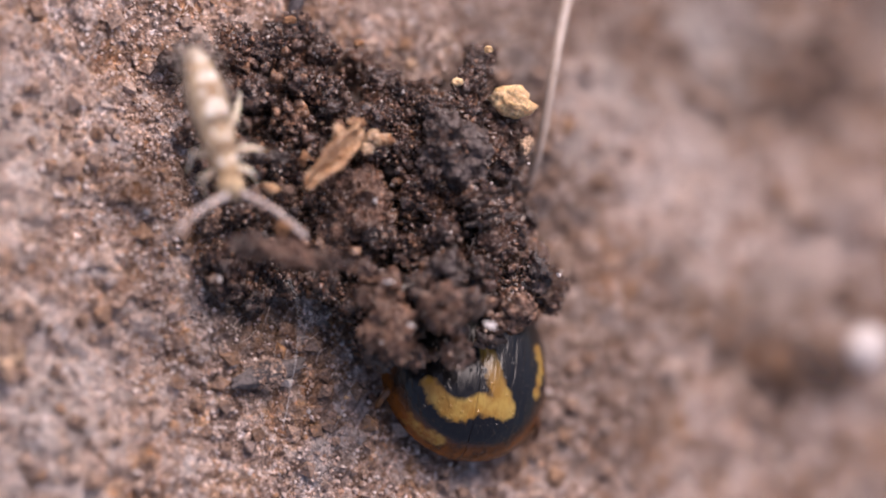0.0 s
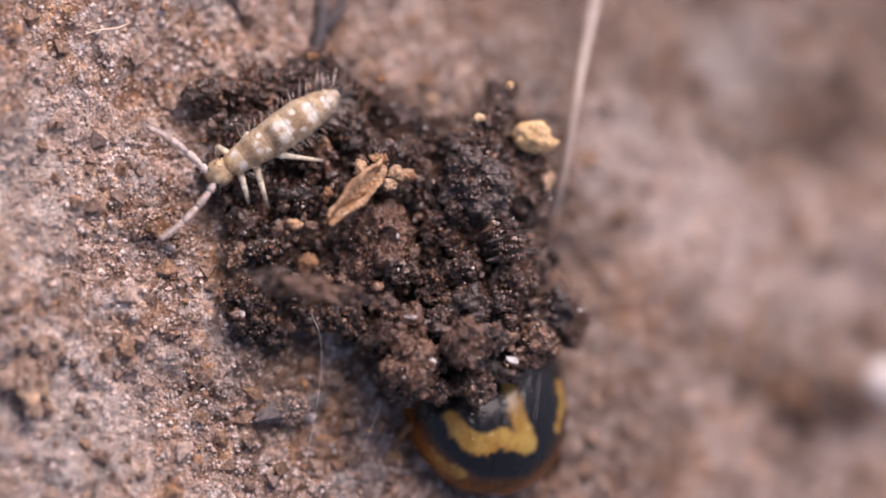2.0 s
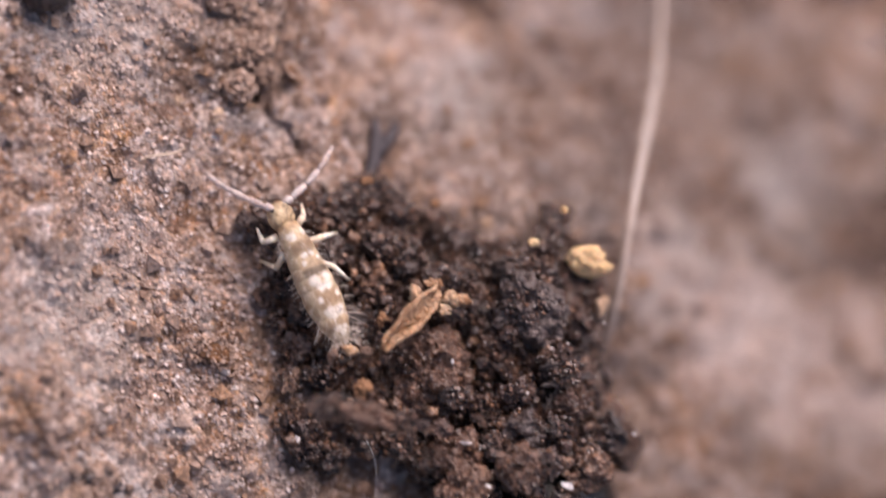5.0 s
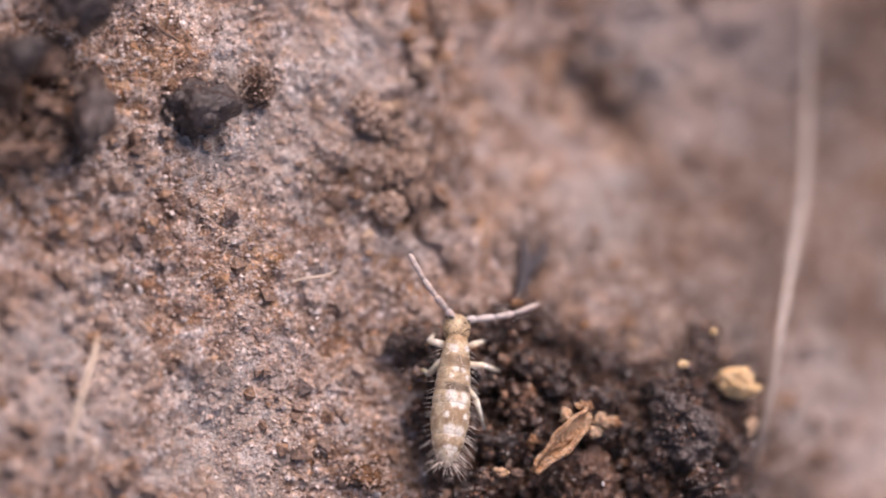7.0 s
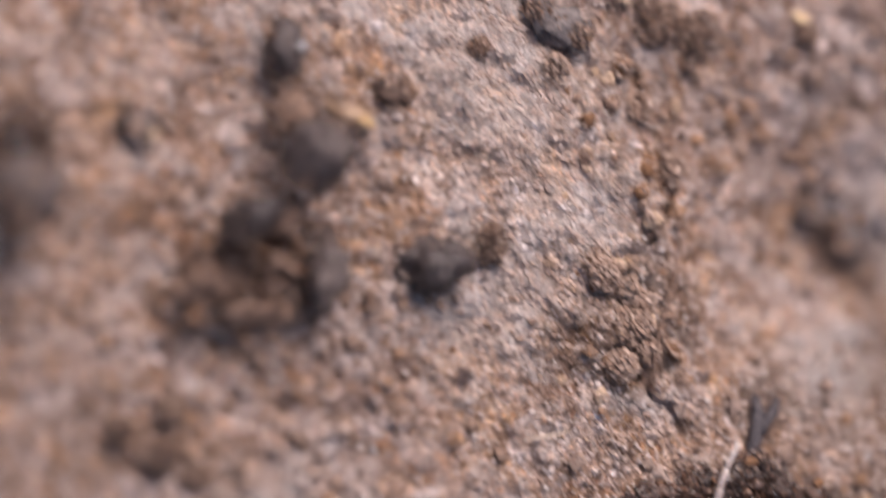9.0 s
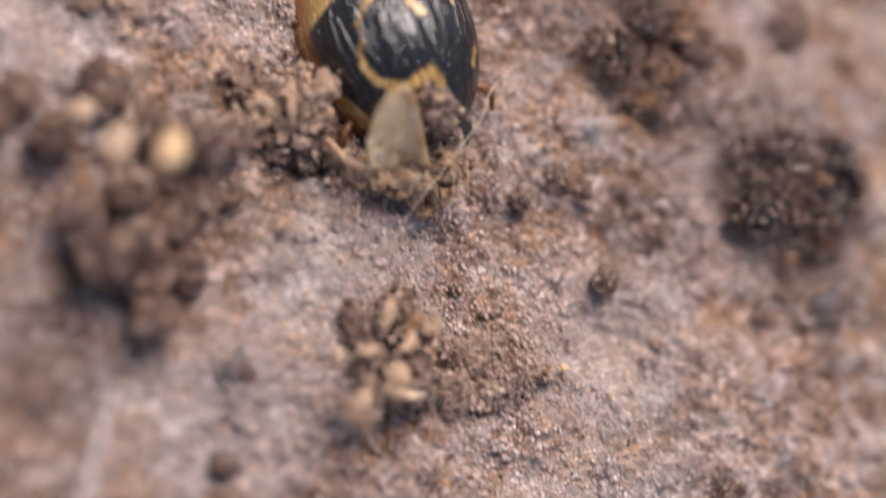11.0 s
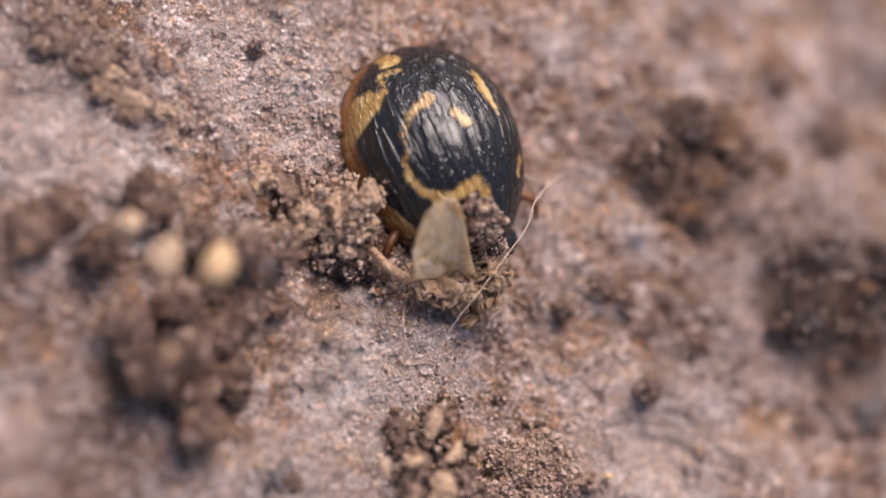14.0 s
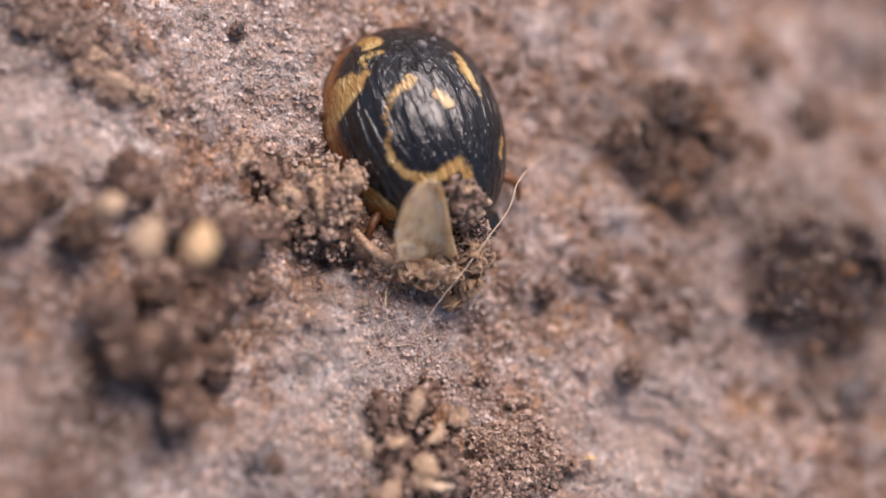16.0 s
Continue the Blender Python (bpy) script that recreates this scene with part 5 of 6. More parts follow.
# beside the clump
heap("dark_stone", "dark brown rounded soil pellet on the sandy stone", "soil pellet", (-3.484, 1.975, 0), [
    ("crumb", (-3.475, 1.994, 0.28), 0.42, PELLET, (1.15, 1.0, 0.9), "rough"), ("crumb", (-3.50, 1.82, 0.18), 0.30, PELLET, ONE, "rough"), ("crumb", (-3.15, 2.15, 0.15), 0.17, BROWN, ONE, "fine")],
    60, 0.022, SOIL, 3)
heap("brown_pellet", "small brown soil pellet beside a dark one", "soil pellet", (-2.627, 2.265, 0), [
    ("crumb", (-2.622, 2.276, 0.22), 0.25, BROWN, (0.85, 1.1, 0.9), "fine")], 200, 0.02, SOIL, 4)
heap("pellet_heap", "heap of dark earthy pellets with a rough brown lump", "soil heap", (-5.638, 1.910, 0), [
    ("crumb", (-4.998, 3.504, 0.9), 0.45, PELLET, ONE, "rough"), ("crumb", (-5.457, 5.002, 0.6), 0.30, PELLET, ONE, "fine"), ("crumb", (-5.929, 2.607, 1.0), 0.36, PELLET, ONE, "rough"),
    ("crumb", (-4.893, 1.911, 0.6), 0.38, PELLET, (0.8, 1.5, 0.9), "rough"), ("crumb", (-5.847, 1.30, 0.5), 0.40, BROWN, (1.7, 0.7, 0.7), "rough"), ("crumb", (-5.55, 1.85, 0.3), 0.38, BROWN, ONE, "rough"),
    ("crumb", (-6.55, 1.75, 0.5), 0.36, BROWN, ONE, "rough"), ("crumb", (-5.476, 2.609, 0.3), 0.3, BROWN, ONE, "rough"), ("crumb", (-6.089, 1.912, 0.3), 0.4, BROWN, ONE, "rough"),
    ("crumb", (-5.336, 4.176, 0.5), 0.30, BROWN, ONE, "fine"), ("crumb", (-4.557, 4.063, 0.5), 0.30, TAN, (1.3, 0.9, 0.8), "fine"), ("pale_bit", (-4.337, 3.960, 0.6), 0.12, CREAM, ONE, "chip"),
    ("crumb", (-4.012, 4.347, 0.3), 0.25, BROWN, ONE, "fine"), ("pale_bit", (-5.195, 5.020, 0.9), 0.07, CHALK, ONE, "chip")], 500, 0.03, SOIL, 6)
heap("soil_pellet", "dark oval soil pellet resting on the stone", "soil pellet", (-8.945, 3.071, 0), [
    ("crumb", (-8.930, 2.987, 0.9), 0.5, PELLET, (0.9, 1.7, 0.9), "rough"), ("crumb", (-8.843, 3.914, 0.8), 0.32, HUMUS, ONE, "fine"), ("crumb", (-9.152, 3.452, 0.5), 0.5, HUMUS, ONE, "rough")], 600, 0.03, SOIL, 7)
heap("soil_pellet", "grey rough soil pellet on the stone", "soil pellet", (-7.473, 3.936, 0), [
    ("crumb", (-7.466, 3.894, 0.15), 0.17, PELLET, (1.3, 0.9, 0.8), "fine"), ("pale_bit", (-7.220, 3.773, 0.5), 0.07, BUFF, FLAT, "chip")], 200, 0.03, EARTH_DUST, 8)
heap("soil_pellet", "low brown patch of crumbs on the stone", "soil crumbs", (-7.213, -0.463, 0), [
    ("crumb", (-7.133, -0.614, 0.05), 0.24, BROWN, (1.6, 0.8, 0.4), "fine"), ("crumb", (-7.666, -0.228, 0.1), 0.2, BROWN, FLAT, "fine"), ("crumb", (-6.989, -0.006, 0.1), 0.2, TAN, FLAT, "fine"),
    ("crumb", (-6.673, -0.920, 0.1), 0.2, BROWN, FLAT, "fine")], 500, 0.03, SOIL, 9)
heap("soil_pellet", "orange brown crumb with a white fleck", "soil crumbs", (-1.044, -3.172, 0), [
    ("crumb", (-1.038, -3.188, 0.15), 0.24, RUST, (1.2, 0.9, 0.7), "fine"), ("crumb", (-1.260, -3.109, 0.1), 0.16, BROWN, ONE, "fine"), ("pale_bit", (-0.924, -3.426, 0.2), 0.06, CHALK, ONE, "chip")], 150, 0.025, EARTH_DUST, 10)
heap("soil_pellet", "orange crumbs and a white mineral grain", "soil crumbs", (8.141, -5.649, 0), [
    ("crumb", (8.085, -5.644, 0.3), 0.34, RUST, (1.2, 0.9, 0.8), "fine"), ("crumb", (7.685, -5.564, 0.2), 0.22, RUST, ONE, "fine"), ("crumb", (8.695, -5.727, 0.3), 0.32, HUMUS, (1.5, 0.8, 0.7), "fine"),
    ("crumb", (7.247, -5.244, 0.1), 0.25, BROWN, (1.6, 0.7, 0.5), "fine"), ("crumb", (9.057, -4.689, 0.1), 0.22, BROWN, ONE, "fine"), ("crumb", (8.206, -5.964, 0.2), 0.2, RUST, ONE, "fine")], 500, 0.03, SOIL, 11)
heap("white_grain", "chalky white mineral grain on the stone", "mineral grain", (9.360, -5.415, 0), [
    ("grain", (9.358, -5.427, 0.3), 0.30, CHALK, (1, 1.2, 0.8), "pebble"), ("crumb", (8.954, -5.370, 0.2), 0.2, HUMUS, ONE, "fine")], 60, 0.03, EARTH_DUST, 12)
heap("white_grain", "pale mineral grain half sunk in the stone", "mineral grain", (2.723, -0.884, 0), [
    ("grain", (2.709, -0.868, -0.06), 0.22, CHALK, (1.3, 1.1, 0.3), "rough"), ("grain", (3.050, -1.209, -0.1), 0.40, TAN, (1.3, 1, 0.3), "rough")], 60, 0.03, EARTH_DUST, 13)
heap("grey_chip", "grey blue stone chip lying flat", "stone chip", (0.747, -5.716, 0), [
    ("chip", (0.749, -5.714, 0.08), 0.26, SLATE, (1.5, 0.6, 0.35), "fine"), ("chip", (0.985, -5.817, 0.08), 0.14, CHALK, (1.2, 0.5, 0.4), "chip")], 100, 0.02, EARTH_DUST, 14)
heap("grey_chip", "dusty grey lump half sunk in sand", "stone chip", (-2.866, -5.208, 0), [
    ("chip", (-2.895, -5.245, -0.05), 0.26, TAN, (1.0, 1.5, 0.3), "rough"), ("chip", (-2.598, -4.897, 0.0), 0.22, SLATE, FLAT, "fine")], 300, 0.03, EARTH_DUST, 15)
# the hollow and the crumbly seam above the clump
hollow = (-0.679, 1.382, 0)
heap("hollow_crumbs", "dark brown and ochre crumbs round a small hollow", "soil crumbs", (-0.679, 1.220, 0), [
    ("crumb", (-0.396, 0.775, 0), 0.18, BROWN, (1.2, 0.8, 0.5), "fine"), ("crumb", (-0.757, 0.572, 0.1), 0.22, BROWN, ONE, "fine"), ("crumb", (-1.002, 1.826, 0.1), 0.22, BROWN, FLAT, "fine"),
    ("crumb", (-0.517, 1.138, 0.1), 0.2, BROWN, FLAT, "fine"), ("crumb", (-1.163, 1.987, 0.15), 0.17, RUST, FLAT, "fine"), ("crumb", (-0.680, 1.626, 0), 0.2, PELLET, (0.7, 1.4, 0.5), "fine"),
    ("crumb", (-0.032, 0.775, 0.1), 0.14, RUST, ONE, "fine")] + strewn(hollow, 44, (0.5, 0.8), 0.04, 0.12, [BROWN, TAN, RUST, TAN, TAN], 3), 900, 0.03, EARTH_DUST, 16)
seam = (-0.665, 4.701, 0)
heap("seam_crumbs", "row of brown crumbs along a seam in the stone", "soil crumbs", (-0.665, 4.701, 0), [
    ("crumb", (-0.746, 4.779, 0.05), 0.17, RUST, ONE, "fine"), ("crumb", (-0.510, 4.217, 0.05), 0.2, BROWN, (0.6, 1.6, 0.5), "fine"), ("crumb", (-0.276, 3.536, 0.05), 0.14, RUST, ONE, "fine"),
    ("crumb", (-0.037, 3.337, 0.05), 0.2, BROWN, (0.6, 1.5, 0.5), "fine"), ("crumb", (-0.519, 3.335, 0.05), 0.15, BROWN, ONE, "fine"), ("crumb", (-0.287, 2.539, 0.05), 0.2, BROWN, (0.7, 1.5, 0.5), "fine"),
    ("crumb", (-1.711, 4.731, 0.05), 0.22, BROWN, FLAT, "fine"), ("crumb", (0.610, 3.420, 0.05), 0.2, RUST, FLAT, "fine"), ("crumb", (1.266, 3.825, 0.05), 0.16, RUST, ONE, "fine"),
    ("crumb", (-1.091, 2.063, 0.05), 0.2, BROWN, FLAT, "fine"), ("crumb", (-0.703, 1.039, 0.05), 0.24, BROWN, FLAT, "fine"), ("crumb", (-0.459, 1.431, 0.02), 0.2, BROWN, FLAT, "fine")]
    + strewn(seam, 30, (0.5, 1.0), 0.05, 0.14, [BROWN, BROWN, RUST, TAN, TAN], 5), 700, 0.028, EARTH_DUST, 17)
for at9, label, rows in (
    ((-1.665, 5.459, 0), "pair of dark slate grey crumbs on the stone", [("crumb", (-1.949, 5.570, 0.2), 0.27, SLATE, (0.7, 1.4, 0.7), "crumb"), ("crumb", (-1.373, 5.213, 0.2), 0.26, SLATE, (0.7, 1.4, 0.7), "crumb"), ("crumb", (-1.629, 5.333, 0.15), 0.28, SLATE, ONE, "fine")]),
    ((0.273, 5.236, 0), "flat dark brown crumb on the stone", [("crumb", (0.268, 5.272, 0.15), 0.36, BROWN, (1.3, 0.9, 0.5), "fine"), ("crumb", (0.186, 5.070, 0.1), 0.24, HUMUS, FLAT, "fine")]),
    ((-2.787, 5.044, 0), "small rust brown crumb on the stone", [("crumb", (-2.788, 5.041, 0.1), 0.17, BROWN, ONE, "fine"), ("crumb", (-2.867, 4.962, 0.05), 0.12, HUMUS, ONE, "fine")]),
    ((2.380, 2.342, 0), "slate grey lump with a pale curved edge", [("crumb", (2.577, 2.302, 0.12), 0.28, SLATE, (0.9, 1.2, 0.6), "rough"), ("crumb", (2.772, 1.742, 0.05), 0.26, BROWN, FLAT, "fine"), ("crumb", (1.975, 2.701, 0.1), 0.22, SLATE, FLAT, "fine"), ("pale_bit", (2.431, 2.221, 0.5), 0.16, TAN, (1.3, 0.4, 0.4), "fine")]),
    ((1.870, 5.375, 0), "dark crumb with an ochre tip", [("crumb", (1.926, 5.289, 0.15), 0.2, HUMUS, (0.8, 1.5, 0.7), "fine"), ("pale_bit", (1.860, 5.546, 0.25), 0.15, CREAM, FLAT, "chip")]),
    ((2.591, 2.304, 0), "slate grey elongated crumb on the stone", [("crumb", (2.385, 2.549, 0.05), 0.22, SLATE, (0.9, 1.1, 0.5), "fine"), ("crumb", (2.684, 1.743, 0.02), 0.18, SLATE, (0.8, 1.3, 0.4), "fine"), ("pale_bit", (2.502, 2.256, 0.25), 0.12, RUST, ONE, "fine"), ("pale_bit", (2.755, 2.632, 0.15), 0.12, RUST, ONE, "fine")]),
    ((3.738, 1.279, 0), "grey weathered patch of crumbs on the stone", [("crumb", (3.614, 1.279, -0.02), 0.28, SLATE, (1.4, 0.7, 0.3), "fine"), ("crumb", (4.193, 1.075, -0.02), 0.24, SLATE, (1.2, 0.7, 0.3), "fine")]),
    ((-2.568, 7.399, 0), "rusty red brown crumb on the stone", [("crumb", (-2.530, 7.479, 0.1), 0.34, BROWN, (1.1, 1, 0.5), "fine"), ("crumb", (-2.616, 7.046, 0.1), 0.26, BROWN, FLAT, "fine")]),
    ((-2.956, 8.430, 0), "dark soft crumb on the stone", [("crumb", (-2.960, 8.390, 0.1), 0.28, HUMUS, FLAT, "fine"), ("crumb", (-3.036, 8.708, 0.1), 0.2, SLATE, FLAT, "fine")]),
    ((-0.187, 5.416, 0), "flat brown crumb on the stone", [("crumb", (-0.153, 5.379, 0.1), 0.32, BROWN, FLAT, "fine"), ("crumb", (-0.349, 5.655, 0.1), 0.2, HUMUS, FLAT, "fine")]),
    ((-9.949, 8.937, 0), "small slate crumb on the stone", [("crumb", (-9.928, 8.936, 0.15), 0.2, SLATE, FLAT, "fine")]),
    ((-8.470, 7.537, 0), "pair of small grey crumbs on the stone", [("crumb", (-8.545, 7.616, 0.1), 0.2, SLATE, FLAT, "fine"), ("crumb", (-8.196, 7.343, 0.1), 0.16, SLATE, FLAT, "fine")]),
    ((8.272, -1.183, 0), "broad dark brown crumb patch on the stone", [("crumb", (8.513, -1.432, 0.1), 0.5, BROWN, FLAT, "rough"), ("crumb", (8.772, -1.099, 0.1), 0.4, HUMUS, FLAT, "rough"), ("crumb", (7.943, -0.607, 0.1), 0.36, BROWN, (1, 1.4, 0.4), "fine")]),
    ((-4.668, -0.349, 0), "dark flecks on pale sand", [("crumb", (-4.744, -0.309, 0.06), 0.13, SLATE, FLAT, "crumb"), ("crumb", (-4.547, -0.452, 0.06), 0.1, SLATE, FLAT, "crumb"), ("pale_bit", (-4.232, -0.563, 0.08), 0.07, CHALK, (0.7, 1.4, 0.6), "chip")]),
):
    rows = [(n, (q[0], q[1], q[2] - 0.04), size * 0.85, mat, st, kind) for n, q, size, mat, st, kind in rows]
    heap("soil_crumb", label, "soil crumb", at9, rows, 160, 0.03, SOIL, 20, "crumbs on the stone")

# the dark twig at the clump's rim
v, f = joined([tube([spot(*p) for p in line], [r * MM for r in rad], 8) for line, rad in (
    (((0.973, -0.957, 0.1), (1.135, -0.475, 0.15), (1.177, -0.113, 0.15), (1.138, 0.129, 0.12)), (0.08, 0.105, 0.095, 0.055)),
    (((1.176, -0.395, 0.15), (1.379, -0.113, 0.14), (1.462, 0.089, 0.1)), (0.10, 0.09, 0.05)))])
foot = dropped((1.098, -0.638, 0))
twig = put("twig", mesh_of("twig", [Vector(p) - foot for p in v], f), SLATE_DARK, Matrix.Translation(foot))
tagged(twig, "short forked dark twig beside the clump", "twig")


def strand(name, label, category, places, radius, material, n=40, taper=0.4, wave=0.0, sides=6, seed=1, group=""):
    """A thin stalk, fibre or thread through survey places."""
    rng = random.Random(seed)
    pts = smooth_line([spot(*p) for p in places], n)
    pts = [p + Vector([rng.uniform(-1, 1) for _ in range(3)]) * wave * MM for p in pts]
    rad = [radius * MM * (1 - (1 - taper) * abs(2 * i / (n - 1) - 1) ** 2) for i in range(n)]
    tv, tf = tube(pts, rad, sides)
    foot = Vector(pts[0])
    ob = put(name, mesh_of(name, [Vector(p) - foot for p in tv], tf), material, Matrix.Translation(foot))
    return tagged(ob, label, category, group)


def dry_stalk(places, joint):
    """A long dry stalk: two lengths that meet at a thickened joint."""
    line = smooth_line([spot(*p) for p in places], 61)
    foot = Vector(line[-1])
    stalk = thing("dry_stalk", foot, "long pale translucent dry grass stalk on the stone", "stalk")
    rng = random.Random(5)
    for name, stretch, r0, r1 in (("upper_length", line[:joint + 1], 0.052, 0.066), ("lower_length", line[joint:], 0.078, 0.062)):
        n = len(stretch)
        rad = [(r0 + (r1 - r0) * k / (n - 1) + rng.uniform(-0.004, 0.004)) * MM for k in range(n)]
        tv, tf = tube([p - foot for p in stretch], rad, 10)
        put(name, mesh_of(name, tv, tf), STALK, None, stalk)
    knot = [line[joint - 1].lerp(line[joint + 1], u) - foot for u in (0.1, 0.3, 0.5, 0.7, 0.9)]
    tv, tf = tube(knot, [q * MM for q in (0.07, 0.088, 0.094, 0.09, 0.078)], 12)
    put("joint", mesh_of("joint", tv, tf), STALK, None, stalk, "thickened pale joint")


dry_stalk(((5.374, 6.380, 0.45), (5.343, 4.926, 0.75), (5.30, 3.654, 1.15), (5.285, 2.150, 1.45), (5.20, 0.828, 1.55), (5.045, 0.008, 1.55), (4.80, -1.210, 1.45), (4.590, -2.416, 1.05), (4.406, -3.058, 0.55)), 30)
strand("fibre", "fine tan root fibre lying on the sand", "fibre", ((-2.147, -0.471, 0.1), (-1.909, -0.407, 0.15), (-1.670, -0.376, 0.18), (-1.502, -0.296, 0.25)), 0.02, FIBRE, 20, group="fibres")
strand("fibre", "fine reddish root fibre by the hollow", "fibre", ((-0.315, 0.176, 0.05), (-0.272, 0.804, 0.2), (-0.108, 1.432, 0.3), (0.102, 2.142, 0.25), (-0.008, 2.539, 0.1)), 0.025, BROWN, 30, group="fibres")
strand("fibre", "fine dark root fibre over a pellet", "fibre", ((-4.354, 3.250, 0.5), (-4.074, 3.170, 0.55), (-3.876, 3.011, 0.5), (-3.684, 2.898, 0.3)), 0.025, BROWN, 20, group="fibres")
strand("fibre", "pale thread lying over a dark pellet", "fibre", ((-3.188, 1.886, 0.55), (-3.029, 1.990, 0.6), (-2.873, 2.089, 0.55), (-2.695, 2.334, 0.5)), 0.004, FIBRE, 24, group="fibres")
strand("fibre", "thick pale root fibre lying on sand", "fibre", ((-5.179, -2.800, 0.5), (-5.032, -2.180, 0.6), (-4.852, -1.560, 0.6), (-4.789, -1.250, 0.4)), 0.05, FIBRE, 24, group="fibres")
strand("silk_thread", "fine silk thread hanging from the clump", "silk thread", ((1.046, -4.394, 1), (1.172, -4.748, 0.9), (1.155, -5.378, 0.6), (1.045, -6.008, 0.3), (0.951, -6.519, 0.1)), 0.0032, SILK, 30, 0.8, 0.002, 5, 2, "silk threads")
silk = strand("silk_thread", "fine silk thread with tiny crumbs on it", "silk thread", ((2.014, -5.651, 0.9), (1.856, -6.046, 0.6), (1.673, -6.484, 0.2)), 0.0032, SILK, 24, 0.8, 0.003, 5, 3, "silk threads")
for p, size in (((1.85, -6.05, 0.6), 0.075), ((1.79, -6.20, 0.48), 0.035), ((1.74, -6.33, 0.36), 0.045)):
    lump(silk, "crumb", p, size, BUFF, (0.8, 1.2, 0.6), "bit")
strand("silk_thread", "loose bright silk strand over the stone", "silk thread", ((-9.963, 5.309, 1.2), (-9.636, 4.619, 1.5), (-9.505, 3.859, 1.6), (-9.420, 2.951, 1.5), (-9.343, 2.043, 1.2)), 0.024, SILK, 40, 0.7, 0.01, 6, 4, "silk threads")
strand("silk_thread", "loose bright silk strand over the stone", "silk thread", ((-11.372, 10.048, 1), (-11.701, 8.814, 1.4), (-11.899, 7.902, 1.5), (-11.736, 6.996, 1.4), (-11.288, 5.858, 1)), 0.03, SILK, 40, 0.7, 0.01, 6, 5, "silk threads")

# round the second beetle
heap("earth_clod", "crumbly tan earth clod against the beetle", "earth clod", (-9.035, 13.935, 0), [
    ("crumb", (-8.90, 14.02, 0.5), 0.34, TAN, (1, 1, 0.9), "rough"), ("crumb", (-8.632, 14.130, 0.7), 0.26, TAN, ONE, "rough"), ("crumb", (-8.632, 13.813, 0.6), 0.24, TAN, ONE, "rough"),
    ("crumb", (-9.30, 14.20, 0.3), 0.26, TAN, ONE, "rough"), ("crumb", (-9.45, 13.90, 0.25), 0.28, TAN, ONE, "rough"), ("crumb", (-9.0, 13.66, 0.35), 0.28, TAN, ONE, "rough"),
    ("crumb", (-9.745, 14.250, 0.2), 0.26, BROWN, FLAT, "fine"), ("crumb", (-8.794, 13.377, 0.1), 0.34, BROWN, FLAT, "fine"), ("crumb", (-9.268, 13.417, 0.1), 0.28, BROWN, FLAT, "fine"),
    ("crumb", (-8.397, 13.139, 0.1), 0.3, BROWN, FLAT, "fine"), ("crumb", (-10.102, 14.409, 0.15), 0.22, TAN, FLAT, "fine")], 350, 0.03, EARTH_DUST, 30)
heap("earth_clod", "small brown earth clod on the beetle's front", "earth clod", (-7.042, 13.938, 0.40), [
    ("crumb", (-7.143, 14.073, 1.53), 0.13, BROWN, ONE, "rough"), ("crumb", (-6.968, 14.011, 1.48), 0.16, TAN, ONE, "rough"), ("crumb", (-6.825, 13.869, 1.38), 0.14, BROWN, ONE, "rough"), ("crumb", (-7.087, 13.837, 1.33), 0.17, BROWN, ONE, "rough"),
    ("crumb", (-6.927, 13.710, 1.18), 0.17, TAN, ONE, "rough"), ("crumb", (-7.110, 13.615, 1.08), 0.2, HUMUS, ONE, "rough"), ("crumb", (-6.846, 13.497, 0.88), 0.2, HUMUS, ONE, "rough"), ("crumb", (-6.689, 13.838, 1.28), 0.08, TAN, ONE, "fine"),
    ("crumb", (-6.965, 13.337, 0.58), 0.28, BROWN, ONE, "rough")], 120, 0.028, EARTH_DUST, 31)
near = (-11.474, 12.450, 0)
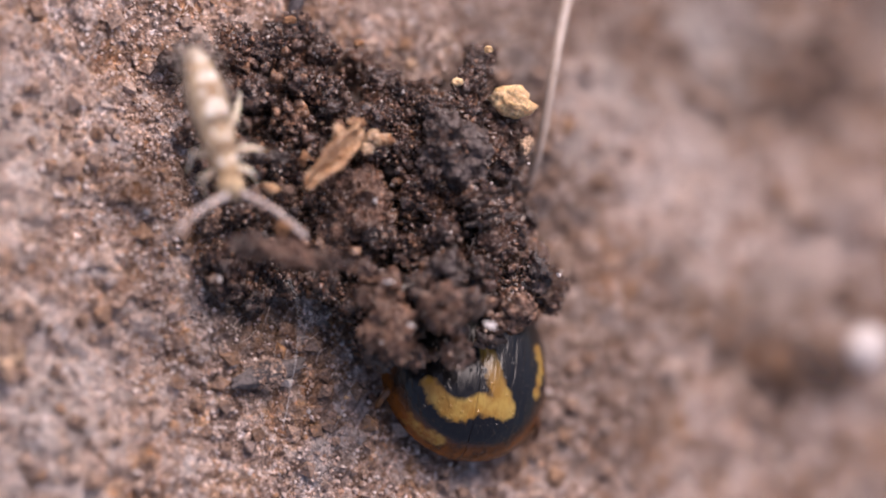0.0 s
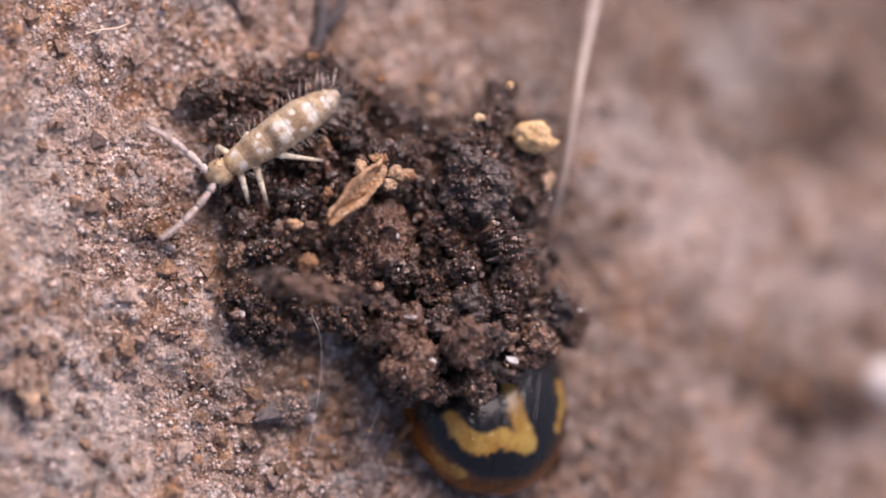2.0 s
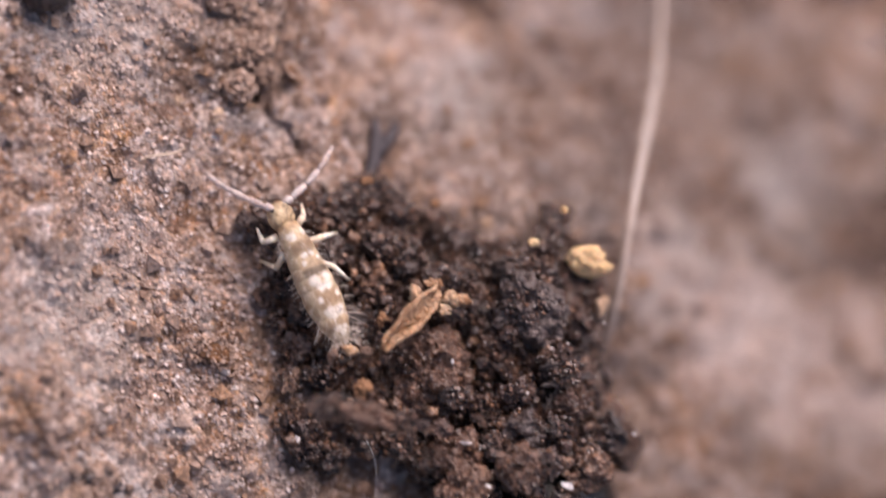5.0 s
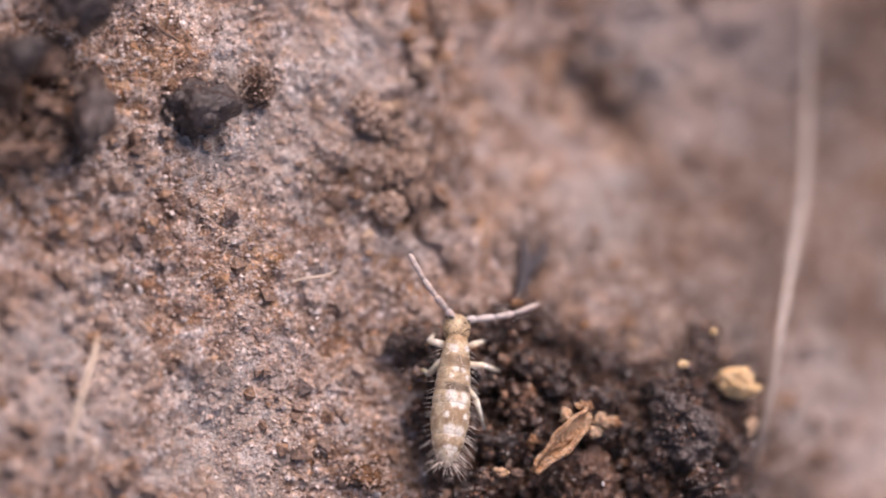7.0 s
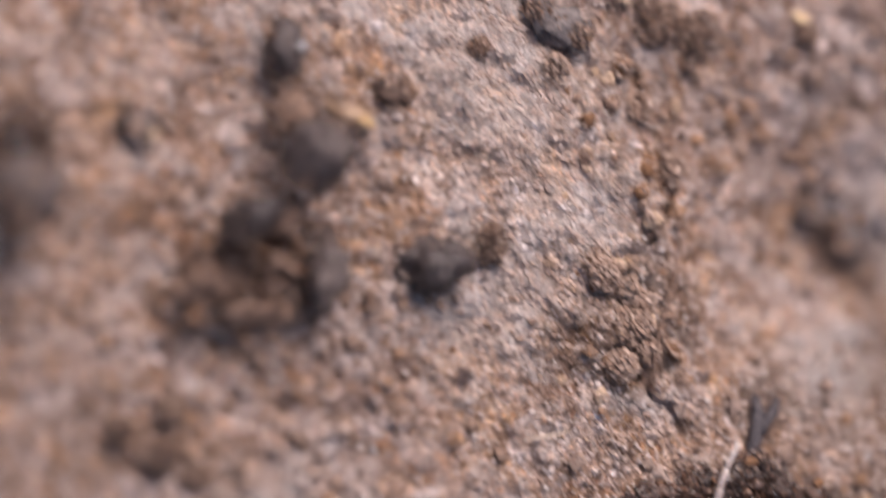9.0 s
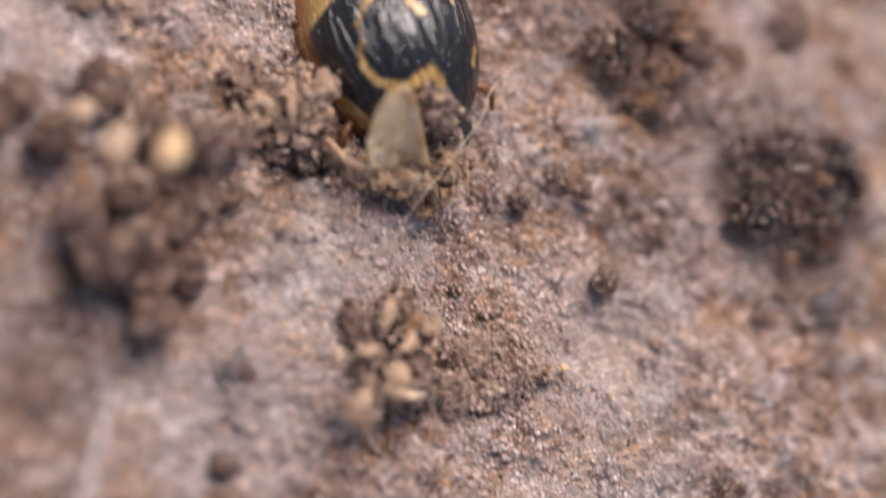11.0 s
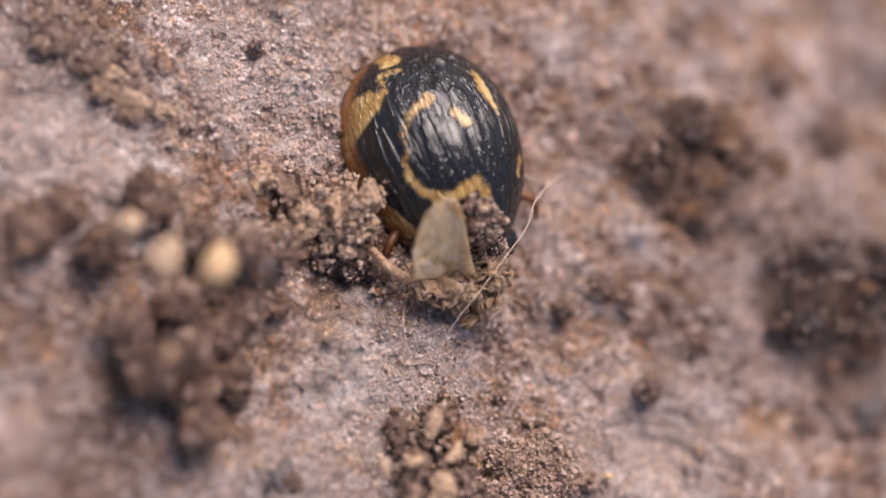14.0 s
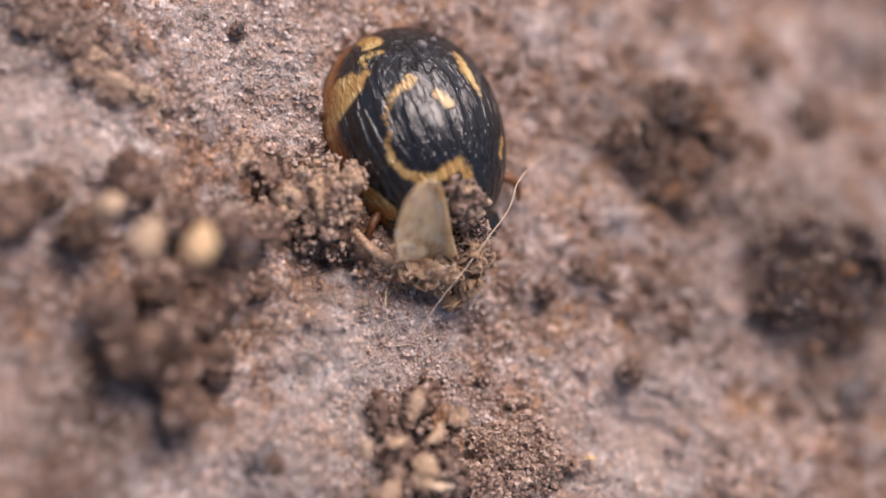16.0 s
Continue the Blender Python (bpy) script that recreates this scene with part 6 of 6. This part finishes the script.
heap("soil_heap", "loose dark brown soil heap with cream seeds and white grains", "soil heap", (-11.471, 12.294, 0), [
    ("crumb", (-11.308, 12.453, 0.10), 0.3, BROWN, ONE, "rough"), ("crumb", (-10.691, 12.763, 0.10), 0.3, BROWN, ONE, "rough"), ("crumb", (-10.988, 11.674, 0.10), 0.3, BROWN, ONE, "rough"), 
    ("seed", (-10.586, 13.245, 2.55), 0.29, CREAM, (0.7, 1.2, 0.8), "pebble"), ("white_grain", (-11.308, 13.344, 2.15), 0.23, BUFF, (1.1, 1, 0.9), "fine"), ("white_grain", (-11.879, 13.768, 1.35), 0.20, BUFF, ONE, "fine"),
    ("seed", (-10.283, 13.511, 1.15), 0.23, TAN, ONE, "fine"), ("crumb", (-10.202, 13.160, 0.65), 0.22, PELLET, ONE, "fine"), ("crumb", (-9.821, 13.471, 0.45), 0.24, BROWN, ONE, "fine"),
    ("crumb", (-11.609, 14.096, 0.45), 0.26, BROWN, ONE, "fine"), ("crumb", (-13.220, 13.706, 0.25), 0.28, TAN, ONE, "fine"),
    ("crumb", (-11.566, 11.776, 0.65), 0.3, TAN, ONE, "fine"), ("crumb", (-11.035, 12.003, 0.65), 0.26, BROWN, ONE, "fine"), ("crumb", (-11.888, 12.312, 0.45), 0.29, BROWN, ONE, "fine"),
    ("crumb", (-10.876, 11.000, 0.45), 0.26, TAN, ONE, "fine"), ("crumb", (-10.356, 12.615, 0.45), 0.26, BROWN, ONE, "fine"), ("crumb", (-11.197, 12.697, 0.65), 0.24, BROWN, ONE, "fine"),
    ("crumb", (-10.661, 12.306, 0.45), 0.24, TAN, ONE, "fine"), ("crumb", (-11.035, 11.538, 0.45), 0.24, TAN, ONE, "fine"), 
    ("crumb", (-9.902, 12.686, 0.10), 0.16, RUST, ONE, "fine"), ("crumb", (-12.773, 14.018, 0.15), 0.24, BROWN, ONE, "fine"),
    ("white_grain", (-11.285, 12.051, 1.65), 0.11, BUFF, ONE, "fine"), ("crumb", (-10.509, 11.682, 0.15), 0.24, BROWN, ONE, "fine"), 
    ("crumb", (-10.985, 13.628, 0.45), 0.24, TAN, ONE, "fine"), ("crumb", (-12.222, 13.472, 0.25), 0.24, BROWN, ONE, "fine")], 4200, 0.075, SOIL, 32)
heap("crumb_cluster", "dark brown crumb cluster with orange bits", "soil crumbs", (-3.973, 14.843, 0), [
    ("crumb", (-4.019, 15.247, 0.3), 0.4, HUMUS, (1, 1.3, 0.8), "rough"), ("crumb", (-4.475, 14.676, 0.25), 0.36, HUMUS, ONE, "fine"), ("crumb", (-3.328, 14.761, 0.2), 0.36, BROWN, ONE, "rough"),
    ("crumb", (-3.572, 15.166, 0.4), 0.30, RUST, ONE, "fine"), ("pale_bit", (-3.504, 14.902, 0.65), 0.11, OCHRE, ONE, "chip"), ("crumb", (-3.991, 14.029, 0.2), 0.26, RUST, FLAT, "fine"),
    ("crumb", (-4.716, 14.919, 0.2), 0.24, BROWN, FLAT, "fine"), ("crumb", (-3.744, 14.434, 0.3), 0.26, RUST, ONE, "rough"), ("crumb", (-4.314, 14.110, 0.1), 0.24, BROWN, FLAT, "fine"), ("crumb", (-2.910, 14.601, 0.1), 0.26, RUST, FLAT, "fine")],
    1300, 0.03, SOIL, 33)
heap("soil_lump", "blackish rounded soil lump with ochre flecks beneath", "soil lump", (-1.952, 12.652, 0), [
    ("crumb", (-2.052, 13.141, 0.5), 0.52, HUMUS, (1.2, 0.8, 0.7), "rough"), ("crumb", (-1.903, 12.50, 0.4), 0.48, HUMUS, (1.4, 0.7, 0.8), "rough"), ("crumb", (-2.465, 12.496, 0.3), 0.44, HUMUS, ONE, "rough"),
    ("crumb", (-1.391, 12.896, 0.4), 0.46, HUMUS, ONE, "rough"), ("pale_bit", (-1.988, 11.773, 0.3), 0.15, RUST, FLAT, "fine"), ("pale_bit", (-1.510, 12.901, 1), 0.12, RUST, FLAT, "fine"), ("crumb", (-1.567, 12.10, 0.1), 0.28, RUST, FLAT, "fine")],
    900, 0.03, HUMUS_FINE, 34)
heap("chip_cluster", "cream chips with brown crumbs on the stone", "mineral chips", (-7.653, 10.204, 0), [
    ("crumb", (-7.60, 11.05, 0.25), 0.34, BROWN, (1.0, 1, 0.9), "rough"), ("crumb", (-7.35, 10.75, 0.4), 0.30, RUST, ONE, "rough"), ("crumb", (-7.9, 10.45, 0.35), 0.36, BROWN, ONE, "rough"), ("crumb", (-7.45, 10.1, 0.3), 0.40, BROWN, ONE, "rough"), ("crumb", (-8.2, 10.9, 0.2), 0.26, BROWN, ONE, "rough"),
    ("chip", (-8.373, 10.471, 1.00), 0.13, BUFF, (0.7, 1.5, 0.4), "chip"), ("chip", (-7.951, 10.513, 1.00), 0.12, BUFF, (1.5, 0.7, 0.4), "chip"), ("chip", (-7.401, 10.618, 1.00), 0.14, BUFF, (0.55, 1.7, 0.4), "chip"),
    ("chip", (-7.558, 10.151, 0.95), 0.24, BUFF, (1.0, 1.5, 0.5), "clod"), ("chip", (-7.377, 9.899, 0.90), 0.17, BUFF, (1.3, 0.7, 0.5), "bit"), ("crumb", (-8.045, 10.252, 0.80), 0.22, HUMUS, (0.5, 1.6, 0.5), "fine"), ("crumb", (-7.693, 10.988, 0.70), 0.17, TAN, (1, 1.2, 0.6), "fine"),
    ("crumb", (-7.180, 9.890, 0.70), 0.2, HUMUS, FLAT, "fine"), ("crumb", (-8.045, 9.822, 0.70), 0.30, TAN, FLAT, "fine"), ("crumb", (-7.100, 10.827, 0.70), 0.22, TAN, FLAT, "fine")],
    300, 0.03, EARTH_DUST, 35)
heap("crumb_cluster", "low rough patch of brown crumbs on sand", "soil crumbs", (-6.387, 10.426, 0), [
    ("crumb", (-6.546, 10.430, 0.1), 0.34, TAN, FLAT, "fine"), ("crumb", (-5.911, 10.189, 0.1), 0.3, BROWN, FLAT, "fine"), ("crumb", (-6.785, 9.886, 0.1), 0.3, BROWN, FLAT, "fine"), ("crumb", (-6.231, 9.958, 0.1), 0.3, TAN, FLAT, "fine"),
    ("crumb", (-6.148, 10.662, 0.1), 0.24, TAN, FLAT, "fine"), ("pale_bit", (-5.233, 10.245, 0.1), 0.1, CREAM, FLAT, "chip")] + strewn((-6.387, 10.348, 0), 40, (0.8, 0.4), 0.04, 0.12, [BROWN, TAN, TAN, BROWN], 9), 1600, 0.028, EARTH_DUST, 36)
heap("bark_flake", "weathered brown bark flake lying on sand", "bark flake", (-12.283, 15.837, 0), [
    ("flake", (-12.526, 16.197, -0.04), 0.36, BROWN, (1.2, 0.8, 0.22), "rough"), ("flake", (-11.845, 15.503, 0.06), 0.32, TAN, (1.6, 0.55, 0.35), "rough"), ("flake", (-12.882, 16.474, -0.04), 0.32, BROWN, (1.2, 0.8, 0.22), "rough"),
    ("flake", (-12.167, 15.918, 0), 0.26, TAN, (1.3, 0.7, 0.25), "rough")], 900, 0.02, EARTH_DUST, 37)
for p, label, rows in (
    ((-5.455, 15.730, 0), "slate crumb half sunk in the stone", [("crumb", (-5.457, 15.711, 0.1), 0.26, SLATE, FLAT, "fine"), ("crumb", (-5.659, 15.809, 0.05), 0.2, SLATE, FLAT, "fine")]),
    ((-4.841, 15.694, 0), "slate crumb half sunk in the stone", [("crumb", (-4.844, 15.691, 0.1), 0.32, SLATE, (1, 1, 0.5), "fine")]),
    ((-5.825, 12.617, 0), "round brown seed-like crumb on sand", [("crumb", (-5.827, 12.618, 0.15), 0.18, BROWN, ONE, "fine")]),
    ((-10.180, 16.274, 0), "dark speck of soil on sand", [("crumb", (-10.177, 16.272, 0.1), 0.13, SLATE, ONE, "fine")]),
    ((-8.663, 12.284, 0), "dark speck of soil on sand", [("crumb", (-8.663, 12.284, 0.05), 0.09, HUMUS, (0.7, 1.2, 0.7), "fine")]),
    ((-4.641, 11.456, 0), "flat brown crumb on the stone", [("crumb", (-4.644, 11.458, 0.1), 0.24, BROWN, FLAT, "fine"), ("crumb", (-3.905, 12.091, 0.05), 0.2, RUST, FLAT, "fine")]),
    ((-5.274, 12.896, 0), "brown crumb half sunk in sand", [("crumb", (-5.316, 12.896, 0.05), 0.25, BROWN, FLAT, "fine"), ("crumb", (-4.953, 12.735, 0.05), 0.2, BROWN, FLAT, "fine")]),
    ((-6.391, 15.804, 0), "soft brown crumb beside the beetle", [("crumb", (-6.392, 15.802, 0.1), 0.26, BROWN, FLAT, "fine")]),
    ((-1.956, 15.179, 0), "broad brown crumb on the stone", [("crumb", (-1.961, 15.177, 0.1), 0.36, BROWN, FLAT, "fine")]),
    ((-2.371, 10.962, 0), "thin slate sliver in the stone", [("crumb", (-2.374, 10.924, 0.05), 0.24, SLATE, (0.4, 1.5, 0.4), "fine")]),
    ((-1.466, 11.035, 0), "grey crumb on the stone", [("crumb", (-1.473, 10.998, 0.1), 0.34, SLATE, FLAT, "fine")]),
    ((-9.715, 10.205, 0), "dark crumb half sunk in sand", [("crumb", (-9.713, 10.208, 0.1), 0.3, SLATE, FLAT, "fine")]),
    ((-3.022, 15.996, 0), "tan crumb on the stone", [("crumb", (-2.697, 15.832, 0.1), 0.2, RUST, FLAT, "fine")]),
):
    rows = [(n, (q[0], q[1], q[2] - 0.07), size * 0.8, mat, st, kind) for n, q, size, mat, st, kind in rows]
    heap("soil_crumb", label, "soil crumb", p, rows, 120, 0.028, SOIL, 41, "crumbs on the stone")


def dry_skin():
    """A translucent dry husk stuck to the beetle's front: an upright cupped flap over a crumpled base."""

    def above(a, b, h):
        return spot(a, b, h + 0.08)

    foot = dropped((-7.443, 13.139, 0.3))
    skin = thing("dry_husk", foot, "translucent dry papery husk stuck to the beetle's front", "husk")
    rim_a = ((-7.703, 14.126, 1.6), (-7.838, 13.850, 1.4), (-7.949, 13.535, 1.1), (-7.981, 13.259, 0.85), (-7.918, 13.029, 0.6))
    rim_b = ((-7.325, 14.174, 1.65), (-7.262, 13.867, 1.4), (-7.198, 13.536, 1.1), (-7.15, 13.30, 0.85), (-7.08, 13.06, 0.6))
    a, b = smooth_line([above(*p) for p in rim_a], 24), smooth_line([above(*p) for p in rim_b], 24)
    toward_eye = VIEW @ Vector((0, 0, 1))
    v, f = [], []
    for i in range(24):
        s = i / 23
        for k in range(18):
            u = k / 17
            rim = abs(2 * u - 1)
            crease = 0.03 * abs(math.sin(5.5 * u + 3.0 * s)) + 0.022 * abs(math.sin(9.0 * s - 4.0 * u + 1.0)) + 0.014 * math.sin(21 * u + 8 * s) + 0.010 * math.sin(31 * s + 13 * u)
            fold = -0.16 * (1 - rim ** 2) * (0.35 + s) + 0.10 * rim ** 8 * (1 - 0.5 * s) + crease * (0.5 + s) + 0.05 * math.sin(2.5 * s)
            up = VIEW @ Vector((0, 1, 0)) * (-0.10 * rim ** 3 * max(0.0, 1 - 5 * s) + 0.02 * math.sin(17 * u) * max(0.0, 1 - 8 * s))
            v.append(a[i].lerp(b[i], u) + (toward_eye * fold + up) * MM - foot)
    for i in range(23):
        for k in range(17):
            q = i * 18 + k
            f.append((q, q + 1, q + 19, q + 18))
    flap = put("flap", mesh_of("flap", v, f), MEMBRANE, None, skin, "papery translucent flap")
    solid = flap.modifiers.new("thick", "SOLIDIFY")
    solid.thickness = 0.012 * MM
    rng = np.random.default_rng(77)
    for k in range(18):
        i, q, di, dq = rng.integers(2, 20), rng.integers(1, 15), rng.integers(-6, 7), rng.integers(-5, 6)
        pts = []
        for n in range(6):
            ii, qq = min(23, max(0, int(i + di * n / 5))), min(17, max(0, int(q + dq * n / 5)))
            pts.append(Vector(v[ii * 18 + qq]) + toward_eye * 0.03 * MM)
        if (pts[-1] - pts[0]).length > 0.1 * MM:
            tv, tf = tube(smooth_line(pts, 12), [rng.uniform(0.004, 0.008) * MM] * 12, 4)
            put("vein", mesh_of("vein", tv, tf), SILK, None, flap)
    scraps = ((-7.800, 12.941, 0.45), (-7.602, 12.901, 0.5), (-7.403, 12.941, 0.55), (-7.205, 12.980, 0.55), (-7.006, 13.060, 0.6), (-6.887, 13.218, 0.65), (-6.871, 12.900, 0.5), (-7.086, 12.781, 0.45), (-6.966, 12.662, 0.35), (-7.324, 12.742, 0.4), (-7.562, 12.782, 0.4), (-7.919, 12.981, 0.4), (-7.045, 12.542, 0.25), (-6.806, 13.019, 0.45))
    for at in scraps * 2:
        p = above(*at) + Vector(rng.uniform(-0.08, 0.08, 3)) * MM - foot
        e1 = Vector(rng.normal(size=3)).normalized()
        e2 = e1.cross(Vector(rng.normal(size=3))).normalized()
        e3 = e1.cross(e2)
        l1, l2, ph = rng.uniform(0.14, 0.26), rng.uniform(0.09, 0.18), rng.uniform(0, 6)
        sv = [p + (e1 * l1 * (i / 6 - 0.5) * 2 + e2 * l2 * (j / 5 - 0.5) * 2 * (1 - 0.5 * abs(i / 3 - 1)) + e3 * 0.05 * math.sin(i * 1.3 + j * 1.1 + ph)) * MM for i in range(7) for j in range(6)]
        sf = [(i * 6 + j, i * 6 + j + 1, i * 6 + j + 7, i * 6 + j + 6) for i in range(6) for j in range(5)]
        scrap = put("scrap", mesh_of("scrap", sv, sf), FELT, None, skin)
        solid = scrap.modifiers.new("thick", "SOLIDIFY")
        solid.thickness = 0.012 * MM
    for p, size in (((-7.800, 12.917, 0.4), 0.15), ((-7.522, 12.861, 0.42), 0.17), ((-7.205, 12.861, 0.45), 0.19), ((-6.902, 12.980, 0.5), 0.17), ((-7.005, 12.677, 0.3), 0.17), ((-6.823, 13.202, 0.6), 0.12), ((-7.324, 13.060, 0.5), 0.15)):
        lump(skin, "felt_tuft", (p[0], p[1], p[2] + 0.08), size, FELT, (1.1, 0.9, 0.8), "rough")
    pts = smooth_line([above(*p) - foot for p in ((-8.538, 13.441, 0.3), (-8.378, 13.258, 0.45), (-8.156, 13.076, 0.45), (-7.935, 12.997, 0.4))], 16)
    tv, tf = tube(pts, [0.05 * MM + 0.05 * MM * i / 15 for i in range(16)], 8)
    put("curled_edge", mesh_of("curled_edge", tv, tf), OCHRE, None, skin, "curled brown edge")
    wisps = []
    for k in range(300):
        c = above(*((-7.364, 12.980, 0.5), (-6.886, 12.980, 0.5), (-7.840, 12.981, 0.4), (-6.966, 13.377, 0.6))[k % 4])
        pts = [c + Vector(rng.uniform(-0.26, 0.26, 3)) * MM]
        d = Vector(rng.normal(size=3)).normalized()
        for _ in range(6):
            d = (d + Vector(rng.normal(size=3)) * 0.5).normalized()
            pts.append(pts[-1] + d * rng.uniform(0.03, 0.06) * MM)
        wisps.append(tube(smooth_line(pts, 14), [rng.uniform(0.0025, 0.006) * MM] * 14, 3))
    wv, wf = joined(wisps)
    tagged(put("wisps", mesh_of("wisps", [Vector(p) - foot for p in wv], wf), FIBRE, None, skin, "frayed pale wisps"), kind="stuff")
    return skin


dry_skin()
strand("fibre", "long curling pale fibre across the beetle's front", "fibre", ((-7.618, 11.871, 0.05), (-7.562, 12.149, 0.23), (-7.324, 12.506, 0.53), (-7.008, 12.902, 0.83), (-6.651, 13.377, 1.03), (-6.372, 13.774, 1.13), (-6.275, 14.093, 1.13), (-6.088, 14.333, 1.03), (-5.884, 14.496, 0.83), (-5.778, 14.514, 0.73)), 0.010, FIBRE, 60, 0.6, 0.004, 6, 7, "fibres")
strand("fibre", "hooked end of a pale fibre", "fibre", ((-6.291, 14.013, 1.13), (-6.299, 13.854, 1.03), (-6.210, 13.759, 0.93)), 0.009, FIBRE, 14, group="fibres")
strand("fibre", "fine pale loop of fibre on the sand", "fibre", ((-8.094, 12.703, 0.2), (-8.108, 12.427, 0.3), (-8.076, 12.111, 0.25), (-8.116, 11.857, 0.1), (-7.839, 11.848, 0.1), (-7.618, 11.886, 0.1)), 0.009, FIBRE, 36, 0.8, 0.003, 5, 8, group="fibres")
strand("fibre", "thin pale fibre stub on the sand", "fibre", ((-9.849, 14.931, 0.05), (-9.671, 14.993, 0.25), (-9.511, 15.079, 0.4)), 0.012, FIBRE, 14, group="fibres")
heap("dust_pellet", "tiny dark round pellet on the beetle's back", "soil pellet", (-7.586, 16.037, 1.3), [
    ("grain", (-7.602, 16.035, 1.38), 0.085, DROP, ONE, "pebble"), ("grain", (-7.443, 16.117, 1.36), 0.045, DROP, ONE, "pebble")])



def motions():
    """The springtail turns on the clump, then walks up to its rim and rests there, feeling about."""
    rows = (  # seconds, front of the head, end of the tail, turn of the right and of the left antenna
        (0.0, (0.275, -3.141, 1.75), (-0.229, -1.398, 1.55), -67, 33), (0.3, (0.256, -3.038, 1.6), (-0.350, -1.314, 1.4), -71, 26),
        (0.6, (0.215, -3.006, 1.45), (-0.353, -1.278, 1.3), -71, 28), (0.9, (0.071, -2.816, 1.3), (0.508, -1.043, 1.15), -61, 29),
        (1.2, (0.092, -2.758, 1.02), (0.845, -0.949, 0.96), -65, 17), (1.5, (-0.101, -2.795, 1.02), (0.847, -0.955, 0.96), -65, 30),
        (1.8, (-0.117, -2.807, 1.02), (0.982, -0.974, 0.97), -77, 15), (2.0, (-0.313, -2.451, 0.59), (1.259, -1.399, 1.32), -68, 10),
        (2.2, (-0.400, -2.353, 0.57), (1.444, -1.747, 1.34), -66, 27), (2.4, (-0.518, -2.263, 0.54), (1.508, -1.800, 1.35), -88, 18),
        (2.6, (-0.454, -2.038, 0.54), (1.528, -1.966, 1.35), -76, 20), (2.8, (-0.464, -1.933, 0.54), (1.575, -1.980, 1.35), -62, 25),
        (3.0, (-0.378, -1.963, 0.54), (1.598, -2.067, 1.35), -58, 23), (3.2, (-0.256, -1.875, 0.54), (1.549, -2.306, 1.35), -65, 17),
        (4.2, (-0.263, -1.381, 0.92), (1.002, -2.808, 1.03), -60, 30), (5.3, (-0.187, -1.075, 0.9), (0.526, -2.967, 1.03), -62, 42),
        (5.5, (-0.179, -1.093, 0.9), (0.422, -2.961, 1.03), -64, 44), (6.0, (-0.079, -0.951, 0.9), (0.270, -2.962, 1.03), -70, 44),
        (6.5, (0.085, -0.871, 0.9), (0.214, -2.997, 1.03), -74, 43), (7.0, (0.223, -0.853, 0.9), (0.024, -3.053, 1.03), -71, 42),
        (7.7, (0.158, -0.794, 0.9), (0.016, -3.033, 1.03), -85, 39), (8.0, (0.210, -0.861, 0.9), (0.081, -3.039, 1.03), -88, 17),
        (8.4, (0.26, -1.30, 0.9), (-0.12, -3.30, 1.03), -70, 8), (8.7, (0.40, -1.42, 0.9), (-0.08, -3.38, 1.03), -72, 2),
        (9.0, (0.58, -1.52, 0.9), (-0.05, -3.42, 1.03), -74, 0), (16.0, (0.58, -1.52, 0.9), (-0.05, -3.42, 1.03), -74, 0))
    poses, right, left = [], [], []
    for t, h, e, r, l in rows:
        head, tail = spot(*h), spot(*e)
        poses.append((t, laid(head.lerp(tail, 0.5), head - tail)))
        facing = math.atan2(h[1] - e[1], h[0] - e[0])
        for rows_out, turn, y in ((right, r, -0.09), (left, l, 0.09)):
            w = facing + radians(turn)
            d = poses[-1][1].to_3x3().inverted() @ way(math.cos(w), math.sin(w))
            rows_out.append((t, pose(1.0 * MM, y * MM, 0.05 * MM, 0, -6, math.degrees(math.atan2(d.y, d.x)))))
    walk(BUG, poses)
    for ant, side in FEELERS:
        walk(ant, left if side > 0 else right)
    stride = [i * 0.2 for i in range(16)] + [3.2 + i * 0.3 for i in range(11)] + [6.5, 16.0]
    for i, (leg, side, x) in enumerate(LEGS):
        sway = []
        for k, t in enumerate(stride):
            busy = 1.0 if 0.6 < t < 6.0 else 0.0
            q = 12 * busy * math.sin(k * 2.1 + i * 2.1)
            if t < 3.6 and side < 0:
                q -= 65 if x < 0.5 else 20
            if t > 4.0 and side > 0:
                q += 75 if x < 0.5 else 15
            tucked = (t < 3.6 and side < 0) or (t > 4.0 and side > 0)
            sway.append((t, pose(x * MM, side * 0.16 * MM, -0.08 * MM, -side * 75 if tucked else 0, 0, q)))
        walk(leg, sway)


motions()
